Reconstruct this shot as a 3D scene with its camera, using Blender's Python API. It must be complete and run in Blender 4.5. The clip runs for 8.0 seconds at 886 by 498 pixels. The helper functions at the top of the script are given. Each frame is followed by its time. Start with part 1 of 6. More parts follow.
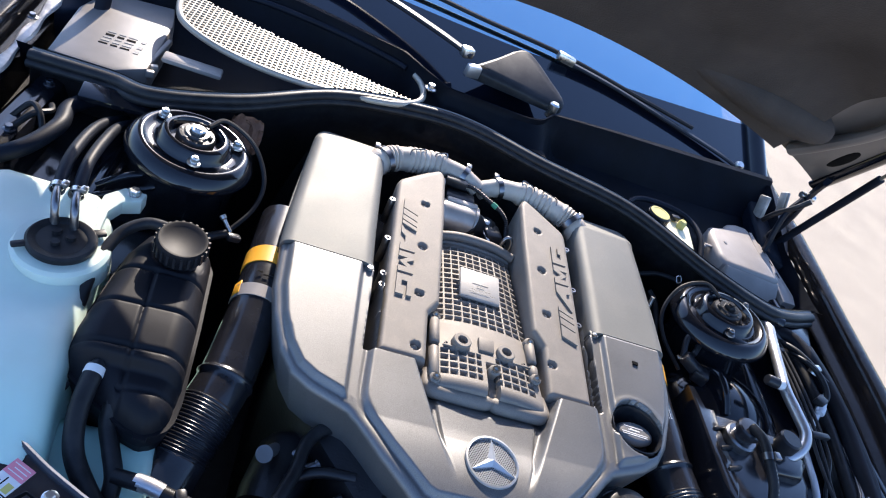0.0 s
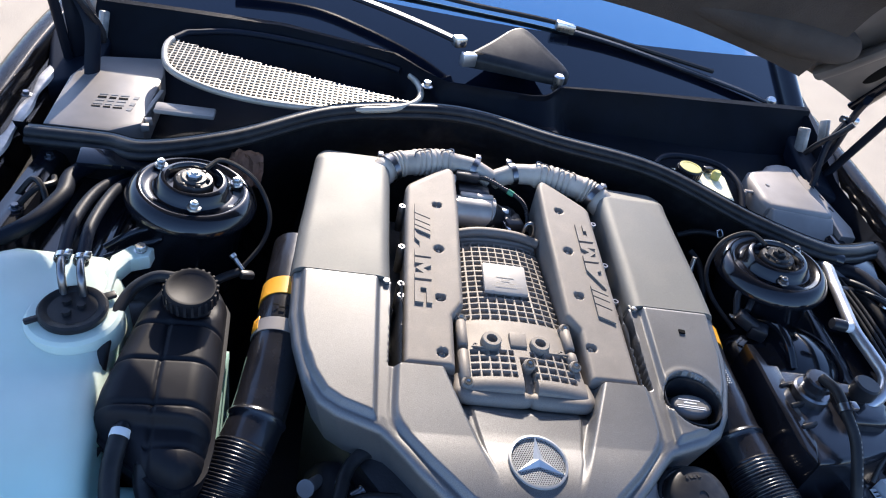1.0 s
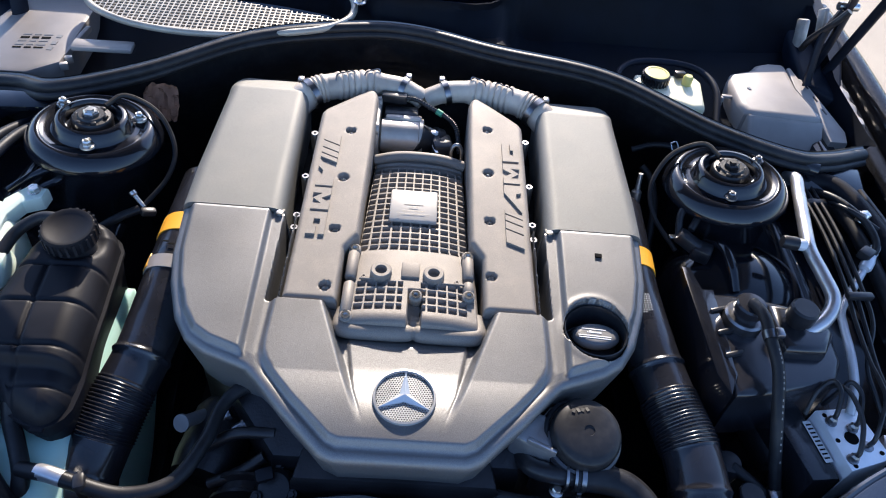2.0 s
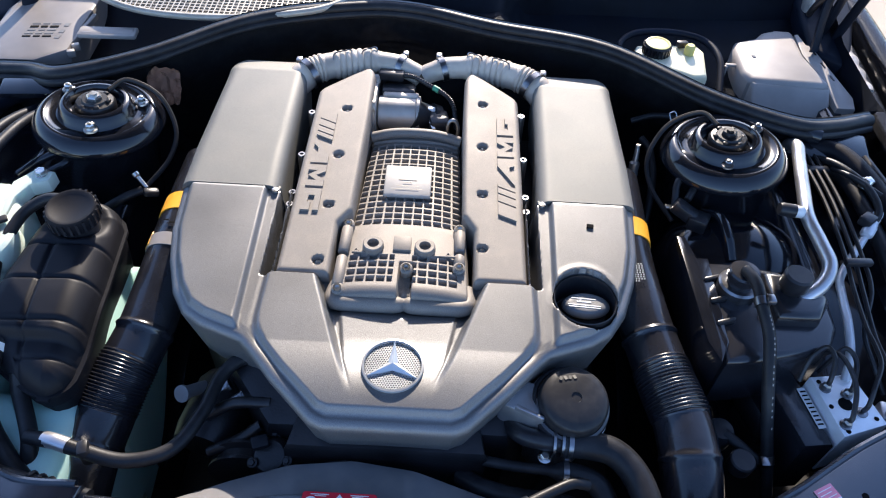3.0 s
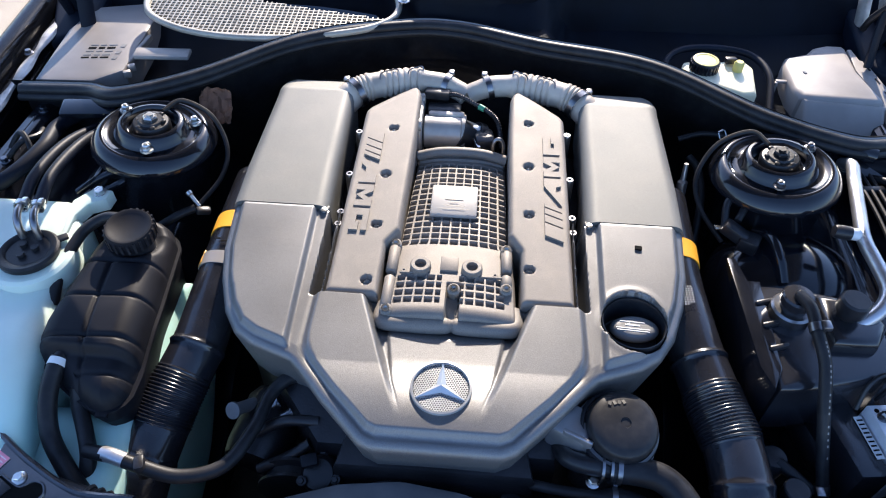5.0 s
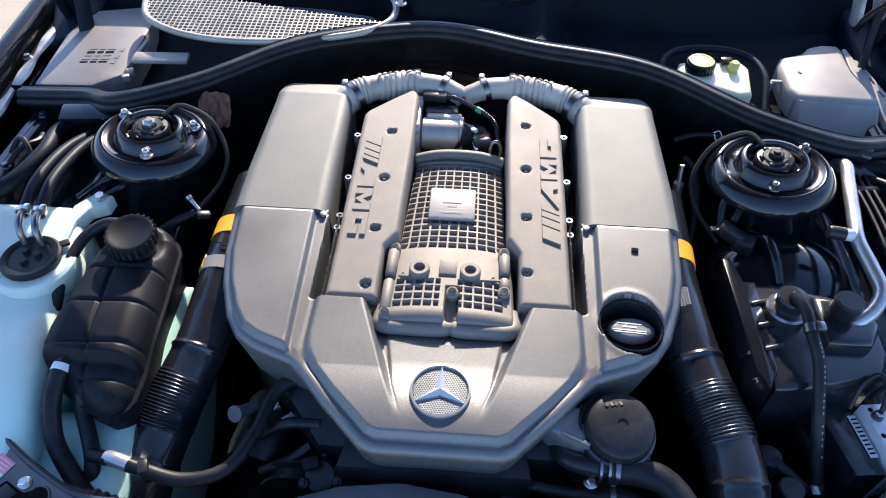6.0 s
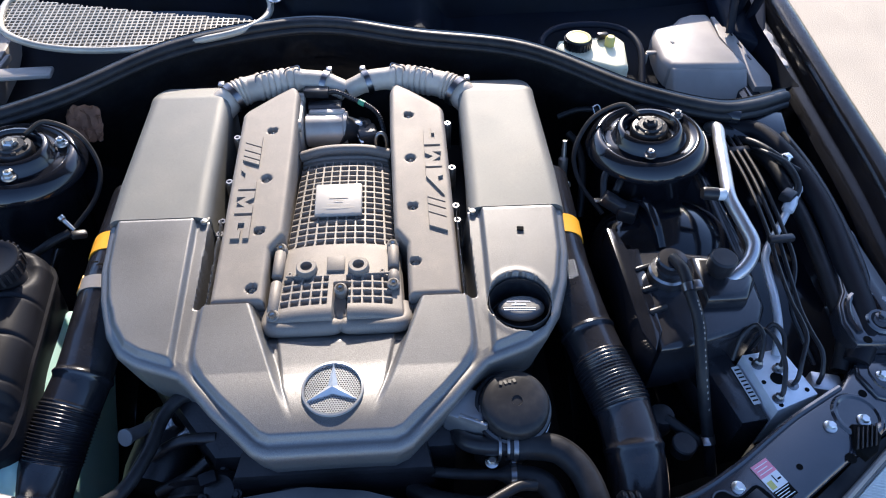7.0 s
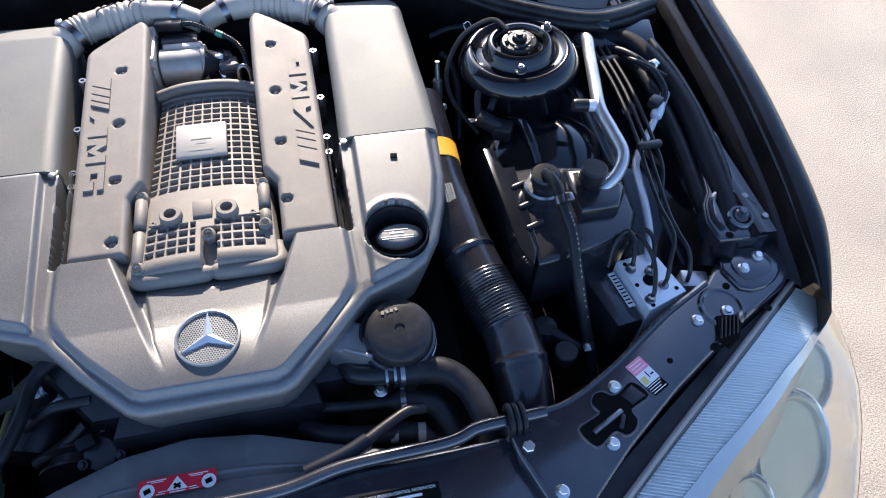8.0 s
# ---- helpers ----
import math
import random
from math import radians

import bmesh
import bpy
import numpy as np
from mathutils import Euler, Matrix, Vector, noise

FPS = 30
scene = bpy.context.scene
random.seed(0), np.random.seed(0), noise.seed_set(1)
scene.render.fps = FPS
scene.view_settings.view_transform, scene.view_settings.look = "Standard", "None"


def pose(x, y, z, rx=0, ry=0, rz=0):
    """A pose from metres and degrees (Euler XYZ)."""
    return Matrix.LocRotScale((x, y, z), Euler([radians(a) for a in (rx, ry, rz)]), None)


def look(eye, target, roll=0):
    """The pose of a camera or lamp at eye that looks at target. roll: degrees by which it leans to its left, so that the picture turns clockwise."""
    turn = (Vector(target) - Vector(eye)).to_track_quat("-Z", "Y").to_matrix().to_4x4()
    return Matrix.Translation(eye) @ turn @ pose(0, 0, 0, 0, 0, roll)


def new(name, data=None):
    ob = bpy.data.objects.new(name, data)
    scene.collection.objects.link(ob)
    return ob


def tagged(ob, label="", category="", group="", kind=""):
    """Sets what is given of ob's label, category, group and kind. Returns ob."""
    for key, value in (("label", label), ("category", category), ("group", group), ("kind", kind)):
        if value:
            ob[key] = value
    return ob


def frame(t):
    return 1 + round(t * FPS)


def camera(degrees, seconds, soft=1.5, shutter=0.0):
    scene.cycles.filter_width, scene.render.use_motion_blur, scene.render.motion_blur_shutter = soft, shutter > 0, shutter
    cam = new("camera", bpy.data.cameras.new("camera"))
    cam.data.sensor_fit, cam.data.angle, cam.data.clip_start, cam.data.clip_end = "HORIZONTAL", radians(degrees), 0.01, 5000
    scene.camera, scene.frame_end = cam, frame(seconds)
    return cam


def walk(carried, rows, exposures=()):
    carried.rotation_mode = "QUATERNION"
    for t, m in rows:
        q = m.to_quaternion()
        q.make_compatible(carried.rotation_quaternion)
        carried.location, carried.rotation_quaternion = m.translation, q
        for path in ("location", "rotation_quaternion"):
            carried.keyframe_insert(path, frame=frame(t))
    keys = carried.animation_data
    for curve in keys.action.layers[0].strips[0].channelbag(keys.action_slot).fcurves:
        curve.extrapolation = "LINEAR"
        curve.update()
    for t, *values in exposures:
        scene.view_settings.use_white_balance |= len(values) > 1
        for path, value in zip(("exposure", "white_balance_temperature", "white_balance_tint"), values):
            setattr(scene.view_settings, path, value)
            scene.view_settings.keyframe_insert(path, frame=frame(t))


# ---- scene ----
EXPOSURE = 1.31
cam = camera(66.1, 8.0, soft=1.1)
PATH = [
    (0, (-0.362, 0.09, 1.54), (0.116, 1.641, 0.37), 27.8),
    (0.5, (-0.356, 0.094, 1.56), (0.059, 1.666, 0.395), 22.8),
    (1, (-0.287, 0.124, 1.544), (0.027, 1.669, 0.314), 14.2),
    (1.5, (-0.173, 0.145, 1.554), (0.016, 1.632, 0.23), 9.1),
    (2, (-0.005, 0.164, 1.551), (0.097, 1.564, 0.125), 7.2),
    (2.2, (0.032, 0.153, 1.536), (0.082, 1.507, 0.065), 5.3),
    (3.3, (0.053, 0.144, 1.569), (0.068, 1.511, 0.109), 3.6),
    (3.5, (0.043, 0.153, 1.579), (0.064, 1.517, 0.117), 4.0),
    (4, (0.032, 0.156, 1.58), (0.011, 1.522, 0.12), 3.0),
    (4.5, (0.029, 0.163, 1.578), (-0.033, 1.524, 0.113), 1.8),
    (4.7, (0.031, 0.158, 1.568), (-0.048, 1.532, 0.117), 1.3),
    (5.8, (0.033, 0.153, 1.58), (-0.054, 1.524, 0.126), 0.8),
    (6, (0.032, 0.157, 1.584), (-0.048, 1.521, 0.123), 0.8),
    (6.5, (0.043, 0.157, 1.582), (0.005, 1.524, 0.122), 0.2),
    (7, (0.106, 0.159, 1.578), (0.21, 1.509, 0.106), 0.9),
    (7.2, (0.127, 0.157, 1.572), (0.309, 1.494, 0.096), 1.7),
    (7.5, (0.158, 0.159, 1.575), (0.423, 1.443, 0.064), 2.6),
    (8, (0.166, 0.16, 1.565), (0.49, 1.323, -0.03), 4.3),
]
walk(cam, [(t, look(eye, target, roll)) for t, eye, target, roll in PATH],
     exposures=[(0, EXPOSURE - 0.04, 5850, 17), (1.5, EXPOSURE - 0.12, 5850, 17), (3.5, EXPOSURE + 0.06, 5880, 17), (4.5, EXPOSURE + 0.06, 5880, 17), (6, EXPOSURE, 5850, 17), (8, EXPOSURE, 5850, 17)])

# ---- light ----
SUN_ELEV, SUN_AZ = 27.5, 3.0          # a low sun behind the car shines through the gap under the open bonnet
world = bpy.data.worlds.new("world")
scene.world = world
world.use_nodes = True
wn = world.node_tree.nodes
sky = wn.new("ShaderNodeTexSky")
sky.sky_type = "NISHITA"
sky.sun_disc = False
sky.ozone_density = 3.0
sky.sun_elevation = radians(SUN_ELEV)
sky.sun_rotation = radians(SUN_AZ)
wn["Background"].inputs["Strength"].default_value = 0.165
world.node_tree.links.new(sky.outputs[0], wn["Background"].inputs[0])
sun = new("sun", bpy.data.lights.new("sun", "SUN"))
sun.data.energy, sun.data.angle, sun.data.color = 4.7, radians(0.5), (1.0, 0.86, 0.64)
sun.matrix_world = look((math.sin(radians(SUN_AZ)) * 8, math.cos(radians(SUN_AZ)) * 8, 8 * math.tan(radians(SUN_ELEV))), (0, 0, 0))


# ---- materials ----
def mat(name, color, rough=0.5, metal=0.0, var=0.25, scale=18.0, fine=400.0, bump=0.15, dist=0.0006, coat=0.0, spec=0.5,
        dust=0.0, trans=0.0, sub=0.0, speck=0.0, coat_rough=0.08):
    """A worn surface: two scales of colour and gloss variation and a fine relief."""
    m = bpy.data.materials.new(name)
    m.use_nodes = True
    nt = m.node_tree
    p = nt.nodes["Principled BSDF"]
    tc = nt.nodes.new("ShaderNodeTexCoord")
    big, small = nt.nodes.new("ShaderNodeTexNoise"), nt.nodes.new("ShaderNodeTexNoise")
    big.inputs["Scale"].default_value, big.inputs["Detail"].default_value = scale, 5
    small.inputs["Scale"].default_value, small.inputs["Detail"].default_value = fine, 2
    for n in (big, small):
        nt.links.new(tc.outputs["Object"], n.inputs["Vector"])
    ramp = nt.nodes.new("ShaderNodeValToRGB")
    c = Vector(color)
    lo, hi = c * (1 - var), c * (1 + var * 0.7)
    ramp.color_ramp.elements[0].position, ramp.color_ramp.elements[1].position = 0.32, 0.7
    ramp.color_ramp.elements[0].color, ramp.color_ramp.elements[1].color = (*lo, 1), (*[min(1, v) for v in hi], 1)
    nt.links.new(big.outputs["Fac"], ramp.inputs["Fac"])
    last = ramp.outputs["Color"]
    if dust:
        dn = nt.nodes.new("ShaderNodeTexNoise")
        dn.inputs["Scale"].default_value, dn.inputs["Detail"].default_value = scale * 2.7, 6
        nt.links.new(tc.outputs["Object"], dn.inputs["Vector"])
        dr = nt.nodes.new("ShaderNodeMapRange")
        dr.inputs["From Min"].default_value, dr.inputs["From Max"].default_value = 0.45, 0.8
        dr.inputs["To Max"].default_value = dust
        nt.links.new(dn.outputs["Fac"], dr.inputs["Value"])
        mx = nt.nodes.new("ShaderNodeMix")
        mx.data_type = "RGBA"
        nt.links.new(dr.outputs[0], mx.inputs["Factor"])
        nt.links.new(last, mx.inputs["A"])
        mx.inputs["B"].default_value = (0.32, 0.28, 0.23, 1)
        last = mx.outputs["Result"]
    if speck:
        sr = nt.nodes.new("ShaderNodeMapRange")
        sr.inputs["From Min"].default_value, sr.inputs["From Max"].default_value = 0.3, 0.7
        sr.inputs["To Min"].default_value, sr.inputs["To Max"].default_value = 1 - speck, 1 + speck
        nt.links.new(small.outputs["Fac"], sr.inputs["Value"])
        sx = nt.nodes.new("ShaderNodeVectorMath")
        sx.operation = "SCALE"
        nt.links.new(last, sx.inputs[0])
        nt.links.new(sr.outputs[0], sx.inputs["Scale"])
        last = sx.outputs[0]
    nt.links.new(last, p.inputs["Base Color"])
    mr = nt.nodes.new("ShaderNodeMapRange")
    mr.inputs["To Min"].default_value, mr.inputs["To Max"].default_value = max(0.02, rough * 0.75), min(1, rough * 1.25)
    nt.links.new(big.outputs["Fac"], mr.inputs["Value"])
    nt.links.new(mr.outputs[0], p.inputs["Roughness"])
    p.inputs["Metallic"].default_value = metal
    p.inputs["Specular IOR Level"].default_value = spec
    p.inputs["Coat Weight"].default_value = coat
    p.inputs["Coat Roughness"].default_value = coat_rough
    p.inputs["Transmission Weight"].default_value = trans
    p.inputs["Subsurface Weight"].default_value = sub
    if sub:
        p.inputs["Subsurface Radius"].default_value = (0.03, 0.035, 0.035)
        p.inputs["Subsurface Scale"].default_value = 0.6
    if bump:
        b = nt.nodes.new("ShaderNodeBump")
        b.inputs["Strength"].default_value, b.inputs["Distance"].default_value = bump, dist
        nt.links.new(small.outputs["Fac"], b.inputs["Height"])
        nt.links.new(b.outputs[0], p.inputs["Normal"])
    return m


COVER = mat("silver_textured_paint", (0.182, 0.181, 0.181), 0.47, 0.66, 0.10, 6, 1000, 0.42, 0.0005, dust=0.07, speck=0.25, spec=0.4, coat=0.15, coat_rough=0.35)
LID = mat("grey_textured_paint", (0.160, 0.160, 0.148), 0.60, 0.25, 0.10, 6, 1000, 0.40, 0.0005, dust=0.12, speck=0.22, spec=0.4)
CAST = mat("cast_aluminium_paint", (0.198, 0.179, 0.158), 0.64, 0.25, 0.14, 12, 850, 0.35, 0.0005, dust=0.28, speck=0.18)
SATIN = mat("satin_silver_plastic", (0.62, 0.63, 0.66), 0.35, 0.3, 0.08, 20, 500, 0.1)
ALU = mat("dull_aluminium", (0.50, 0.50, 0.515), 0.36, 0.85, 0.15, 25, 300, 0.2)
SANDCAST = mat("sand_cast_aluminium", (0.40, 0.37, 0.335), 0.46, 0.45, 0.2, 30, 500, 0.4, 0.0004, dust=0.15)
STEEL = mat("zinc_plated_steel", (0.62, 0.62, 0.6), 0.28, 1.0, 0.2, 60, 500, 0.15)
BLACK = mat("black_plastic", (0.017, 0.0175, 0.021), 0.34, 0, 0.35, 30, 900, 0.35, 0.0003, dust=0.05, spec=0.35)
GLOSSBLACK = mat("glossy_black_duct_plastic", (0.015, 0.0155, 0.020), 0.24, 0, 0.3, 20, 700, 0.08, dust=0.015, coat=0.25, coat_rough=0.10)
PAINT = mat("black_body_paint", (0.007, 0.008, 0.012), 0.14, 0, 0.3, 12, 300, 0.02, coat=0.25, dust=0.012, spec=0.4, coat_rough=0.05)
# the same black paint, lightened and blued for the sky's sheen, plus dust
CARRIER = mat("dusty_skylit_body_paint", (0.016, 0.019, 0.028), 0.22, 0, 0.3, 12, 300, 0.05, coat=1.0, dust=0.07, coat_rough=0.12)
RUBBER = mat("black_rubber", (0.015, 0.0155, 0.018), 0.42, 0, 0.35, 30, 600, 0.3, dust=0.03, spec=0.25)
HOSE = mat("dusty_grey_corrugated_rubber", (0.44, 0.385, 0.32), 0.45, 0, 0.25, 22, 500, 0.3, dust=0.3)
FUSEGREY = mat("fuse_box_plastic", (0.22, 0.20, 0.185), 0.45, 0, 0.12, 16, 700, 0.3, dust=0.12)
# bonnet's black inner frame tinted brown-grey for light off the ground
LINER = mat("dusty_ground_lit_paint", (0.13, 0.112, 0.098), 0.5, 0, 0.3, 10, 300, 0.2, dust=0.1)
CAPGREY = mat("matt_filter_cap", (0.017, 0.017, 0.019), 0.42, 0, 0.15, 30, 900, 0.2, 0.0003, dust=0.05, spec=0.3)
GREY = mat("grey_box_plastic", (0.30, 0.268, 0.240), 0.5, 0, 0.15, 16, 700, 0.3, dust=0.15)
DARKGREY = mat("dark_grey_lid_plastic", (0.16, 0.16, 0.16), 0.45, 0, 0.15, 16, 700, 0.3, dust=0.12)
MESHGREY = mat("pale_grey_grille_metal", (0.38, 0.35, 0.295), 0.45, 0.3, 0.2, 20, 500, 0.2, dust=0.25)
TANK = mat("milky_tank_plastic", (0.56, 0.66, 0.59), 0.38, 0, 0.10, 7, 300, 0.12, sub=0.4, dust=0.05)
CREAM = mat("cream_reservoir_plastic", (0.75, 0.70, 0.48), 0.4, 0, 0.12, 12, 300, 0.1, sub=0.2)
YELLOW = mat("yellow_cap_plastic", (0.60, 0.54, 0.16), 0.4, 0, 0.12, 20, 300, 0.1)
ORANGE = mat("orange_label", (0.85, 0.40, 0.02), 0.45, 0, 0.08, 20, 300, 0.05)
WHITE = mat("white_label", (0.75, 0.75, 0.74), 0.45, 0, 0.08, 30, 300, 0.05)
RED = mat("red_sticker", (0.62, 0.02, 0.04), 0.35, 0, 0.08, 30, 300, 0.03)
PINK = mat("faded_pink_print", (0.75, 0.25, 0.32), 0.4, 0, 0.1, 30, 300, 0.03)
INK = mat("black_print", (0.006, 0.006, 0.006), 0.9, 0, 0.1, 30, 300, 0.0, spec=0.05)
FELT = mat("hood_insulation_felt", (0.042, 0.033, 0.027), 0.9, 0, 0.3, 9, 350, 0.8, 0.002, dust=0.04)
TANKBLACK = mat("matt_black_tank_plastic", (0.009, 0.0095, 0.013), 0.50, 0, 0.25, 20, 800, 0.3, 0.0003, spec=0.16)
RUST = mat("rusty_heat_shield", (0.30, 0.15, 0.09), 0.75, 0.3, 0.4, 30, 300, 0.6, 0.001)
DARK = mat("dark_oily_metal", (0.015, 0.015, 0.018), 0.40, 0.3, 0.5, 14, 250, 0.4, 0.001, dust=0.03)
SHROUD = mat("shroud_plastic", (0.14, 0.14, 0.145), 0.42, 0, 0.2, 14, 600, 0.2, 0.0003, dust=0.2)
GROUND = mat("pale_concrete", (0.37, 0.312, 0.235), 0.9, 0, 0.14, 3, 230, 0.6, 0.004, dust=0.1, speck=0.45)
FLUTE = mat("fluted_lamp_plastic", (0.86, 0.91, 0.96), 0.20, 0.3, 0.06, 12, 200, 0.02)
COWL = mat("matt_cowl_plastic", (0.007, 0.010, 0.018), 0.5, 0, 0.3, 14, 700, 0.2, 0.0003, spec=0.14)
DUSTY = mat("dusty_bare_gutter", (0.42, 0.40, 0.37), 0.35, 0.3, 0.6, 22, 90, 0.6, 0.002, dust=0.5)
PRINT = mat("printed_glass_edge", (0.005, 0.007, 0.014), 0.08, 0, 0.2, 12, 200, 0.0, spec=0.9)
REFLECTOR = mat("lamp_reflector", (0.40, 0.38, 0.29), 0.30, 0.35, 0.10, 12, 200, 0.02)
AGED = mat("hazy_lamp_bowl", (0.50, 0.44, 0.31), 0.30, 0.4, 0.25, 9, 200, 0.05)
EMBLEM = mat("satin_chrome", (0.50, 0.51, 0.52), 0.34, 0.7, 0.04, 30, 500, 0.03)
CLAMP = mat("worn_steel_clamp", (0.24, 0.24, 0.25), 0.32, 1.0, 0.3, 60, 500, 0.2)
BLOCK = mat("milled_aluminium", (0.78, 0.80, 0.83), 0.42, 0.3, 0.08, 40, 500, 0.1)
PLATE = mat("matt_metal_plate", (0.36, 0.34, 0.31), 0.6, 0.15, 0.06, 20, 500, 0.15)
BEZEL = mat("lamp_bezel", (0.62, 0.66, 0.72), 0.22, 0.7, 0.06, 12, 200, 0.02)
WIREGREEN = mat("green_sheath", (0.05, 0.25, 0.14), 0.4, 0, 0.1, 30, 300, 0.1)
SIGNAL = mat("red_reflector", (0.5, 0.01, 0.01), 0.2, 0, 0.1, 30, 300, 0.0)


def fluid_tint(m, level, color):
    """The fluid inside shows through the plastic below its level."""
    nt = m.node_tree
    p = nt.nodes["Principled BSDF"]
    old = p.inputs["Base Color"].links[0].from_socket
    geo, sep, mr, mx = (nt.nodes.new(k) for k in ("ShaderNodeNewGeometry", "ShaderNodeSeparateXYZ", "ShaderNodeMapRange", "ShaderNodeMix"))
    nt.links.new(geo.outputs["Position"], sep.inputs[0])
    nt.links.new(sep.outputs["Z"], mr.inputs["Value"])
    mr.inputs["From Min"].default_value, mr.inputs["From Max"].default_value = level + 0.02, level - 0.03
    mx.data_type = "RGBA"
    nt.links.new(mr.outputs[0], mx.inputs["Factor"])
    nt.links.new(old, mx.inputs["A"])
    mx.inputs["B"].default_value = (*color, 1)
    nt.links.new(mx.outputs["Result"], p.inputs["Base Color"])


fluid_tint(TANK, 0.782, (0.48, 0.74, 0.68))


def glass(name, tint=(1, 1, 1), rough=0.0, ior=1.45):
    m = bpy.data.materials.new(name)
    m.use_nodes = True
    p = m.node_tree.nodes["Principled BSDF"]
    p.inputs["Base Color"].default_value = (*tint, 1)
    p.inputs["Transmission Weight"].default_value = 1
    p.inputs["Roughness"].default_value = rough
    p.inputs["IOR"].default_value = ior
    if ior > 2:                             # blue tint put in to exaggerate the sky's reflection
        p.inputs["Specular Tint"].default_value = (0.52, 0.80, 1.0, 1)
    return m


GLASS = glass("windscreen_glass", (0.28, 0.35, 0.36), ior=8.0)
LENS = glass("clear_lamp_lens", (0.97, 0.95, 0.88), 0.07)


# ---- mesh tools ----
def finish(ob, mesh, angle=38):
    if len(mesh.polygons):
        mesh.polygons.foreach_set("use_smooth", [True] * len(mesh.polygons))
        mesh.set_sharp_from_angle(angle=radians(angle))
    return ob


def part(name, bm, material, parent=None, label="", angle=38):
    mesh = bpy.data.meshes.new(name)
    bmesh.ops.recalc_face_normals(bm, faces=bm.faces[:])
    bm.to_mesh(mesh)
    bm.free()
    mesh.materials.append(material)
    ob = finish(new(name, mesh), mesh, angle)
    if parent is not None:
        ob.parent = parent
        ob.matrix_parent_inverse = parent_world(parent).inverted()
    if label:
        ob["label"] = label
    return ob


def parent_world(ob):
    m = ob.matrix_basis.copy()
    if ob.parent is not None:
        m = parent_world(ob.parent) @ ob.matrix_parent_inverse @ m
    return m


def thing(name, at, label, category, group="", kind=""):
    ob = new(name)
    ob.location = at
    ob.empty_display_size = 0.02
    return tagged(ob, label, category, group, kind)


def join(bm, other):
    mesh = bpy.data.meshes.new("tmp")
    other.to_mesh(mesh)
    other.free()
    bm.from_mesh(mesh)
    bpy.data.meshes.remove(mesh)
    return bm


def box(c, s, rot=(0, 0, 0), bevel=0.003, into=None, seg=2):
    b = bmesh.new()
    bmesh.ops.create_cube(b, size=1)
    bmesh.ops.scale(b, vec=s, verts=b.verts)
    if bevel:
        bmesh.ops.bevel(b, geom=b.edges[:], offset=min(bevel, min(s) * 0.45), segments=seg, affect="EDGES", profile=0.5)
    bmesh.ops.transform(b, matrix=pose(*c, *rot), verts=b.verts)
    return join(into, b) if into is not None else b


def turned(profile, c, axis=(0, 0, 1), seg=32, into=None, hollow=False):
    """A body of revolution; profile: (radius, height) from one end to the other."""
    b = into if into is not None else bmesh.new()
    q = Vector((0, 0, 1)).rotation_difference(Vector(axis).normalized())
    rings = []
    for r, h in profile:
        if r < 1e-6:
            rings.append([b.verts.new(Vector(c) + q @ Vector((0, 0, h)))])
        else:
            rings.append([b.verts.new(Vector(c) + q @ Vector((r * math.cos(2 * math.pi * i / seg), r * math.sin(2 * math.pi * i / seg), h)))
                          for i in range(seg)])
    for a, d in zip(rings, rings[1:]):
        for i in range(seg):
            j = (i + 1) % seg
            if len(a) == 1 and len(d) > 1:
                b.faces.new((a[0], d[i], d[j]))
            elif len(d) == 1 and len(a) > 1:
                b.faces.new((a[i], a[j], d[0]))
            elif len(a) > 1:
                b.faces.new((a[i], a[j], d[j], d[i]))
    if hollow:
        for i in range(seg):
            b.faces.new((rings[-1][i], rings[-1][(i + 1) % seg], rings[0][(i + 1) % seg], rings[0][i]))
        return b
    if len(rings[0]) > 1:
        b.faces.new(rings[0][::-1])
    if len(rings[-1]) > 1:
        b.faces.new(rings[-1])
    return b


def curve_points(points, n=8):
    """Catmull-Rom through the points."""
    p = [Vector(v) for v in points]
    if len(p) < 3:
        return [p[0].lerp(p[-1], i / n) for i in range(n + 1)]
    p = [2 * p[0] - p[1]] + p + [2 * p[-1] - p[-2]]
    out = []
    for a, b, c, d in zip(p, p[1:], p[2:], p[3:]):
        for i in range(n):
            t = i / n
            out.append(0.5 * (2 * b + (c - a) * t + (2 * a - 5 * b + 4 * c - d) * t * t + (3 * b - a - 3 * c + d) * t ** 3))
    return out + [p[-2]]


def tube(points, r, seg=12, n=8, into=None, flat=1.0):
    """A pipe along a smooth line; r: a radius or a function of the way along, 0 to 1."""
    b = into if into is not None else bmesh.new()
    pts = curve_points(points, n)
    radius = r if callable(r) else (lambda u: r)
    t0 = (pts[1] - pts[0]).normalized()
    up = t0.orthogonal().normalized() if abs(t0.z) > 0.9 else t0.cross(Vector((0, 0, 1))).normalized()
    rings, last = [], t0
    for i, p in enumerate(pts):
        t = (pts[min(i + 1, len(pts) - 1)] - pts[max(i - 1, 0)]).normalized()
        up = last.rotation_difference(t) @ up
        side, last = t.cross(up).normalized(), t
        rr = radius(i / (len(pts) - 1))
        rings.append([b.verts.new(p + (up * math.cos(a) + side * math.sin(a) * flat) * rr) for a in [2 * math.pi * k / seg for k in range(seg)]])
    for a, d in zip(rings, rings[1:]):
        for k in range(seg):
            j = (k + 1) % seg
            b.faces.new((a[k], a[j], d[j], d[k]))
    b.faces.new(rings[0][::-1])
    b.faces.new(rings[-1])
    return b


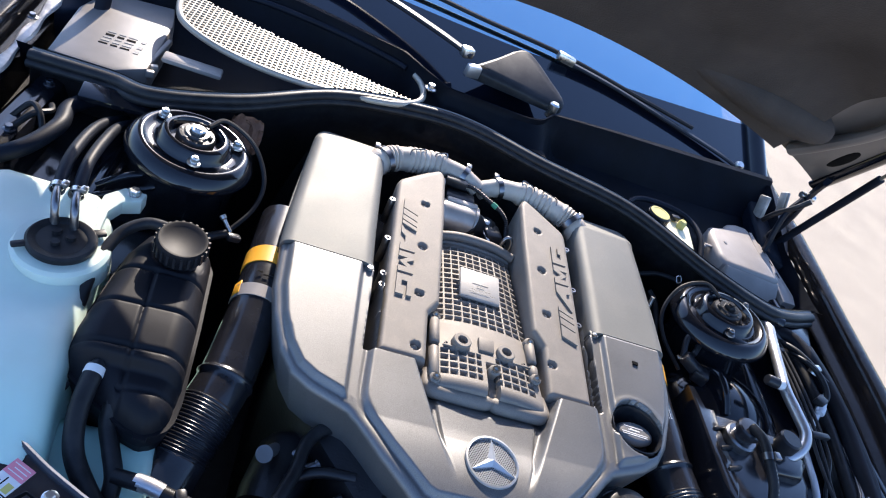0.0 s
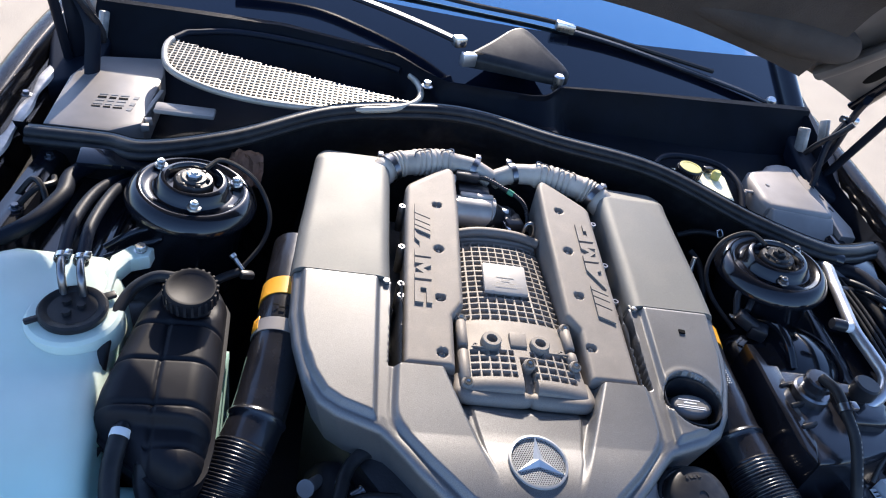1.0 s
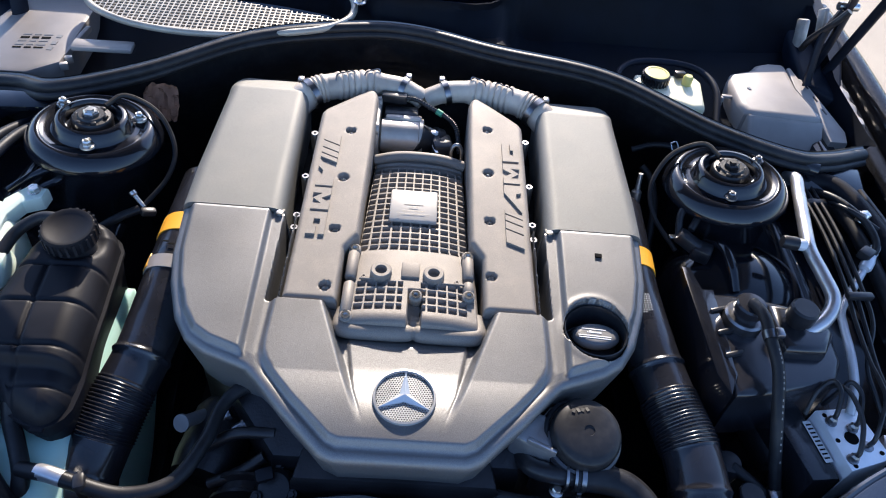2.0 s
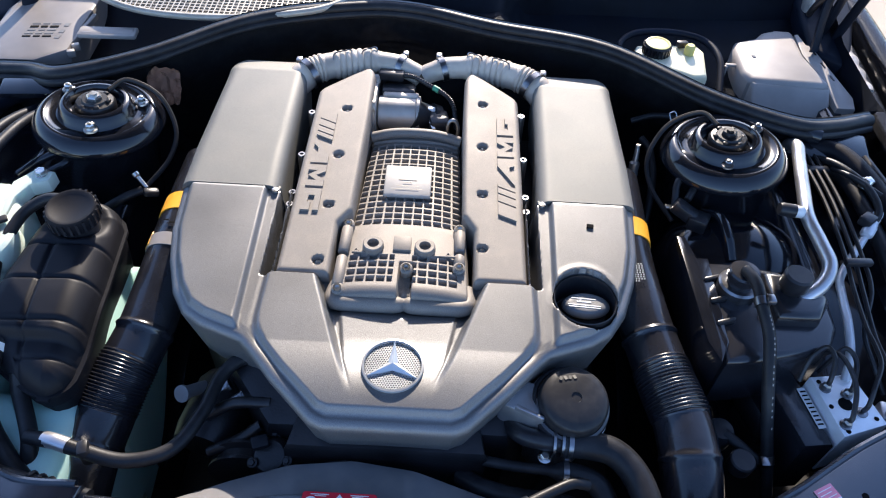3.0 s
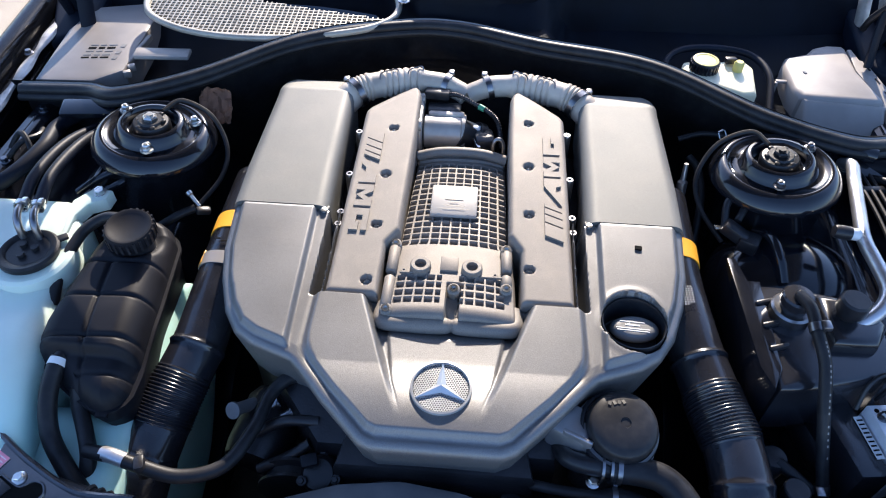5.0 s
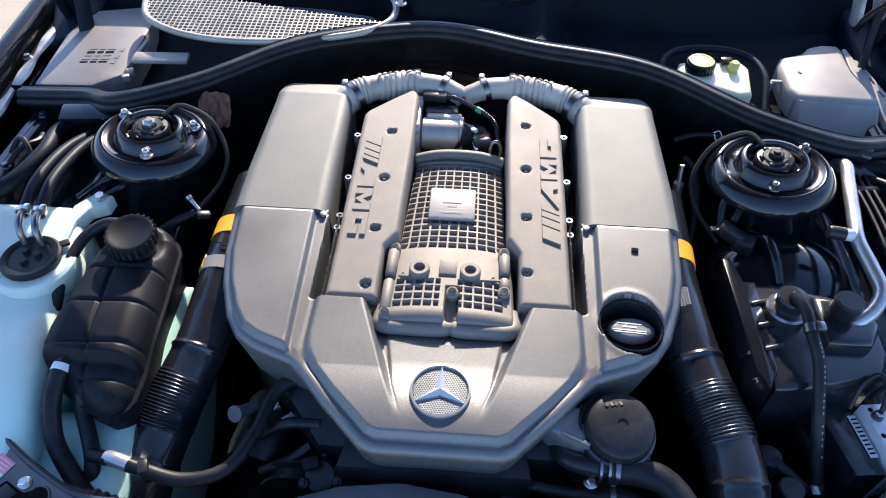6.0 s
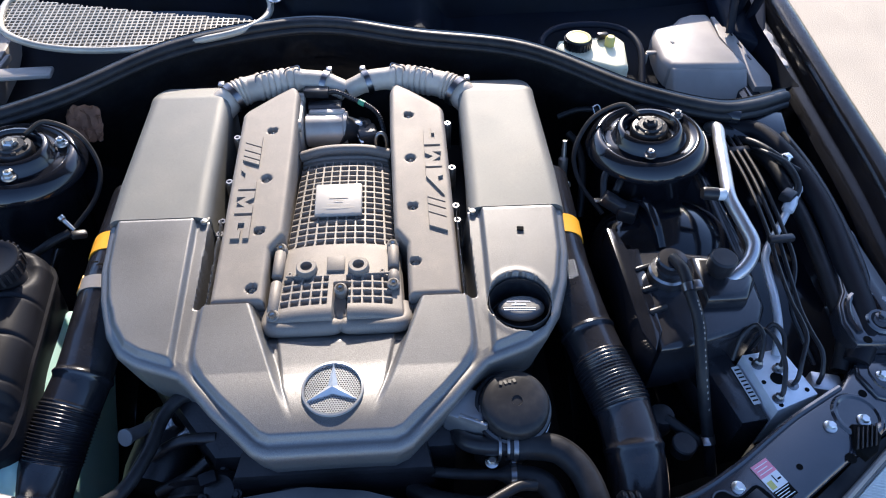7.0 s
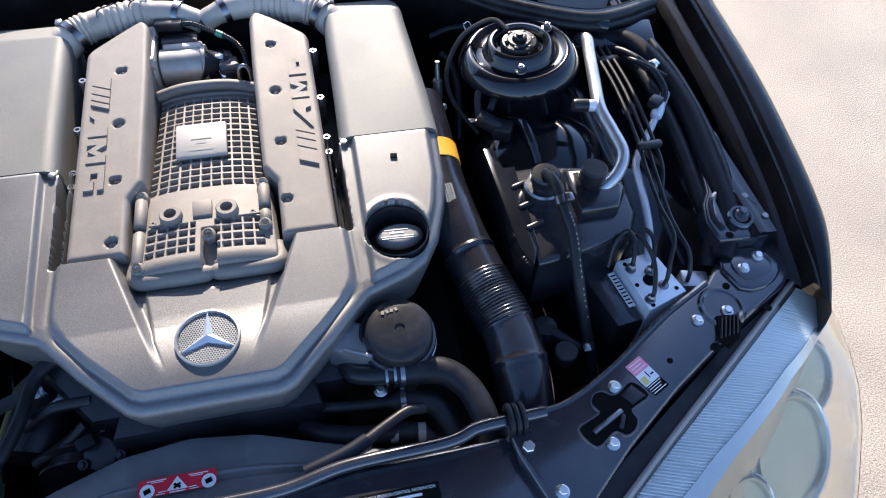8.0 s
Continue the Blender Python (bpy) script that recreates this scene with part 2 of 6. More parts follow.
def prism(outline, z0, z1, bevel=0.004, slope=None, into=None, seg=2):
    """An outline seen from above, raised from z0 to z1, with rounded edges; slope(x, y) lifts its top."""
    b = bmesh.new()
    f = b.faces.new([b.verts.new((x, y, z0)) for x, y in outline])
    top = bmesh.ops.extrude_face_region(b, geom=[f])["geom"]
    tv = [v for v in top if isinstance(v, bmesh.types.BMVert)]
    bmesh.ops.translate(b, vec=(0, 0, z1 - z0), verts=tv)
    if bevel:
        edges = [e for e in b.edges if all(abs(v.co.z - z1) < 1e-6 for v in e.verts)]
        bmesh.ops.bevel(b, geom=edges, offset=bevel, segments=seg, affect="EDGES", profile=0.5)
    if slope:
        for v in b.verts:
            v.co.z += slope(v.co.x, v.co.y) * (v.co.z - z0) / (z1 - z0)
    return join(into, b) if into is not None else b


def sm(a, b, x):
    t = np.clip((x - a) / (b - a), 0, 1)
    return t * t * (3 - 2 * t)


def gauss(x, s):
    return np.exp(-(x / s) ** 2)


def molded(ys, left, right, nx, height, drop, inset=0.0):
    """A moulded lid: rows from left(y) to right(y), its top at height(x, y, u, edge distance), with walls going down by drop."""
    ys = np.asarray(ys, float)
    u = np.linspace(-1, 1, nx)
    xl, xr = np.array([left(y) for y in ys]), np.array([right(y) for y in ys])
    X = xl[:, None] + (xr - xl)[:, None] * (u[None, :] + 1) / 2
    Y = np.repeat(ys[:, None], nx, 1)
    edge = [(x, y) for x, y in zip(xl, ys)] + [(x, y) for x, y in zip(xr[::-1], ys[::-1])]
    ex = np.array(edge + [edge[0]])
    D = np.full(X.shape, 9.0)
    for (ax, ay), (bx, by) in zip(ex, ex[1:]):
        dx, dy = bx - ax, by - ay
        L = dx * dx + dy * dy
        if L < 1e-12:
            continue
        t = np.clip(((X - ax) * dx + (Y - ay) * dy) / L, 0, 1)
        D = np.minimum(D, np.hypot(X - ax - t * dx, Y - ay - t * dy))
    Z = height(X, Y, np.repeat(u[None, :], len(ys), 0), D)
    b = bmesh.new()
    g = [[b.verts.new((X[i, j], Y[i, j], Z[i, j])) for j in range(nx)] for i in range(len(ys))]
    for i in range(len(ys) - 1):
        for j in range(nx - 1):
            b.faces.new((g[i][j], g[i][j + 1], g[i + 1][j + 1], g[i + 1][j]))
    loop = [g[0][j] for j in range(nx)] + [g[i][-1] for i in range(1, len(ys))] + [g[-1][j] for j in range(nx - 2, -1, -1)] \
        + [g[i][0] for i in range(len(ys) - 2, 0, -1)]
    cx, cy = X.mean(), Y.mean()
    low = []
    for v in loop:
        d = Vector((cx - v.co.x, cy - v.co.y, 0))
        d = d.normalized() * inset if d.length > 1e-6 else d
        low.append(b.verts.new(v.co + d + Vector((0, 0, -drop))))
    for k in range(len(loop)):
        m = (k + 1) % len(loop)
        b.faces.new((loop[m], loop[k], low[k], low[m]))
    return b


def table(pairs):
    xs, vs = [p[0] for p in pairs], [p[1] for p in pairs]
    return lambda y: float(np.interp(y, xs, vs))


def soft_table(pairs, w=0.07):
    """A table with its corners eased."""
    f = table(pairs)
    return lambda y: (f(y - w) + 2 * f(y - w / 2) + 2 * f(y) + 2 * f(y + w / 2) + f(y + w)) / 8


def bolt(c, r, parent, axis=(0, 0, 1), material=None, name="bolt", flange=1.5, h=None):
    """A hexagon head on a washer flange."""
    h = h or r * 1.1
    b = turned([(r * flange, 0), (r * flange, r * 0.25), (r * 1.05, r * 0.45)], c, axis, 18)
    turned([(r, r * 0.3), (r, r * 0.3 + h * 0.85), (r * 0.85, r * 0.3 + h), (0, r * 0.3 + h)], c, axis, 6, b)
    return part(name, b, material or STEEL, parent, angle=25)


def nut_stud(c, r, parent, axis, material):
    b = turned([(r * 1.6, 0), (r * 1.5, r * 0.4), (r * 1.1, r * 0.5)], c, axis, 18)
    turned([(r, r * 0.3), (r, r * 1.5), (r * 0.8, r * 1.75), (r * 0.55, r * 1.7), (r * 0.55, r * 2.0), (0, r * 2.1)], c, axis, 6, b)
    return part("nut", b, material, parent, angle=25)


def clamp(c, axis, r, parent, material=None, w=0.011):
    b = turned([(r, -w / 2), (r + 0.0015, -w / 2), (r + 0.0015, w / 2), (r, w / 2)], c, axis, 28, None, True)
    a = Vector(axis).normalized()
    side = a.orthogonal().normalized()
    if side.z < 0:
        side = -side
    box(Vector(c) + side * (r + 0.004), (w, w * 1.2, 0.008), (0, 0, 0), 0.002, b)
    return part("hose_clamp", b, material or CLAMP, parent)


def bars(parent, rows, material, z, thick=0.0006):
    """Printed lines: (x, y, length, height, turn)."""
    for x, y, l, h, turn in rows:
        part("print_line", box((x, y, z), (l, h, thick), (0, 0, turn), 0), material, parent)

# ---- setting: ground, body shell, firewall ----
CX = 0.004                                  # middle line of the engine
g = box((0, 0, -0.05), (260, 260, 0.1), bevel=0)
tagged(part("ground", g, GROUND), "pale sunlit concrete car park ground", "ground", kind="structure")

bay = thing("bay_floor", (0, 0.9, 0.25), "dark oily floor pan under the engine", "car body", kind="structure")
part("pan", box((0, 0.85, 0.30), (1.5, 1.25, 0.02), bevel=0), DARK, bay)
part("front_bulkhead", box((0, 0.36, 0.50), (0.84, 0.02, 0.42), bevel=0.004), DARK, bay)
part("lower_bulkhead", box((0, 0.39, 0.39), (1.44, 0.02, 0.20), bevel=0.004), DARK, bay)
part("firewall", box((0, 1.36, 0.54), (1.62, 0.02, 0.48), bevel=0.004), BLACK, bay)


def apron(s):
    """The painted inner wing with its rail along the top."""
    t = thing("inner_wing", (s * 0.7, 0.9, 0.5), "glossy black painted inner wing beside the engine", "car body", "inner wings", "structure")
    ys = np.linspace(0.660, 1.36, 62)

    def h(X, Y, U, D):
        a = np.abs(X)
        z = 0.67 + 0.075 * sm(0.52, 0.66, a) + 0.06 * sm(0.748, 0.778, a) - 0.055 * sm(0.812, 0.824, a)
        z = z + 0.05 * gauss(Y - 1.05, 0.22) * (1 - sm(0.60, 0.72, a)) - 0.22 * (1 - sm(0.40, 0.50, a))
        z = z - 0.05 * sm(0.86, 0.70, Y) * (1 - sm(0.66, 0.78, a))
        z = z + 0.003 * gauss(a - 0.790, 0.006) + 0.004 * gauss(Y - 0.86, 0.012) * sm(0.6, 0.64, a)
        return z
    part("panel", molded(ys, lambda y: min(s * 0.40, s * 0.85), lambda y: max(s * 0.40, s * 0.85), 60, h, 0.30), PAINT, t)
    for y in (0.70, 0.86, 1.02, 1.17):
        bolt((s * (0.775 + 0.03 * (y - 0.7)), y, 0.806), 0.0065, t, material=CARRIER)
    return t


def fender(s):
    t = thing("fender", (s * 0.88, 1.0, 0.5), "black glossy painted front fender", "car body", "fenders", "structure")
    edge = soft_table([(0.46, 0.806), (0.50, 0.825), (0.528, 0.836), (0.60, 0.853), (0.713, 0.868), (0.96, 0.892), (1.20, 0.906), (1.5, 0.930), (1.75, 0.935)])
    crown = soft_table([(0.46, 0.738), (0.50, 0.757), (0.528, 0.774), (0.60, 0.803), (0.713, 0.828), (0.85, 0.842), (0.96, 0.850), (1.20, 0.857), (1.75, 0.872)])
    prof = [(-0.055, -0.10), (-0.050, -0.052), (-0.036, -0.043), (-0.019, -0.039), (-0.0155, -0.012), (-0.011, -0.003), (-0.004, 0.0005), (0.008, 0.002), (0.021, 0.000), (0.031, -0.008),
            (0.040, -0.032), (0.047, -0.085), (0.052, -0.17), (0.055, -0.30), (0.052, -0.46)]
    b = bmesh.new()
    rows = []
    tip = table([(-0.05, 0.615), (-0.019, 0.585), (0.0, 0.548), (0.03, 0.534), (0.055, 0.522)])      # the front end is cut along the lamp
    for k in range(52):
        row = []
        for dx, dz in prof:
            y = tip(dx) + (1.75 - tip(dx)) * (k / 51) ** 1.3
            slim = 0.40 + 0.60 * float(sm(0.52, 0.68, y))
            row.append(b.verts.new((s * (edge(y) + dx * slim), y, crown(y) + dz)))
        rows.append(row)
    for a, c in zip(rows, rows[1:]):
        for i in range(len(prof) - 1):
            b.faces.new((a[i], a[i + 1], c[i + 1], c[i]))
    bmesh.ops.solidify(b, geom=b.faces[:], thickness=0.0025)
    part("panel", b, PAINT, t)
    # dusty strip whose pale colour also stands for sun glare on the edge
    part("gutter", tube([(s * (edge(y) - 0.043), y, crown(y) - 0.030) for y in ((1.0, 1.1, 1.2, 1.3, 1.4, 1.5, 1.56) if s < 0 else (1.30, 1.36, 1.42, 1.48, 1.55))], lambda u: 0.010 + 0.003 * math.sin(u * 31), 8, 8, flat=0.5), DUSTY, t, "dusty gutter, coloured pale for the sun on it")
    if s > 0:
        part("side_marker", box((0.905, 0.70, 0.72), (0.008, 0.05, 0.018), (0, 0, -14), 0.003), SIGNAL, t, "small red side reflector")
    if s < 0:
        for y in (1.15, 1.32):
            bolt((s * (edge(y) - 0.033), y, crown(y) - 0.026), 0.006, t, material=CLAMP)
    return t


for side in (-1, 1):
    apron(side)
    fender(side)

# ---- engine: front cover ----
HALF = table([(0.540, 0.080), (0.548, 0.100), (0.600, 0.155), (0.640, 0.191), (0.654, 0.206), (0.664, 0.234), (0.675, 0.264), (0.692, 0.290), (0.725, 0.312),
              (0.78, 0.332), (0.83, 0.343), (0.915, 0.349)])


def cover_height(X, Y, U, D):
    x, y = X - CX, Y
    a = np.abs(x)
    half = np.interp(y, (0.664, 0.675, 0.692, 0.725, 0.78, 0.83, 0.915), (0.234, 0.264, 0.290, 0.312, 0.332, 0.343, 0.349))
    D = np.where(y > 0.76, half - a, D)                                             # no rounding where the lids butt against it
    z = 0.815 + 0.085 * np.clip(y - 0.65, 0, 1) - 1.3 * np.clip(0.64 - y, 0, 1) ** 2
    z = z - 0.010 * (1 - np.sqrt(np.clip(1 - (1 - np.clip(D / 0.010, 0, 1)) ** 2, 0, 1))) - 0.10 * np.clip(0.020 - D, 0, 1)
    d1, d2 = (D - 0.0195) / 0.007, (0.188 - a - 0.02 * (y - 0.72)) / 0.007
    pd = -0.007 * np.logaddexp(-d1, -d2)                                            # distance inside the middle panel
    z = z + 0.0075 * sm(-0.003, 0.006, pd) - 0.0010 * gauss(pd + 0.004, 0.003)      # raised middle panel
    z = z + 0.009 * sm(0.209, 0.216, a - 0.02 * (y - 0.65)) * sm(0.010, 0.02, D)     # raised side lobes
    v = 0.055 + 0.36 * (y - 0.575)
    z = z - 0.012 * (1 - sm(v - 0.012, v + 0.002, a)) * sm(0.575, 0.670, y) - 0.008 * sm(0.585, 0.735, y) * (1 - sm(v - 0.012, v, a))         # valley behind the badge
    v2 = np.interp(y, (0.56, 0.575, 0.63, 0.70, 0.75), (0.040, 0.046, 0.066, 0.079, 0.084))
    z = z + 0.004 * (1 - sm(v2 - 0.003, v2 + 0.001, a)) * sm(0.580, 0.66, y)
    z = z - 0.014 * sm(0.700, 0.728, y) * (1 - sm(0.096, 0.100, a))
    front = 0.745
    z = z - 0.075 * sm(front, front + 0.005, y) * (1 - sm(0.098, 0.102, a))        # cut-out under the cooler's snout
    z = z - 0.05 * sm(0.757, 0.760, y) * sm(0.094, 0.099, a) * (1 - sm(0.176, 0.180, a))
    z = z - 0.07 * sm(0.755, 0.762, y) * sm(0.180, 0.186, a) * (1 - sm(0.191, 0.198, a))
    r = np.hypot(X - 0.260, (Y - 0.741) * 0.92)
    z = z + 0.001 * gauss(r - 0.047, 0.005) - 0.055 * (1 - sm(0.0405, 0.0445, r))
    z = z - 0.0015 * gauss(Y - 0.9145, 0.0015)
    return z


eng = thing("engine_cover", (CX, 0.7, 0.74), "silver-grey textured plastic engine cover with a round badge", "engine cover")
rows = np.concatenate([np.linspace(0.540, 0.56, 9), np.linspace(0.5618, 0.915, 200)])
body = part("body", molded(rows, lambda y: CX - HALF(y), lambda y: CX + HALF(y), 361, cover_height, 0.075, 0.018), COVER, eng, angle=60)
part("sensor_hole", box((0.277, 0.868, 0.8435), (0.010, 0.007, 0.003), (0, 0, -6), 0), INK, body)

# round badge with a three-armed shape over a mesh
badge = part("badge", turned([(0.0375, 0), (0.0398, 0.003), (0.0392, 0.006), (0.0366, 0.0065), (0.0356, 0.003)], (CX, 0.6215, 0.8165), (0, 0, 1), 64, None, True), EMBLEM, eng,
             "chrome ring badge over a perforated mesh")
part("badge_back", turned([(0.037, 0), (0.037, 0.001), (0, 0.001)], (CX, 0.6215, 0.8160), (0, 0, 1), 40), INK, badge)
b = bmesh.new()
PITCH = 0.0033
for k in range(-14, 15):
    for m in range(-15, 16):
        x, y = (k + 0.5 * (m % 2)) * PITCH, m * PITCH * 0.866
        if math.hypot(x, y) < 0.0355:
            rings = [[b.verts.new((CX + x + r * math.cos(radians(60 * i + 30)), 0.6215 + y + r * math.sin(radians(60 * i + 30)), z)) for i in range(6)]
                     for r, z in ((PITCH / 2 / 0.866, 0.8196), (PITCH * 0.36, 0.8196), (PITCH * 0.36, 0.8184))]
            for p, q in zip(rings, rings[1:]):
                for i in range(6):
                    b.faces.new((p[i], p[(i + 1) % 6], q[(i + 1) % 6], q[i]))
part("badge_mesh", b, EMBLEM, badge, "perforated honeycomb sheet", 20)
star = bmesh.new()
top = star.verts.new((CX, 0.6215, 0.8262))
ring = []
for k in range(6):
    a = radians(90 + 60 * k)
    r, z = (0.0365, 0.8225) if k % 2 == 0 else (0.0075, 0.8205)
    ring.append((star.verts.new((CX + r * math.cos(a), 0.6215 + r * math.sin(a), z)), star.verts.new((CX + r * math.cos(a), 0.6215 + r * math.sin(a), 0.8190))))
for (p, pl), (q, ql) in zip(ring, ring[1:] + ring[:1]):
    star.faces.new((top, p, q))
    star.faces.new((p, pl, ql, q))
part("badge_star", star, EMBLEM, badge, "three-armed chrome shape", 5)

# oil filler cap in its well
cap = thing("oil_filler_cap", (0.260, 0.741, 0.79), "round black plastic oil filler cap sunk in the engine cover", "cap")
part("well", turned([(0.0435, 0.0425), (0.0425, 0.0435), (0.0415, 0.040), (0.0405, 0.0), (0.036, -0.002), (0.036, -0.006), (0.0435, -0.006)], (0.260, 0.741, 0.784), (0, 0, 1), 48, None, True), BLACK, cap)
part("body", turned([(0.0365, -0.03), (0.0365, 0.000), (0.033, 0.004), (0, 0.004)], (0.260, 0.739, 0.793), (0, 0, 1), 40), BLACK, cap)
b = bmesh.new()
bmesh.ops.create_uvsphere(b, u_segments=32, v_segments=16, radius=1)
bmesh.ops.transform(b, matrix=Matrix.Translation((0.264, 0.744, 0.808)) @ Matrix.Diagonal((0.034, 0.0205, 0.014, 1)), verts=b.verts)
for v in b.verts:
    v.co.z = min(v.co.z, 0.8170)
# black plastic grip coloured dark grey, taking in the sun's sheen
grip = part("grip", b, DARKGREY, cap)
bars(grip, [(0.260, 0.7500, 0.034, 0.0012, -3), (0.260, 0.7385, 0.046, 0.0013, -3), (0.260, 0.7350, 0.044, 0.0013, -3), (0.260, 0.7445, 0.020, 0.0022, -3), (0.254, 0.7465, 0.006, 0.0012, 30)], WHITE, 0.8174)


# ---- engine: air box lids ----
def airbox(s):
    t = thing("air_box_lid", (CX + s * 0.28, 1.07, 0.78), "silver-grey textured plastic air box lid", "engine cover", "air box lids")
    inner = table([(0.917, 0.198), (1.0, 0.201), (1.2, 0.205), (1.262, 0.210)])
    outer = table([(0.917, 0.351), (1.0, 0.352), (1.2, 0.346), (1.240, 0.341), (1.254, 0.334), (1.262, 0.324)])
    lo, hi = (inner, outer) if s > 0 else (outer, inner)

    def h(X, Y, U, D):
        D = np.where(Y < 1.08, (1 - np.abs(U)) * 0.0715, D)
        z = 0.8455 + 0.056 * (Y - 0.917)
        rnd = np.clip(D / 0.02, 0, 1)
        z = z - 0.018 * (1 - np.sqrt(np.clip(1 - (1 - rnd) ** 2, 0, 1))) * (1 - 0.6 * sm(1.19, 1.22, Y))
        z = z - 0.30 * np.clip(Y - 1.208, 0, 1)
        return z
    part("lid", molded(np.linspace(0.917, 1.262, 100), lambda y: CX + s * lo(y), lambda y: CX + s * hi(y), 50, h, 0.11, 0.012), LID, t, angle=60)
    clip = part("edge_clip", box((CX + s * 0.207, 0.918, 0.826), (0.016, 0.020, 0.024), (0, 0, s * 12), 0.004), LID, t, "small moulded clip")
    part("clip_screw", turned([(0.005, 0), (0.005, 0.004), (0, 0.005)], (CX + s * 0.205, 0.912, 0.838), (0, 0, 1), 12), STEEL, clip)
    part("side_seam", tube([(CX + s * 0.350, 0.93, 0.800), (CX + s * 0.351, 1.05, 0.808), (CX + s * 0.344, 1.21, 0.815)], 0.003, 6), LID, t)
    return t


airbox(-1)
airbox(1)


# ---- engine: cylinder covers ----
def top_z(y):
    return 0.829 + 0.069 * (y - 0.757)


def cylinder_cover(s):
    t = thing("cylinder_cover", (CX + s * 0.14, 0.98, 0.79), "warm grey cast metal cylinder cover with raised lettering shapes", "engine cover", "cylinder covers")
    inner = table([(0.760, 0.101), (0.856, 0.101), (0.885, 0.083), (1.10, 0.080), (1.212, 0.081), (1.226, 0.085), (1.234, 0.091), (1.238, 0.098)])
    outer = table([(0.760, 0.177), (1.160, 0.176), (1.176, 0.172), (1.205, 0.145), (1.228, 0.121), (1.238, 0.107)])
    bolts = [(-0.120, y) for y in (0.784, 0.891, 1.000, 1.114)] if s < 0 else [(0.113, y) for y in (0.821, 0.929, 1.036, 1.145)]
    lo, hi = (inner, outer) if s > 0 else (outer, inner)

    def h(X, Y, U, D):
        z = top_z(Y)
        r = np.clip(D / 0.008, 0, 1)
        z = z - 0.009 * (1 - np.sqrt(np.clip(1 - (1 - r) ** 2, 0, 1)))
        z = z - 0.014 * np.clip((Y + 0.9 * (np.abs(X - CX) - 0.09) - 1.225) / 0.03, 0, 1) ** 2
        for bx, by in bolts:
            q = np.hypot(X - CX - bx, Y - by)
            z = z - 0.011 * (1 - sm(0.0065, 0.0085, q))
        return z
    part("casting", molded(np.linspace(0.760, 1.238, 200), lambda y: CX + s * lo(y), lambda y: CX + s * hi(y), 44, h, 0.075, 0.004), CAST, t, angle=60)
    for bx, by in bolts:
        b = turned([(0.0062, 0), (0.0062, 0.005), (0.0045, 0.006), (0.0035, 0.003), (0, 0.003)], (CX + bx, by, top_z(by) - 0.0125), (0, 0, 1), 16)
        part("socket_screw", b, STEEL, t)
    # slanted bars and three plain raised shapes, turned round on the other bank
    mid, c0 = 0.994 if s > 0 else 0.988, 0.1505 if s > 0 else -0.1475

    def proud(name, pts, low=-0.003, high=0.0034):
        q = [(CX + c0 + s * u * 0.0136, mid + s * v) for u, v in pts]
        b = prism(q, low, high, 0)
        for v in b.verts:
            v.co.z += top_z(v.co.y)
        part(name, b, CAST, t)
    for v0, v1 in ((-0.114, -0.089), (-0.086, -0.072), (-0.069, -0.058), (-0.055, -0.047)):
        proud("emblem_bar", [(-1, v0 + 0.006), (1, v0 - 0.006), (1, v1 - 0.006), (-1, v1 + 0.006)])
    proud("emblem_shape", [(1, -0.047), (1, -0.030), (0.40, -0.021), (0.40, -0.006), (1, -0.003), (1, 0.013), (-1, 0.013), (-1, -0.004)])
    proud("emblem_shape", [(1, 0.018), (1, 0.030), (-0.1, 0.030), (0.9, 0.041), (-0.1, 0.052), (1, 0.052), (1, 0.064), (-1, 0.064), (-1, 0.050), (0.0, 0.041), (-1, 0.032), (-1, 0.018)])
    proud("emblem_shape", [(1, 0.070), (1, 0.114), (0.0, 0.114), (0.0, 0.098), (0.35, 0.098), (0.35, 0.084), (-0.35, 0.084), (-0.35, 0.114), (-1, 0.114), (-1, 0.070)])
    for y in (0.905, 0.935, 1.02, 1.13) if s > 0 else (0.895, 0.92, 1.005, 1.11):
        b = turned([(0.007, -0.05), (0.007, 0.0), (0.0055, 0.004), (0.003, 0.004), (0.003, 0.001), (0, 0.001)], (CX + s * 0.181, y, top_z(y) - 0.012), (0, 0, 1), 16)
        part("screw_boss", b, CLAMP, t)
    return t


cylinder_cover(-1)
cylinder_cover(1)

# ---- engine: charge cooler in the valley ----
cool = thing("charge_cooler", (CX, 0.9, 0.78), "pale grey cast aluminium charge cooler with a waffle rib pattern", "engine part")
CW = table([(0.70, 0.097), (0.86, 0.092), (0.875, 0.083), (1.115, 0.077)])


def cool_z(y):
    return 0.831 - 0.085 * (y - 0.78)


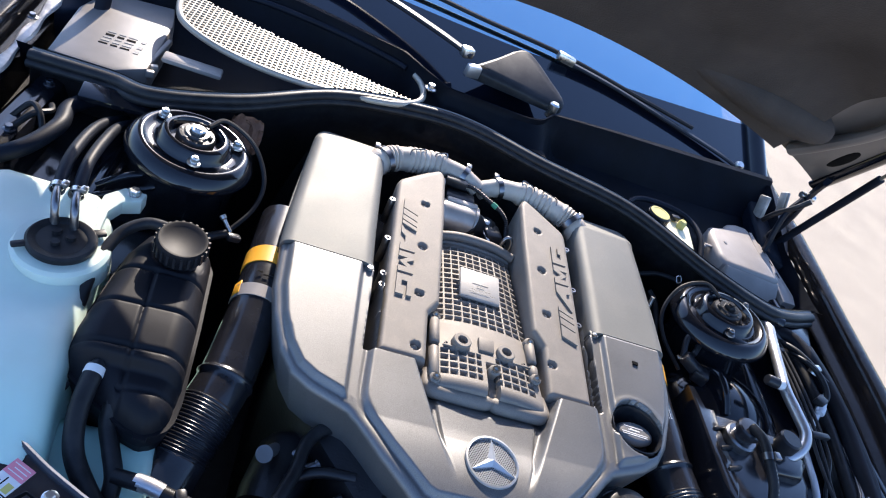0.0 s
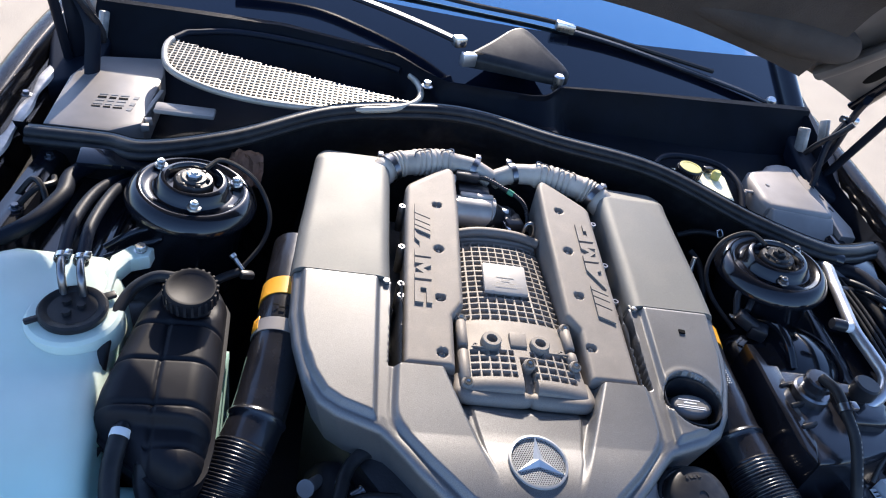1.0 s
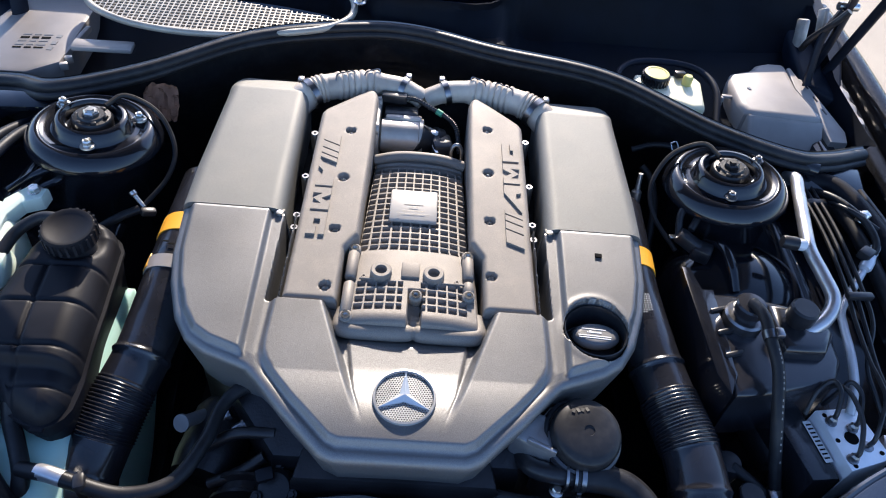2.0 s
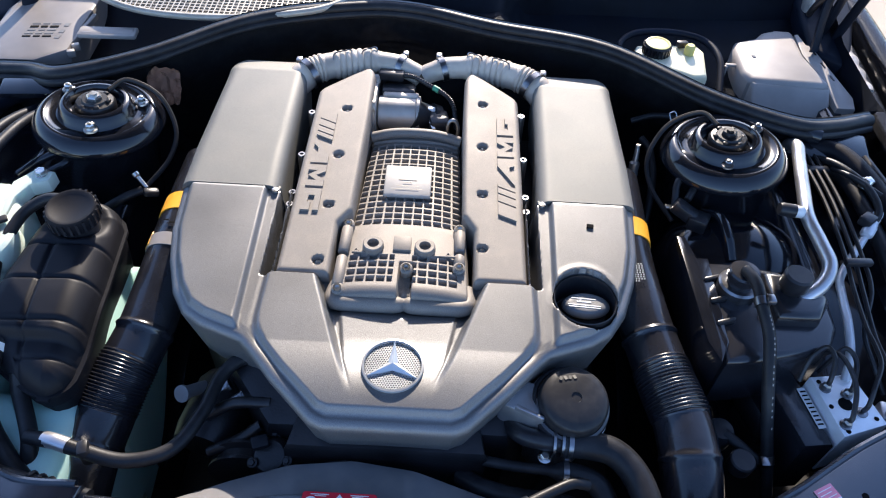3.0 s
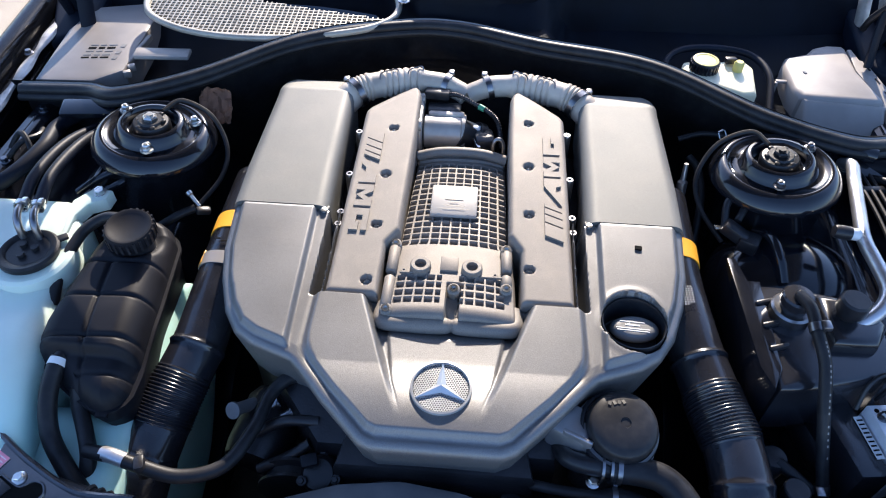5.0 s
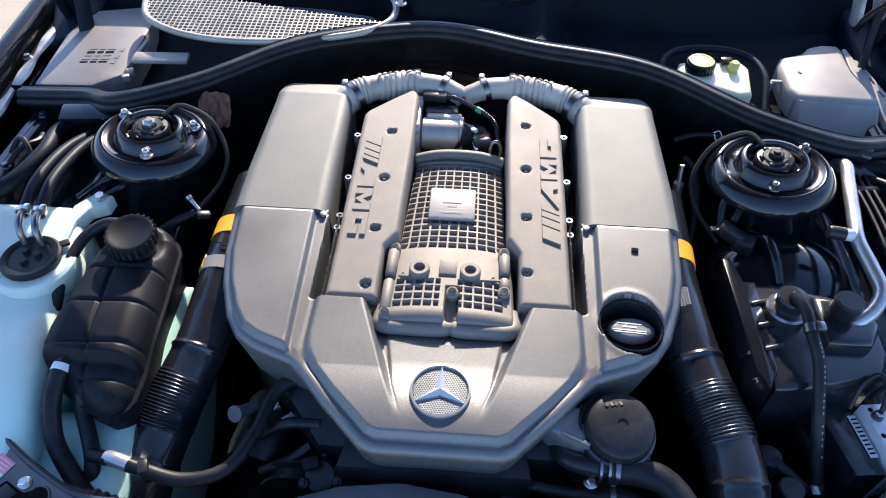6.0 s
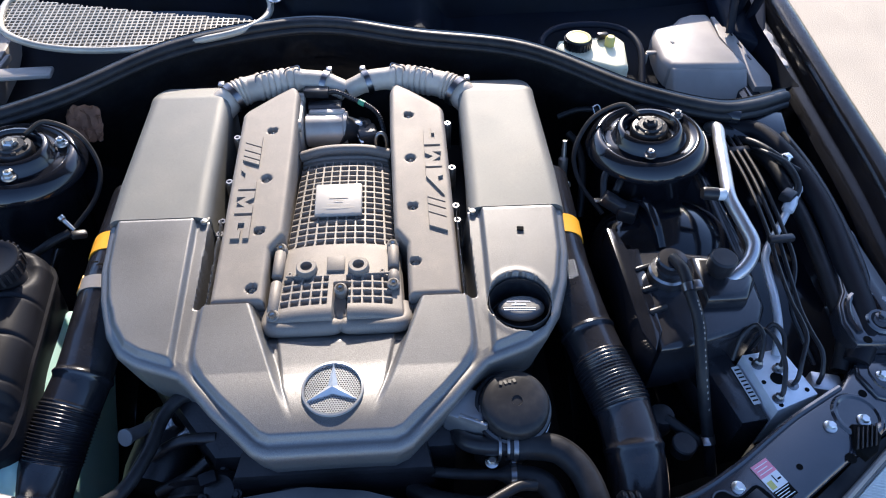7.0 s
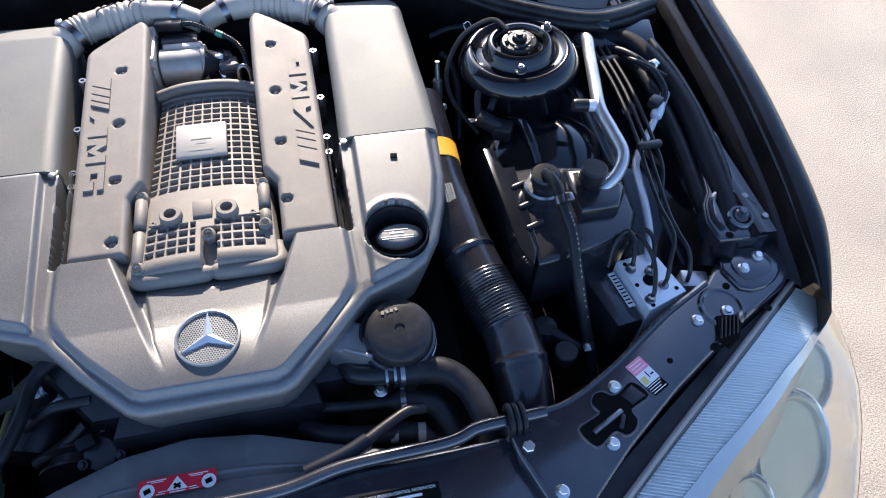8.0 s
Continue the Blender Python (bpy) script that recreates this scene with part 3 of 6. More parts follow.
def cool_height(X, Y, U, D):
    x = (X - CX)
    z = cool_z(Y) - 0.012 * (np.abs(U) ** 2.6)
    upper = sm(0.868, 0.869, Y) * (1 - sm(1.086, 1.087, Y))
    lower = sm(0.7455, 0.7465, Y) * (1 - sm(0.806, 0.807, Y)) * (1 - sm(0.83, 0.84, np.abs(U))) * (sm(0.135, 0.14, np.abs(U)))
    def cells(u, n, y, y0, p):
        fx = np.abs(((u + 1) / 2 * n) % 1 - 0.5)
        fy = np.abs(((y - y0) / p) % 1 - 0.5)
        return (1 - sm(0.33, 0.41, fx)) * (1 - sm(0.27, 0.39, fy))
    z = z - 0.0058 * cells(U * 1.0, 11, Y, 0.8685, 0.0145) * upper
    z = z - 0.0055 * cells(U * 1.2, 11, Y, 0.7460, 0.0148) * lower
    z = z + 0.004 * sm(1.092, 1.095, Y) - 0.012 * sm(1.108, 1.115, Y)
    z = z - 0.024 * np.clip((0.743 - Y) / 0.031, 0, 1) ** 2 - 0.013 * (1 - sm(0.0085, 0.0105, np.abs(x - 0.0055))) * (1 - sm(0.786, 0.790, Y))
    z = z - 0.008 * (1 - sm(0.0, 0.004, D))
    return z


cb = molded(np.linspace(0.724, 1.115, 330), lambda y: CX - CW(y), lambda y: CX + CW(y), 171, cool_height, 0.06)
part("casting", cb, CAST, cool, angle=50)
b = tube([(CX - 0.090, 0.760, 0.806), (CX - 0.0935, 0.738, 0.808), (CX - 0.086, 0.7265, 0.810), (CX - 0.050, 0.7235, 0.812), (CX - 0.010, 0.7235, 0.813), (CX + 0.006, 0.7262, 0.8125), (CX + 0.022, 0.7235, 0.813), (CX + 0.060, 0.7235, 0.812), (CX + 0.088, 0.7265, 0.810), (CX + 0.0955, 0.738, 0.808), (CX + 0.092, 0.760, 0.806)], lambda u: 0.0118 - 0.002 * math.exp(-((u - 0.5) / 0.04) ** 2), 20, 10)
part("front_roll", b, CAST, cool)
part("tongue", tube([(CX + 0.0055, 0.748, 0.8165), (CX + 0.0055, 0.736, 0.8185), (CX + 0.0055, 0.726, 0.8165)], lambda u: 0.0085 - 0.003 * u, 14, 6, flat=0.6), CAST, cool)
part("pad", box((CX - 0.003, 0.8235, 0.8295), (0.026, 0.026, 0.007), (4.8, 0, 0), 0.001), CAST, cool)
part("joint_line", box((CX, 0.806, 0.8262), (0.150, 0.0022, 0.004), (4.8, 0, 0), 0.0005), CAST, cool)
for x in (-0.069, 0.064):
    part("rivet", turned([(0.0035, 0), (0.0035, 0.003), (0.0018, 0.003), (0.0018, 0.001), (0, 0.001)], (CX + x, 0.8105, 0.8245), (0, 0, 1), 14), CAST, cool)
b = tube([(CX - 0.078, 1.102, 0.804), (CX - 0.04, 1.106, 0.812), (CX, 1.107, 0.814), (CX + 0.04, 1.106, 0.812), (CX + 0.078, 1.102, 0.804)], 0.009, 12, 8)
part("rear_roll", b, CAST, cool)
for x in (-0.041, 0.034):
    part("ring_boss", turned([(0.016, -0.008), (0.0150, 0.005), (0.0135, 0.0065), (0.0085, 0.0065), (0.0075, -0.002), (0, -0.002)], (x, 0.817, 0.8300), (0, 0, 1), 32), CAST, cool)
for x, y, z in ((CX + 0.006, 0.772, 0.836), (CX + 0.080, 0.783, 0.829), (CX - 0.086, 0.737, 0.826), (CX + 0.080, 0.864, 0.824), (CX - 0.087, 0.864, 0.824)):
    lug = part("lug", turned([(0.0095, -0.03), (0.009, 0.002), (0.007, 0.003), (0, 0.003)], (x, y, z - 0.001), (0, -0.25, 1), 20), CAST, cool)
    part("screw", turned([(0.0058, 0), (0.0058, 0.004), (0.003, 0.004), (0.003, 0.001), (0, 0.001)], (x, y - 0.001, z + 0.002), (0, -0.25, 1), 14), STEEL, lug)
for x, y0, y1 in ((-0.0875, 0.742, 0.800), (-0.0875, 0.806, 0.860), (0.0805, 0.790, 0.812), (0.0805, 0.818, 0.862)):
    part("side_lug_bar", turned([(0.0062, 0), (0.0085, 0.003), (0.0085, y1 - y0 - 0.003), (0.0062, y1 - y0)], (CX + x, y0, 0.8225), (0, 1, -0.03), 16), CAST, cool)
plate = part("plate", box((-0.001, 0.967, 0.8235), (0.075, 0.066, 0.008), (4.8, 0, 0), 0.003), PLATE, cool, "plain brushed metal signature plate")
part("plate_ring", turned([(0.0135, 0), (0.0135, 0.0008), (0.0115, 0.0008), (0.0115, 0)], (0.0, 0.985, 0.8268), (0, -0.085, 1), 32, None, True), MESHGREY, plate)
for y, l in ((0.967, 0.030), (0.961, 0.014), (0.951, 0.036), (0.943, 0.05)):
    part("print_line", box((-0.001, y, 0.8280 - 0.083 * (y - 0.967)), (l, 0.0007, 0.0005), (4.8, 0, 0), 0), MESHGREY, plate)

# ---- engine: throttle body and charge pipes ----
thr = thing("throttle_body", (-0.02, 1.17, 0.78), "cast aluminium throttle body with a black plug", "engine part")
part("housing", turned([(0.026, -0.043), (0.0305, -0.040), (0.0305, 0.026), (0.033, 0.028), (0.033, 0.034), (0.024, 0.036), (0.016, 0.060), (0, 0.060)], (-0.028, 1.182, 0.800), (1, 0, 0), 36), SANDCAST, thr)
part("top_rib", box((-0.030, 1.196, 0.829), (0.066, 0.014, 0.010), (0, 0, 0), 0.004), SANDCAST, thr)
flange = part("flange", box((-0.078, 1.188, 0.795), (0.012, 0.092, 0.090), (0, 0, 0), 0.006), SANDCAST, thr)
part("flange_ear", turned([(0.011, -0.006), (0.011, 0.006), (0.004, 0.007), (0, 0.004)], (-0.078, 1.232, 0.836), (1, 0, 0), 18), SANDCAST, flange)
part("flange_ear", turned([(0.011, -0.006), (0.011, 0.006), (0.004, 0.007), (0, 0.004)], (-0.078, 1.150, 0.836), (1, 0, 0), 18), SANDCAST, flange)
part("motor_case", box((-0.035, 1.214, 0.815), (0.062, 0.030, 0.040), (0, 0, 0), 0.005), BLACK, thr, "black plastic motor case")
part("cone", turned([(0.026, -0.03), (0.022, 0.0), (0.030, 0.004), (0.030, 0.018), (0, 0.018)], (0.020, 1.178, 0.795), (0.8, 0.2, -0.4), 28), DARK, thr)
part("end_cap", box((0.042, 1.160, 0.795), (0.036, 0.040, 0.040), (0, 0, 12), 0.006), BLACK, thr)
part("plug", box((-0.050, 1.236, 0.846), (0.046, 0.018, 0.016), (0, 0, -4), 0.003), BLACK, thr)
part("neck", turned([(0.050, -0.05), (0.050, 0.004), (0.046, 0.012), (0, 0.012)], (-0.003, 1.148, 0.772), (0, 0, 1), 36), DARK, thr)
for k in range(13):
    a = radians(205 + 130 * k / 12)
    part("neck_rib", box((-0.003 + 0.043 * math.cos(a), 1.150 + 0.040 * math.sin(a), 0.785), (0.003, 0.010, 0.004), (0, 0, math.degrees(a) + 90), 0.001, seg=1), DARK, thr)
part("stay", box((0.029, 1.146, 0.806), (0.006, 0.030, 0.004), (0, 0, 18), 0.001), STEEL, thr)
part("stay_foot", box((0.027, 1.176, 0.816), (0.014, 0.008, 0.010), (0, 0, 0), 0.002), SATIN, thr)
for x, y in ((-0.083, 1.205), (-0.083, 1.165)):
    bolt((x, y, 0.842), 0.0042, thr)
part("eye_hook", tube([(0.058, 1.122, 0.790), (0.058, 1.126, 0.818), (0.063, 1.128, 0.829), (0.071, 1.128, 0.829), (0.076, 1.126, 0.818), (0.076, 1.122, 0.790)], 0.0035, 10), CLAMP, thr)
wire = thing("sensor_wire", (-0.02, 1.22, 0.83), "thin black corrugated sensor wire with a green tie", "cable")
part("sheath", tube([(-0.032, 1.236, 0.846), (-0.010, 1.228, 0.850), (0.022, 1.208, 0.846), (0.050, 1.192, 0.840), (0.066, 1.178, 0.826), (0.074, 1.150, 0.795)], lambda u: 0.0042 + 0.0006 * math.sin(u * 240), 10, 30), BLACK, wire)
part("tie", turned([(0.0056, -0.006), (0.0056, 0.006)], (0.034, 1.201, 0.844), (1, -0.6, -0.2), 14), WIREGREEN, wire)


def charge_hose(s):
    t = thing("intake_hose", (s * 0.1, 1.25, 0.84), "dusty grey corrugated rubber intake hose", "hose", "intake hoses")
    pts = [(CX + s * 0.246, 1.196, 0.818), (CX + s * 0.228, 1.212, 0.832), (CX + s * 0.206, 1.230, 0.844), (CX + s * 0.182, 1.243, 0.849), (CX + s * 0.146, 1.256, 0.850), (CX + s * 0.094, 1.268, 0.850), (CX + s * 0.046, 1.267, 0.847),
           (CX + s * 0.016, 1.259, 0.840), (CX + s * 0.001, 1.252, 0.834)]

    def r(u):
        w = sm(0.24, 0.27, u) * (1 - sm(0.37, 0.40, u)) + sm(0.44, 0.47, u) * (1 - sm(0.63, 0.66, u))
        fold = abs(math.sin(u * math.pi * 30 + 1.3 * math.sin(u * 23))) ** 0.6
        return 0.0238 + w * (0.0035 * fold - 0.001) + 0.003 * float(1 - sm(0.20, 0.26, u)) - 0.0035 * float(sm(0.62, 0.68, u)) - 0.002 * float(sm(0.76, 0.84, u))
    part("hose", tube(pts, r, 22, 48), HOSE, t)
    clamp((CX + s * 0.205, 1.2295, 0.8438), (s, -0.9, -0.3), 0.0272, t)
    clamp((CX + s * 0.040, 1.2655, 0.8462), (s, 0.30, 0.22), 0.0215, t)
    for u, v in ((0.160, 0.130), (0.110, 0.085)):
        a = Vector((CX + s * u, 1.251 + 0.28 * (0.16 - u), 0.8515 + 0.024))
        part("wire_bail", tube([a + Vector((0, -0.020, -0.016)), a + Vector((0, -0.006, 0.001)), a + Vector((s * (v - u) * 0.5, 0.004, 0.003)), a + Vector((s * (v - u), 0.010, 0.001)), a + Vector((s * (v - u), -0.008, -0.014))], 0.0013, 6), CLAMP, t)
    return t


charge_hose(-1)
charge_hose(1)


# ---- engine: intake ducts beside the cover ----
def duct(s):
    t = thing("intake_duct", (s * 0.37, 0.7, 0.7), "glossy black plastic intake duct with a ribbed bellows", "air duct", "intake ducts")
    if s > 0:
        pts = [(0.352, 1.04, 0.785), (0.352, 0.96, 0.778), (0.352, 0.87, 0.768), (0.358, 0.80, 0.760), (0.368, 0.745, 0.748), (0.383, 0.675, 0.738), (0.398, 0.612, 0.728),
               (0.402, 0.54, 0.705), (0.396, 0.47, 0.65), (0.39, 0.44, 0.56)]
    else:
        pts = [(-0.352, 1.04, 0.775), (-0.352, 0.96, 0.772), (-0.352, 0.87, 0.768), (-0.355, 0.80, 0.755), (-0.362, 0.72, 0.735), (-0.378, 0.655, 0.715), (-0.392, 0.60, 0.69),
               (-0.405, 0.54, 0.66), (-0.415, 0.48, 0.61), (-0.42, 0.44, 0.54)]

    def r(u):
        w = sm(0.515, 0.53, u) * (1 - sm(0.645, 0.66, u))
        ring = math.exp(-((u - 0.455) / 0.006) ** 2) * 0.003 + math.exp(-((u - 0.735) / 0.006) ** 2) * 0.002
        return 0.037 + 0.004 * u + ring + w * (0.0012 + 0.0012 * math.cos(u * 2 * math.pi * 121))
    part("duct", tube(pts, r, 26, 110), GLOSSBLACK, t)
    def sleeve(k, w, rr, material, name, label):
        c = curve_points(pts, 8)
        i = int(k * (len(c) - 1))
        part(name, turned([(rr, -w), (rr, w)], c[i], c[i + 1] - c[i - 1], 32), material, t, label)
    sleeve(0.175, 0.018, 0.0392, ORANGE, "warning_label", "orange warning label")
    if s < 0:
        part("warning_label", box((-0.386, 0.846, 0.782), (0.004, 0.026, 0.016), (0, 30, 0), 0.001), ORANGE, t, "torn orange label")
        sleeve(0.27, 0.011, 0.0395, GREY, "paper_label", "small white part label")
        for k in range(3):
            part("label_print", box((-0.352 + 0.010 * (k - 1), 0.868 - 0.005 * (k % 2), 0.8082), (0.008, 0.0025, 0.0008), (0, 0, 0), 0), INK, t)
    else:
        for k in range(34):
            i, j = k % 4, k // 4
            part("dot_print", box((0.352 - 0.006 + 0.004 * i + 0.001 * (j % 2), 0.835 - 0.0042 * j, 0.8025 + 0.0004 * i), (0.0016, 0.0014, 0.0008), (0, 0, 0), 0), WHITE, t)
    return t


duct(-1)
duct(1)


# ---- strut towers ----
def tower(s):
    t = thing("strut_tower", (s * 0.517, 1.058, 0.78), "glossy black stepped strut tower with zinc nuts", "strut tower", "strut towers")
    ax = Vector((-s * 0.09, 0.03, 1)).normalized()
    c = Vector((s * 0.523, 1.063, 0.864))
    prof = [(0.078, -0.20), (0.082, -0.11), (0.088, -0.044), (0.096, -0.034), (0.1025, -0.030), (0.1035, -0.026), (0.101, -0.019), (0.095, -0.009), (0.089, -0.003), (0.083, -0.0005), (0.078, -0.002),
            (0.074, -0.006), (0.062, -0.005), (0.058, 0.001), (0.054, 0.011), (0.050, 0.015), (0.045, 0.0150), (0.041, 0.010), (0.038, -0.002), (0.030, -0.002), (0, -0.002)]
    part("dome", turned(prof, c, ax, 64), PAINT, t, angle=50)
    part("bearing_plate", turned([(0.031, -0.004), (0.031, 0.010), (0.028, 0.014), (0.021, 0.015), (0.019, 0.018), (0, 0.018)], c, ax, 40), DARK, t)
    # nuts coloured by light: bright steel on the sunlit left, darker right
    part("centre_nut", turned([(0.0125, 0.012), (0.0125, 0.022), (0.010, 0.0245), (0.006, 0.0245), (0.006, 0.028), (0, 0.028)], c, ax, 6), DARK if s > 0 else STEEL, t, angle=25)
    for x, y, z in ((0.508, 1.0, 0.866), (0.584, 1.103, 0.866), (0.461, 1.093, 0.856))[:2 if s > 0 else 3]:
        nut_stud((s * x, y, z), 0.0062 if s > 0 else 0.0068, t, ax, CLAMP if s > 0 else STEEL)
    for k in range(6):
        a = 2 * math.pi * k / 6
        part("nut_lug", box(c + Vector((0.0235 * math.cos(a), 0.0235 * math.sin(a), 0.013)), (0.006, 0.008, 0.008), (0, 0, math.degrees(a)), 0.0015), DARK, t)
    wire = [c + Vector((-s * 0.012, 0.030, 0.014)), c + Vector((-s * 0.035, 0.060, 0.016)), c + Vector((-s * 0.088, 0.045, -0.002)), c + Vector((-s * 0.122, 0.0, -0.035)), c + Vector((-s * 0.120, -0.05, -0.06)), c + Vector((-s * 0.09, -0.11, -0.08))]
    part("sensor_cable", tube(wire, 0.004, 8, 8), RUBBER, t)
    return t


tower(-1)
tower(1)

# ---- right-hand side of the bay (car's left): lines, reservoirs, brake unit ----
ac = thing("cooling_pipe", (0.63, 0.93, 0.84), "bent bare aluminium air conditioning pipe", "pipe")
part("pipe", tube([(0.655, 1.115, 0.83), (0.657, 1.09, 0.846), (0.648, 1.05, 0.846), (0.632, 0.98, 0.845), (0.618, 0.915, 0.845), (0.621, 0.865, 0.842), (0.622, 0.82, 0.838), (0.602, 0.788, 0.828), (0.57, 0.772, 0.81)], 0.0105, 14), ALU, ac)
valve = part("service_valve", turned([(0.006, 0), (0.006, 0.010), (0.0095, 0.012), (0.0095, 0.026), (0, 0.026)], (0.622, 0.918, 0.848), (-1, 0.12, 0.05), 16), WHITE, ac, "white valve with a black cap")
part("cap", turned([(0.0105, 0.024), (0.0105, 0.044), (0.009, 0.048), (0, 0.048)], (0.622, 0.918, 0.848), (-1, 0.12, 0.05), 18), BLACK, valve)
low = thing("liquid_line", (0.65, 0.72, 0.78), "thin bare aluminium coolant line", "pipe")
part("pipe", tube([(0.722, 0.912, 0.808), (0.698, 0.882, 0.802), (0.662, 0.836, 0.798), (0.652, 0.801, 0.797), (0.643, 0.750, 0.795), (0.633, 0.702, 0.785), (0.624, 0.672, 0.765)], 0.0062, 10), SATIN, low)
LINE_ENDS = ([(0.655, 0.735, 0.81), (0.655, 0.699, 0.81), (0.652, 0.671, 0.808), (0.635, 0.640, 0.80), (0.628, 0.623, 0.785), (0.628, 0.623, 0.770)],
             [(0.670, 0.73, 0.80), (0.668, 0.686, 0.80), (0.672, 0.655, 0.795), (0.672, 0.635, 0.775), (0.672, 0.630, 0.755)],
             [(0.665, 0.74, 0.79), (0.672, 0.70, 0.77), (0.69, 0.67, 0.74)])
for k, tail in enumerate(LINE_ENDS):
    ln = thing("brake_line", (0.70, 0.9, 0.80), "thin black steel brake line in a row", "pipe", "brake lines")
    o = 0.013 * k
    part("line", tube([(0.672 + o, 1.16, 0.815), (0.674 + o, 1.08, 0.823), (0.677 + o, 0.98, 0.822), (0.670 + o, 0.87, 0.818), (0.662 + o, 0.80, 0.812)] + tail, 0.0033, 8), BLACK, ln)
for pts in ([(0.591, 0.658, 0.768), (0.591, 0.660, 0.785), (0.596, 0.680, 0.803), (0.590, 0.698, 0.806), (0.572, 0.690, 0.790), (0.562, 0.672, 0.76)],
            [(0.617, 0.649, 0.768), (0.619, 0.652, 0.785), (0.625, 0.680, 0.802), (0.617, 0.699, 0.804), (0.604, 0.692, 0.790), (0.598, 0.692, 0.755)],
            [(0.599, 0.603, 0.768), (0.601, 0.606, 0.785), (0.611, 0.642, 0.800), (0.608, 0.681, 0.804), (0.598, 0.698, 0.795), (0.590, 0.705, 0.76)]):
    ln = thing("brake_line", pts[0], "short arched black brake line into the valve block", "pipe", "block lines")
    part("line", tube(pts, 0.0033, 8), BLACK, ln)
    part("union_nut", turned([(0.0062, -0.004), (0.0062, 0.006), (0.004, 0.009), (0, 0.009)], pts[0], (0, 0, 1), 6), CLAMP, ln, angle=25)
for y, x in ((1.06, 0.692), (0.845, 0.681)):
    cl = thing("line_clip", (x, y, 0.82), "black plastic clip holding the brake lines", "clip", "line clips")
    part("clip", box((x, y, 0.822), (0.042, 0.012, 0.010), (0, 0, 4), 0.003), BLACK, cl)

absu = thing("brake_control_unit", (0.61, 0.64, 0.66), "brake control block of bare aluminium with a black motor", "engine part")
q = [(0.577, 0.676), (0.637, 0.684), (0.658, 0.608), (0.592, 0.586)]
blk = part("valve_block", prism(q, 0.67, 0.765, 0.002), BLOCK, absu, "bare aluminium valve block")
for x, y in ((0.591, 0.658), (0.617, 0.649), (0.628, 0.623), (0.599, 0.603)):
    part("port", turned([(0.0078, 0), (0.0078, 0.002), (0.005, 0.003), (0, 0.003)], (x, y, 0.765), (0, 0, 1), 16), CLAMP, blk)
part("bore", turned([(0.0095, 0), (0.0095, 0.0012), (0, 0.0012)], (0.611, 0.635, 0.765), (0, 0, 1), 20), INK, blk)
for x, y in ((0.586, 0.668), (0.600, 0.594), (0.645, 0.615), (0.59, 0.63), (0.63, 0.676)):
    part("screw_hole", turned([(0.0032, 0), (0.0032, 0.001), (0, 0.001)], (x, y, 0.765), (0, 0, 1), 12), INK, blk)
part("electronics_box", prism([(0.520, 0.700), (0.568, 0.700), (0.588, 0.585), (0.548, 0.580)], 0.62, 0.745, 0.006), GLOSSBLACK, absu)
part("code_label", box((0.574, 0.638, 0.7465), (0.011, 0.062, 0.001), (0, 0, 10), 0), WHITE, absu, "narrow white code label")
for k in range(9):
    part("code_bar", box((0.574 + 0.0009 * (k - 4) * -0.18 * 6.2, 0.638 + 0.0062 * (k - 4), 0.7473), (0.008, 0.0022, 0.0006), (0, 0, 10), 0), INK, absu)
part("motor", turned([(0.032, -0.05), (0.032, 0.05), (0.026, 0.056), (0, 0.056)], (0.545, 0.69, 0.67), (0.2, -1, 0), 28), DARK, absu)
part("side_foot", box((0.688, 0.634, 0.738), (0.042, 0.03, 0.028), (0, 0, -14), 0.004), ALU, absu)

res = thing("servo_reservoir", (0.52, 0.78, 0.7), "black plastic servo fluid reservoir with two caps", "reservoir")
part("tray", prism([(0.432, 0.885), (0.452, 0.852), (0.508, 0.852), (0.60, 0.835), (0.628, 0.80), (0.622, 0.735), (0.60, 0.70), (0.484, 0.672), (0.448, 0.668)], 0.70, 0.800, 0.010, seg=3), GLOSSBLACK, res)
part("shield", prism([(0.425, 0.90), (0.438, 0.90), (0.447, 0.855), (0.465, 0.855), (0.458, 0.70), (0.440, 0.665), (0.428, 0.70)], 0.72, 0.803, 0.003), PAINT, res)
for y in (0.815, 0.775, 0.735):
    part("rib", box((0.462, y, 0.802), (0.030, 0.007, 0.010), (0, 0, 18), 0.003), BLACK, res)
part("hump", prism([(0.53, 0.82), (0.60, 0.815), (0.615, 0.77), (0.59, 0.735), (0.53, 0.735)], 0.79, 0.822, 0.012, seg=3), GLOSSBLACK, res)
part("filler_cap", turned([(0.020, -0.03), (0.018, 0.0), (0.0225, 0.004), (0.0225, 0.014), (0.020, 0.017), (0.010, 0.018), (0, 0.018)], (0.492, 0.797, 0.825), (0, 0, 1), 28), GLOSSBLACK, res)
part("breather_cap", turned([(0.014, -0.03), (0.014, 0.0), (0.020, 0.008), (0.020, 0.028), (0.017, 0.031), (0, 0.031)], (0.560, 0.784, 0.825), (0, 0, 1), 28), BLACK, res)
part("collar", turned([(0.029, -0.016), (0.029, 0.002), (0.026, 0.005), (0, 0.005)], (0.492, 0.797, 0.812), (0, 0, 1), 28), CLAMP, res)
ho = thing("servo_hose", (0.5, 0.68, 0.8), "black rubber hose with white print and a steel clamp", "hose")
hp = [(0.490, 0.795, 0.846), (0.494, 0.765, 0.853), (0.495, 0.73, 0.846), (0.500, 0.69, 0.828), (0.500, 0.645, 0.79), (0.508, 0.605, 0.735), (0.513, 0.575, 0.70), (0.520, 0.55, 0.66)]
part("hose", tube(hp, 0.0082, 14), RUBBER, ho)
clamp((0.4945, 0.736, 0.848), (0.03, -1, -0.25), 0.0085, ho, w=0.012)
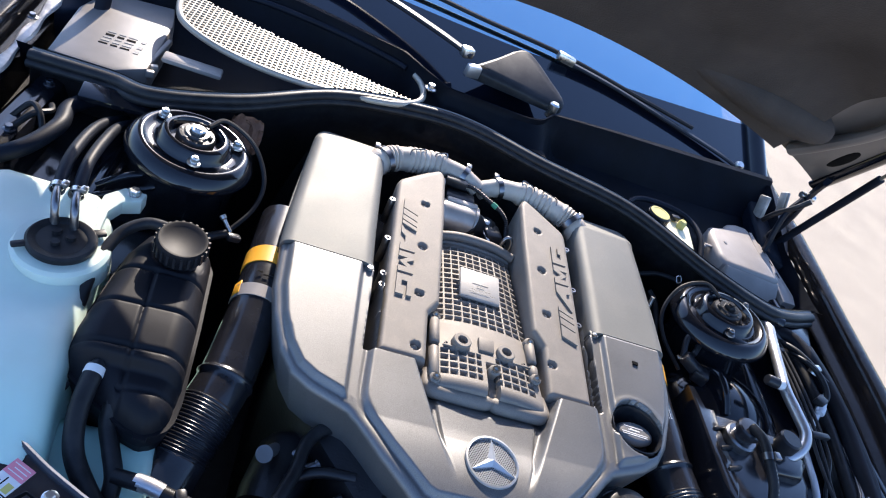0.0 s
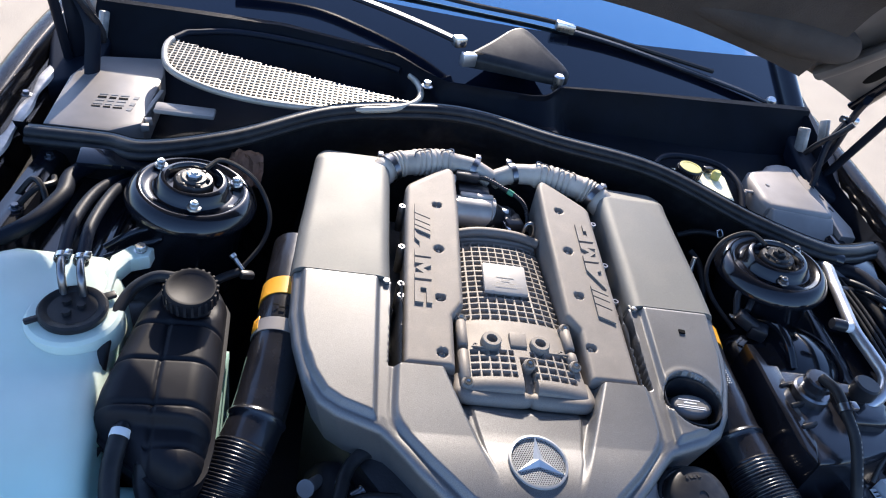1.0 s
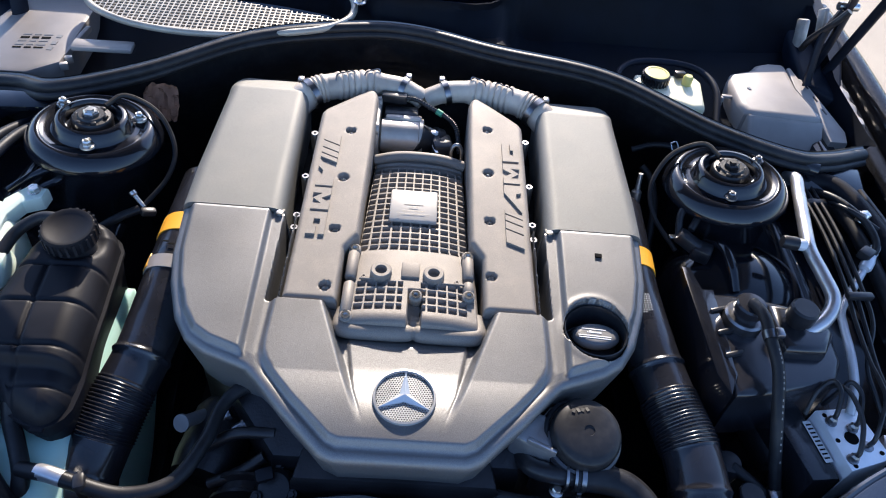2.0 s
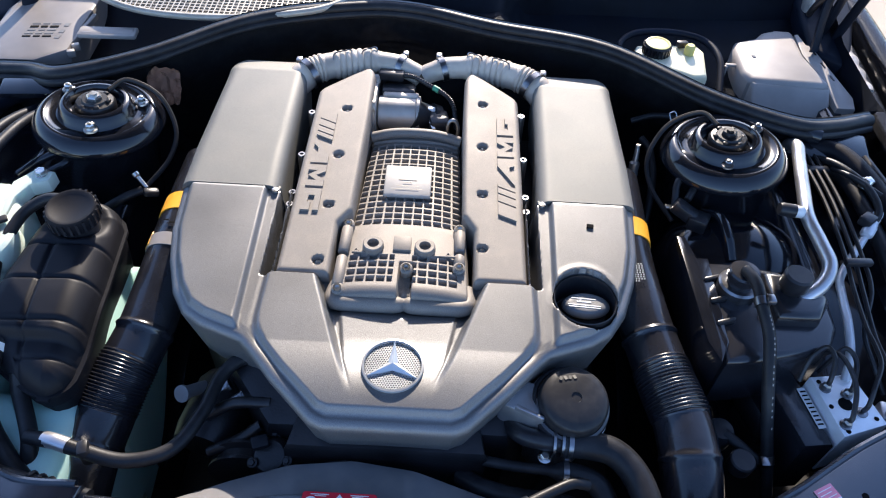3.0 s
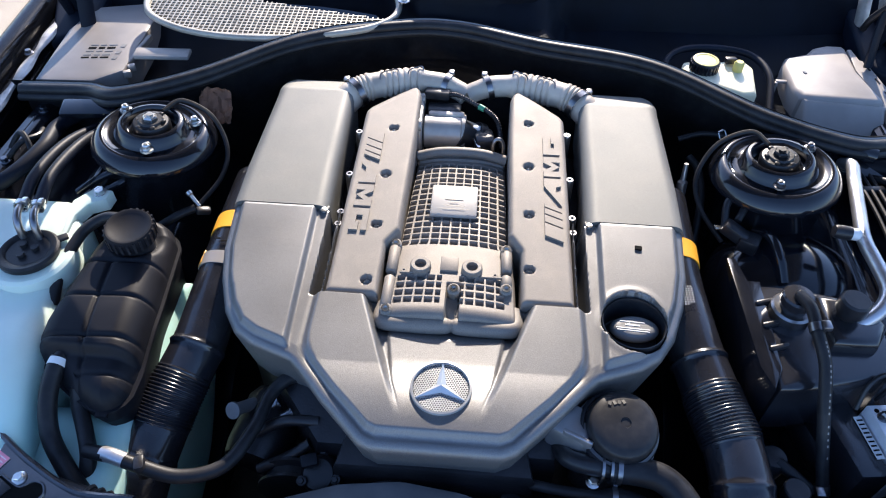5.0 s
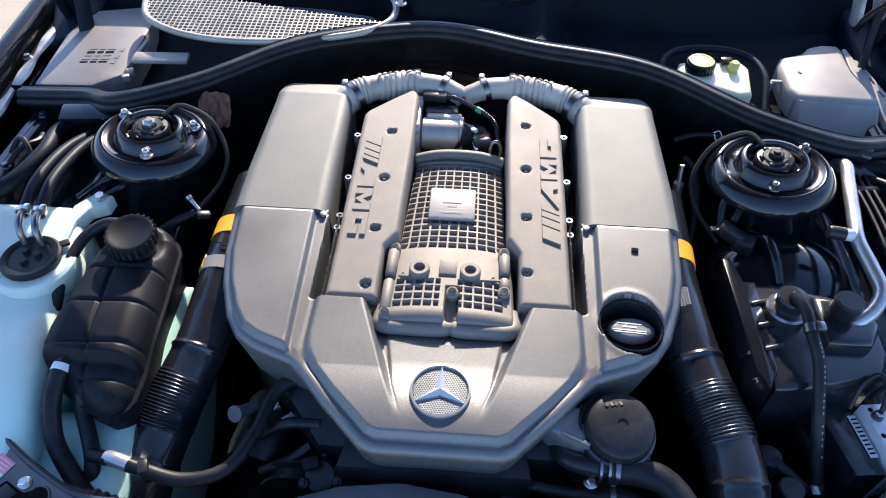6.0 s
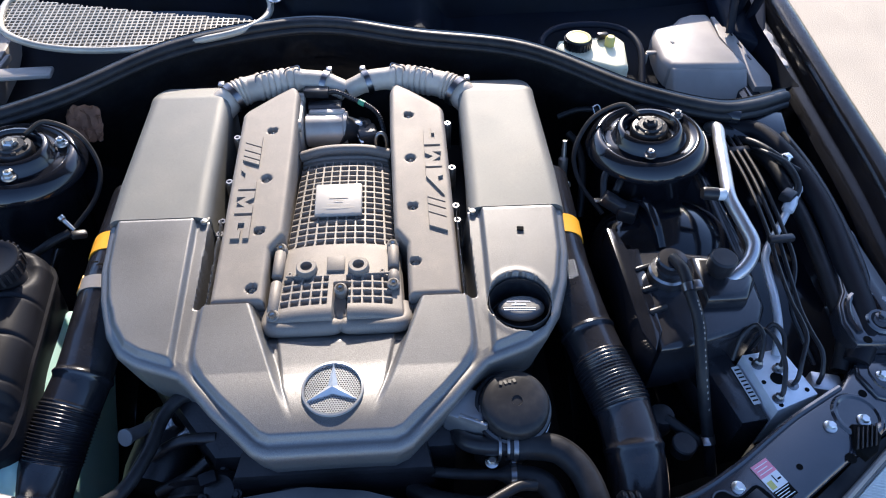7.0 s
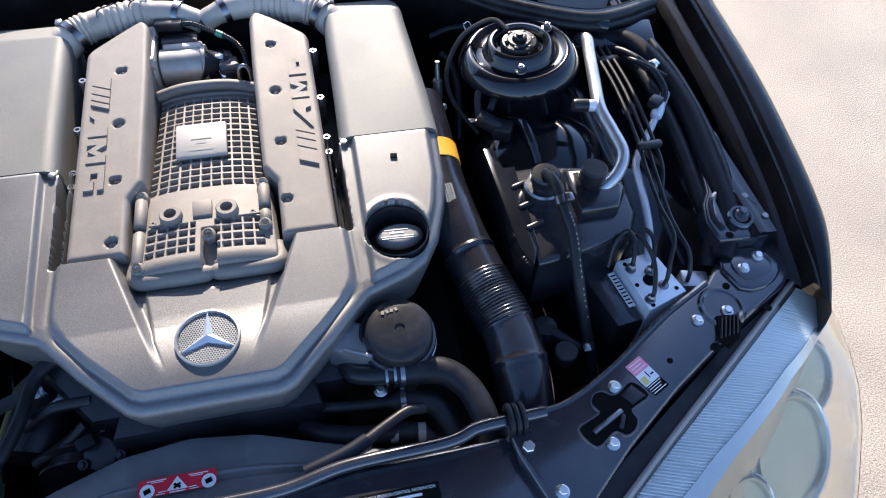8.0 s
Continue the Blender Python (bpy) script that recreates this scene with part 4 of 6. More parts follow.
clamp((0.512, 0.580, 0.705), (0.1, -0.7, -0.7), 0.0085, ho, w=0.012)
way = curve_points(hp, 16)
for k in [i for i in range(22) if i % 5]:
    p, d = way[36 + 2 * k], (way[37 + 2 * k] - way[35 + 2 * k]).normalized()
    out = Vector((0.35, 0, 0)) + d.cross(Vector((1, 0, 0)))
    out = (out if out.z > 0 else -out).normalized()
    part("print_mark", box(p + out * 0.0079, (0.0018, 0.0030, 0.0012), (-math.degrees(math.atan2(-d.z, -d.y)) * -1, 0, 0), 0), GREY, ho)
dip = thing("cap_disc", (0.471, 0.568, 0.72), "round flat black plastic cap", "cap")
part("disc", turned([(0.016, -0.02), (0.017, 0.0), (0.015, 0.002), (0, 0.002)], (0.471, 0.568, 0.722), (0, 0, 1), 28), BLACK, dip)
cap2 = thing("small_cap", (0.46, 0.60, 0.72), "small black plastic valve cap with a hose elbow", "cap")
part("cap", turned([(0.018, -0.03), (0.020, -0.004), (0.016, 0.004), (0, 0.006)], (0.455, 0.615, 0.715), (0, 0, 1), 24), BLACK, cap2)
part("elbow", tube([(0.458, 0.61, 0.715), (0.478, 0.592, 0.712), (0.50, 0.577, 0.702)], 0.008, 10), RUBBER, cap2)

dome = thing("vacuum_chamber", (0.53, 0.93, 0.74), "smooth glossy black rounded chamber below the strut tower", "engine part")
b = bmesh.new()
bmesh.ops.create_uvsphere(b, u_segments=32, v_segments=18, radius=1)
bmesh.ops.transform(b, matrix=Matrix.Translation((0.545, 0.925, 0.705)) @ Matrix.Diagonal((0.125, 0.115, 0.092, 1)), verts=b.verts)
part("shell", b, PAINT, dome)
part("rib", tube([(0.49, 0.975, 0.79), (0.50, 0.94, 0.812), (0.505, 0.90, 0.806), (0.51, 0.87, 0.785)], 0.008, 10), PAINT, dome)

sens = thing("cable_holder", (0.43, 0.97, 0.8), "black plastic cable holder with a torn sleeve", "clip")
part("body", box((0.455, 0.955, 0.80), (0.055, 0.022, 0.022), (0, 20, -28), 0.004), BLACK, sens)
part("block", box((0.472, 0.945, 0.793), (0.030, 0.030, 0.026), (0, 0, -28), 0.004), BLACK, sens)
part("loop", tube([(0.435, 0.965, 0.80), (0.44, 1.0, 0.825), (0.46, 1.015, 0.832), (0.468, 0.998, 0.825), (0.455, 0.975, 0.812)], 0.006, 10), BLACK, sens)
part("torn_edge", box((0.424, 0.962, 0.806), (0.016, 0.008, 0.003), (10, 20, 20), 0.001), STEEL, sens)

# wing-side wiring and switches
loom = thing("wiring_loom", (0.75, 0.9, 0.80), "black taped wiring loom along the wing", "cable")
part("loom", tube([(0.70, 1.13, 0.815), (0.745, 1.10, 0.825), (0.775, 1.02, 0.82), (0.785, 0.92, 0.812), (0.775, 0.80, 0.80), (0.76, 0.70, 0.79), (0.73, 0.65, 0.77)], 0.0175, 14), TANKBLACK, loom)
part("loom", tube([(0.72, 1.12, 0.80), (0.748, 1.04, 0.806), (0.755, 0.92, 0.798), (0.748, 0.80, 0.785), (0.735, 0.70, 0.77), (0.715, 0.65, 0.75)], 0.012, 12), RUBBER, loom)
part("branch", tube([(0.70, 1.11, 0.81), (0.72, 1.06, 0.835), (0.745, 1.00, 0.84), (0.752, 0.955, 0.83), (0.735, 0.93, 0.815)], 0.006, 10), RUBBER, loom)
part("branch", tube([(0.715, 1.09, 0.81), (0.728, 1.02, 0.842), (0.765, 0.985, 0.835)], 0.0045, 10), RUBBER, loom)
part("branch", tube([(0.79, 1.10, 0.82), (0.80, 1.0, 0.818), (0.80, 0.88, 0.81), (0.785, 0.76, 0.80), (0.75, 0.68, 0.78)], 0.008, 10), BLACK, loom)
sw = thing("pressure_switch", (0.73, 0.96, 0.81), "steel pressure switch with a black plug", "engine part")
part("body", turned([(0.007, -0.034), (0.010, -0.030), (0.010, -0.012), (0.0075, -0.010), (0.0085, -0.004), (0.0075, 0.002), (0.0085, 0.008), (0.0075, 0.014), (0.0085, 0.020), (0.007, 0.028), (0, 0.028)], (0.742, 0.938, 0.818), (0.6, 0.78, 0.1), 14), SATIN, sw)
part("plug", box((0.728, 0.935, 0.826), (0.024, 0.020, 0.016), (0, 0, 40), 0.003), BLACK, sw)
sw2 = thing("pressure_switch", (0.76, 1.02, 0.82), "small steel switch beside the wing loom", "engine part")
part("body", turned([(0.011, -0.012), (0.011, 0.004), (0.008, 0.006), (0, 0.01)], (0.762, 1.025, 0.83), (0.2, 0.4, 1), 14), STEEL, sw2)

wb = thing("wing_bracket", (0.77, 0.72, 0.79), "black pressed steel bracket on the wing rail", "bracket")
part("plate", prism([(0.724, 0.662), (0.719, 0.700), (0.728, 0.732), (0.746, 0.756), (0.758, 0.800), (0.764, 0.860), (0.780, 0.862), (0.786, 0.800), (0.802, 0.760), (0.818, 0.720), (0.822, 0.676), (0.800, 0.658)], 0.770, 0.800, 0.006, seg=3), CARRIER, wb)
part("ridge", tube([(0.735, 0.680, 0.800), (0.733, 0.705, 0.801), (0.745, 0.735, 0.801), (0.765, 0.748, 0.801), (0.790, 0.738, 0.801), (0.806, 0.710, 0.800)], 0.0055, 8), CARRIER, wb)
for x, y, r in ((0.741, 0.668, 0.006), (0.774, 0.790, 0.005), (0.770, 0.835, 0.004)):
    part("hole", turned([(r, 0), (r, 0.0008), (0, 0.0008)], (x, y, 0.8002), (0, 0, 1), 18), INK, wb)
bolt((0.772, 0.768, 0.800), 0.0055, wb, material=CARRIER)
gm = thing("wing_grommet", (0.771, 0.695, 0.79), "round black rubber grommet with a raised rim on the wing", "grommet")
part("rim", turned([(0.020, -0.01), (0.0205, 0.004), (0.018, 0.007), (0.0145, 0.007), (0.013, 0.003), (0.013, -0.01)], (0.771, 0.695, 0.801), (0, -0.1, 1), 32, None, True), CARRIER, gm)
part("plug", turned([(0.013, -0.01), (0.013, 0.002), (0.010, 0.006), (0, 0.007)], (0.771, 0.695, 0.801), (0, -0.1, 1), 28), GLOSSBLACK, gm)
bolt((0.796, 0.732, 0.800), 0.0055, gm, material=CLAMP)
bolt((0.808, 0.690, 0.800), 0.0055, gm, material=CLAMP)

# brake fluid reservoir and the grey box at the cowl
br = thing("brake_fluid_reservoir", (0.50, 1.37, 0.8), "cream plastic brake fluid reservoir with a yellow-green cap", "reservoir")
part("tank", prism([(0.425, 1.385), (0.435, 1.412), (0.56, 1.425), (0.572, 1.40), (0.558, 1.31), (0.53, 1.30), (0.45, 1.345)], 0.76, 0.838, 0.010, seg=3), CREAM, br)
part("cap", turned([(0.026, 0), (0.027, 0.003), (0.027, 0.019), (0.025, 0.022), (0, 0.022)], (0.469, 1.385, 0.836), (0, 0, 1), 36), BLACK, br, "black cap with a yellow-green top")
part("cap_top", turned([(0.0245, 0), (0.0245, 0.0014), (0.020, 0.0018), (0.019, 0.0008), (0, 0.0008)], (0.469, 1.385, 0.8576), (0, 0, 1), 36), YELLOW, br, "yellow-green printed cap top")
for k in range(24):
    a = 2 * math.pi * k / 24
    part("cap_rib", box((0.469 + 0.0272 * math.cos(a), 1.385 + 0.0272 * math.sin(a), 0.846), (0.0025, 0.003, 0.017), (0, 0, math.degrees(a)), 0), GLOSSBLACK, br)
part("float_switch", turned([(0.010, 0), (0.010, 0.018), (0.007, 0.022), (0, 0.022)], (0.535, 1.385, 0.836), (0, 0, 1), 18), YELLOW, br, "yellow level switch")
part("plug", box((0.525, 1.408, 0.846), (0.022, 0.012, 0.012), (0, 0, 10), 0.002), BLACK, br)
part("hose_loop", tube([(0.41, 1.36, 0.82), (0.40, 1.41, 0.835), (0.44, 1.45, 0.842), (0.52, 1.46, 0.842), (0.58, 1.44, 0.838), (0.60, 1.38, 0.83), (0.59, 1.30, 0.80)], 0.007, 10), COWL, br)

rb = thing("filter_box", (0.70, 1.37, 0.78), "grey plastic cabin filter box with a hinged lid", "box")
part("lid", prism([(0.630, 1.335), (0.634, 1.420), (0.645, 1.445), (0.690, 1.462), (0.712, 1.488), (0.740, 1.500), (0.775, 1.500), (0.781, 1.485), (0.775, 1.40), (0.792, 1.300), (0.780, 1.292), (0.650, 1.296), (0.636, 1.306)], 0.74, 0.842, 0.013, slope=lambda x, y: -0.10 * max(0.0, 0.66 - x), seg=3), GREY, rb)
part("front_face", prism([(0.640, 1.300), (0.794, 1.296), (0.798, 1.205), (0.646, 1.212)], 0.70, 0.831, 0.010, slope=lambda x, y: 1.1 * (y - 1.290), seg=3), GREY, rb, "steep shaded front of the box")
part("moulded_mark", box((0.666, 1.385, 0.8424), (0.006, 0.008, 0.0008), (0, 0, 20), 0), DARKGREY, rb)
part("hinge_strip", prism([(0.782, 1.487), (0.790, 1.488), (0.797, 1.452), (0.807, 1.449), (0.842, 1.288), (0.835, 1.255), (0.800, 1.255), (0.797, 1.340), (0.779, 1.420)], 0.72, 0.840, 0.003, slope=lambda x, y: 0.10 * (y - 1.488)), GREY, rb, "pale hinge strip with slots")
for y in (1.425, 1.385, 1.345):
    part("slot", box((0.806 + 0.16 * (1.42 - y), y, 0.840 + 0.10 * (y - 1.488) + 0.0006), (0.003, 0.016, 0.0012), (5.7, 0, 12), 0), BLACK, rb)
part("tab", box((0.622, 1.372, 0.826), (0.022, 0.008, 0.006), (0, 0, 0), 0.002), GREY, rb)
part("tab", box((0.612, 1.368, 0.814), (0.006, 0.008, 0.026), (0, 0, 0), 0.002), GREY, rb)

# ---- left-hand side of the bay: tanks and hoses ----
wt = thing("washer_tank", (-0.65, 0.72, 0.6), "milky blue-white washer fluid tank with a black cap", "tank")


def wash_h(X, Y, U, D):
    z = 0.808 + 0.02 * sm(0.70, 0.82, Y) - 0.035 * sm(0.66, 0.52, Y)
    z = z - 0.03 * (1 - np.sqrt(np.clip(1 - (1 - np.clip(D / 0.035, 0, 1)) ** 2, 0, 1)))
    return z + 0.003 * np.sin(X * 40) * np.sin(Y * 31)


part("tank", molded(np.linspace(0.49, 0.925, 44), table([(0.49, -0.70), (0.56, -0.77), (0.9, -0.775), (0.925, -0.74)]), table([(0.49, -0.515), (0.60, -0.537), (0.75, -0.560), (0.87, -0.575), (0.925, -0.61)]), 34, wash_h, 0.32, -0.02), TANK, wt, angle=60)
part("lower_lobe", molded(np.linspace(0.47, 0.62, 20), lambda y: -0.58, lambda y: -0.405, 20, lambda X, Y, U, D: 0.725 - 0.03 * (1 - np.sqrt(np.clip(1 - (1 - np.clip(D / 0.035, 0, 1)) ** 2, 0, 1))), 0.25), TANK, wt, angle=60)
part("inner_wall", molded(np.linspace(0.60, 0.86, 20), lambda y: -0.46, lambda y: -0.408 - 0.02 * (y - 0.6) / 0.26, 14, lambda X, Y, U, D: 0.722 - 0.02 * (1 - np.clip(D / 0.02, 0, 1)) ** 2, 0.30), TANK, wt, angle=60)
part("neck", turned([(0.062, -0.02), (0.060, 0.012), (0.055, 0.016), (0, 0.016)], (-0.616, 0.793, 0.812), (0, 0, 1), 40), TANK, wt)
wc = part("cap", turned([(0.042, 0), (0.043, 0.003), (0.043, 0.008), (0.040, 0.011), (0.032, 0.010), (0.030, 0.008), (0, 0.008)], (-0.616, 0.793, 0.828), (0, 0, 1), 44), RUBBER, wt, "flat black rubber cap with two nozzles")
for dx, dy in ((-0.010, 0.008), (0.010, 0.003), (-0.004, -0.012)):
    part("stud", turned([(0.0055, 0), (0.0055, 0.006), (0, 0.006)], (-0.616 + dx, 0.793 + dy, 0.836), (0, 0, 1), 14), RUBBER, wc)
part("tab", box((-0.655, 0.768, 0.834), (0.024, 0.009, 0.006), (0, 0, 35), 0.002), RUBBER, wc)
part("tab", box((-0.583, 0.822, 0.834), (0.024, 0.012, 0.006), (0, 0, 35), 0.002), RUBBER, wc)
arm = part("bracket", prism([(-0.600, 0.80), (-0.580, 0.805), (-0.588, 0.880), (-0.578, 0.906), (-0.555, 0.918), (-0.554, 0.940), (-0.586, 0.940), (-0.606, 0.912), (-0.606, 0.86)], 0.806, 0.828, 0.004, slope=lambda x, y: 0.02 * (y - 0.85)), TANK, wt, "white plastic mounting arm")
bolt((-0.57, 0.931, 0.826), 0.0085, arm)
for k, (x0, x1) in enumerate(((-0.640, -0.672), (-0.615, -0.650))):
    h = thing("washer_hose", (x0, 0.95, 0.85), "black rubber washer hose on a chromed nozzle", "hose", "washer hoses")
    part("hose", tube([(x0 - 0.012, 0.868, 0.858), (x0 - 0.022, 0.93, 0.862), (x0 - 0.029, 1.02, 0.846), (x1 + 0.002, 1.10, 0.818), (x1 + 0.02, 1.18, 0.785)], 0.0088, 12), COWL, h)
    part("nozzle", tube([(x0 + 0.004, 0.818, 0.832), (x0 + 0.001, 0.825, 0.856), (x0 - 0.005, 0.842, 0.864), (x0 - 0.012, 0.868, 0.860)], 0.0055, 10), CLAMP, h)
    clamp((x0 - 0.011, 0.862, 0.859), (-0.15, 1, 0.02), 0.0090, h, STEEL, 0.009)

ct = thing("coolant_tank", (-0.49, 0.72, 0.65), "black ribbed plastic coolant expansion tank", "tank")


def cool_tank_h(X, Y, U, D):
    seam = -0.495 + 0.107 * (0.793 - Y)
    z = 0.826 - 0.010 * sm(0.72, 0.60, Y) - 0.016 * sm(0.652, 0.640, Y)
    z = z - 0.042 * (1 - np.sqrt(np.clip(1 - (1 - np.clip(D / 0.034, 0, 1)) ** 2, 0, 1)))
    z = z - 0.012 * sm(0.796, 0.806, Y) * (1 - sm(0.020, 0.045, np.hypot(X + 0.474, Y - 0.842)))
    z = z - 0.0035 * gauss(X - seam, 0.0028) * (1 - sm(0.795, 0.80, Y))
    for y, w in ((0.795, 0.0030), (0.731, 0.0026), (0.664, 0.0030)):
        z = z - 0.0042 * gauss(Y - y - 0.05 * (X + 0.48), w)
    z = z - 0.003 * gauss(Y - 0.618 - 0.05 * (X + 0.48), 0.003) * (X > -0.482)
    return z


CTL = table([(0.578, -0.440), (0.583, -0.456), (0.598, -0.484), (0.620, -0.518), (0.641, -0.543), (0.658, -0.553), (0.69, -0.555), (0.76, -0.550), (0.83, -0.546), (0.875, -0.532), (0.893, -0.512), (0.900, -0.490)])
CTR = table([(0.578, -0.434), (0.583, -0.424), (0.592, -0.415), (0.605, -0.410), (0.637, -0.409), (0.75, -0.419), (0.865, -0.432), (0.885, -0.443), (0.896, -0.458), (0.900, -0.472)])
part("upper_shell", molded(np.concatenate([np.linspace(0.578, 0.60, 16), np.linspace(0.602, 0.88, 140), np.linspace(0.882, 0.900, 14)]), CTL, CTR, 84, cool_tank_h, 0.012), TANKBLACK, ct, angle=60)
part("flange", molded(np.concatenate([np.linspace(0.573, 0.60, 12), np.linspace(0.605, 0.905, 40)]), lambda y: CTL(y) - 0.005, lambda y: CTR(y) + 0.005, 12, lambda X, Y, U, D: 0.780 - 0.010 * sm(0.72, 0.60, Y), 0.005), TANKBLACK, ct)
part("lower_shell", molded(np.linspace(0.578, 0.900, 60), CTL, CTR, 12, lambda X, Y, U, D: 0.776 - 0.010 * sm(0.72, 0.60, Y), 0.075, 0.012), TANKBLACK, ct)
part("cap_neck", turned([(0.027, -0.03), (0.027, 0.006)], (-0.474, 0.832, 0.833), (0.05, -0.1, 1), 32), BLACK, ct)
cc = part("cap", turned([(0.034, -0.012), (0.0355, -0.009), (0.0355, 0.009), (0.033, 0.014), (0.029, 0.014), (0.026, 0.012), (0, 0.012)], (-0.474, 0.832, 0.848), (0.05, -0.1, 1), 48), TANKBLACK, ct, "large ribbed black screw cap")
for k in range(24):
    a = 2 * math.pi * k / 24
    part("cap_rib", box((-0.474 + 0.0357 * math.cos(a), 0.832 + 0.0357 * math.sin(a), 0.849 + 0.0035 * math.sin(a)), (0.003, 0.0035, 0.018), (0, 0, math.degrees(a)), 0), BLACK, cc)
part("outlet", tube([(-0.508, 0.662, 0.790), (-0.510, 0.648, 0.797), (-0.512, 0.632, 0.796)], 0.009, 12), BLACK, ct)
part("outlet", tube([(-0.482, 0.645, 0.785), (-0.483, 0.625, 0.785), (-0.480, 0.604, 0.768)], 0.010, 12), BLACK, ct)

oh = thing("overflow_hose", (-0.57, 0.78, 0.82), "thin black rubber overflow hose", "hose")
part("hose", tube([(-0.500, 0.862, 0.845), (-0.53, 0.865, 0.84), (-0.555, 0.845, 0.832), (-0.566, 0.81, 0.822), (-0.570, 0.77, 0.81), (-0.568, 0.73, 0.79)], 0.0085, 12), RUBBER, oh)
rh = thing("radiator_hose", (-0.50, 0.58, 0.76), "thick black rubber radiator hose with white print tags", "hose", "radiator hoses")
part("hose", tube([(-0.511, 0.640, 0.797), (-0.512, 0.618, 0.792), (-0.511, 0.585, 0.775), (-0.500, 0.550, 0.752), (-0.472, 0.518, 0.735), (-0.440, 0.490, 0.722), (-0.400, 0.468, 0.69)], 0.0118, 14), RUBBER, rh)
part("tag", turned([(0.0122, -0.005), (0.0122, 0.005)], (-0.5115, 0.632, 0.7955), (-0.05, -1, -0.15), 20), WHITE, rh, "white printed tag")
rh2 = thing("radiator_hose", (-0.47, 0.55, 0.74), "black rubber return hose with a white print tag", "hose", "radiator hoses")
part("hose", tube([(-0.481, 0.610, 0.774), (-0.478, 0.592, 0.757), (-0.464, 0.566, 0.745), (-0.450, 0.538, 0.735), (-0.447, 0.512, 0.712), (-0.444, 0.49, 0.65)], 0.0105, 14), RUBBER, rh2)
part("tag", turned([(0.0110, -0.005), (0.0110, 0.005)], (-0.4475, 0.516, 0.716), (-0.05, -0.6, -0.55), 20), WHITE, rh2, "white printed tag")
vh = thing("vent_hose", (-0.32, 0.53, 0.74), "black rubber vent hose running across the front", "hose")
part("hose", tube([(-0.45, 0.538, 0.742), (-0.41, 0.53, 0.748), (-0.375, 0.522, 0.745), (-0.32, 0.515, 0.738), (-0.27, 0.535, 0.735), (-0.245, 0.59, 0.735), (-0.235, 0.64, 0.738), (-0.215, 0.667, 0.742), (-0.185, 0.68, 0.735)], 0.0095, 12, 10), RUBBER, vh)
part("bare_sleeve", tube([(-0.425, 0.534, 0.746), (-0.41, 0.5305, 0.7483), (-0.392, 0.526, 0.747)], 0.0102, 12), ALU, vh)
part("clip", box((-0.370, 0.521, 0.742), (0.014, 0.02, 0.034), (0, 0, 20), 0.004), BLACK, vh)
for k in range(2):
    cb = thing("cable", (-0.56, 0.56, 0.7), "thin black cable hanging by the washer tank", "cable", "tank cables")
    part("cable", tube([(-0.540, 0.635, 0.76), (-0.555 - 0.012 * k, 0.60, 0.735), (-0.56 - 0.02 * k, 0.56, 0.715), (-0.535 + 0.01 * k, 0.525, 0.70), (-0.51, 0.49, 0.69)], 0.004, 8), RUBBER, cb)

lp = thing("air_pipe", (-0.72, 1.1, 0.83), "dark grey moulded air pipe along the wing", "pipe")
part("pipe", tube([(-0.79, 0.94, 0.80), (-0.745, 0.98, 0.815), (-0.725, 1.05, 0.82), (-0.735, 1.12, 0.812), (-0.70, 1.17, 0.812), (-0.64, 1.175, 0.812)], 0.013, 14), COWL, lp)
sh = thing("cowl_bracket", (-0.66, 1.14, 0.84), "dark bent sheet bracket below the cowl seal", "bracket", "cowl brackets")
part("sheet", box((-0.66, 1.148, 0.836), (0.14, 0.04, 0.012), (12, 0, 6), 0.004), PAINT, sh)
sh = thing("cowl_bracket", (0.68, 1.13, 0.84), "black painted sheet bracket below the cowl seal", "bracket", "cowl brackets")
part("sheet", box((0.705, 1.130, 0.824), (0.20, 0.075, 0.014), (12, 4, -6), 0.006), PAINT, sh)
part("bead", tube([(0.62, 1.15, 0.845), (0.66, 1.14, 0.845), (0.71, 1.125, 0.842)], 0.014, 10), PAINT, sh)
rust = thing("heat_shield", (-0.46, 1.22, 0.75), "rusty brown crumpled heat shield behind the strut tower", "heat shield")
b = bmesh.new()
bmesh.ops.create_grid(b, x_segments=14, y_segments=14, size=0.5)
for v in b.verts:
    v.co = Vector((-0.462 + 0.062 * v.co.x * (1 - 0.5 * v.co.y ** 2), 1.190 + 0.03 * v.co.y + 0.010 * noise.noise(v.co * 6), 0.826 + 0.055 * v.co.y * (1 - 0.6 * v.co.x ** 2) + 0.006 * noise.noise(v.co * 5)))
bmesh.ops.solidify(b, geom=b.faces[:], thickness=0.004)
part("sheet", b, RUST, rust)
vs = thing("vent_screw", (-0.45, 0.96, 0.83), "small chromed bleed screw on a black plug", "engine part")
part("plug", box((-0.418, 0.950, 0.785), (0.024, 0.014, 0.012), (0, 20, 30), 0.004), BLACK, vs)
part("screw", turned([(0.0035, 0), (0.0035, 0.022), (0.0055, 0.024), (0.0055, 0.03), (0, 0.031)], (-0.425, 0.955, 0.79), (-0.55, 0.4, 0.5), 10), STEEL, vs)
part("lead", tube([(-0.43, 0.95, 0.79), (-0.46, 0.93, 0.785), (-0.49, 0.91, 0.77), (-0.50, 0.88, 0.75)], 0.007, 10), RUBBER, vs)

# ---- small things in the dark gaps ----
ls = thing("level_sensor", (0.395, 1.08, 0.76), "blue-grey line sensor on a small bracket", "engine part")
part("body", turned([(0.006, -0.02), (0.009, -0.016), (0.009, 0.016), (0.005, 0.02), (0.004, 0.05), (0, 0.05)], (0.392, 1.085, 0.775), (0, 0.3, 1), 14), ALU, ls)
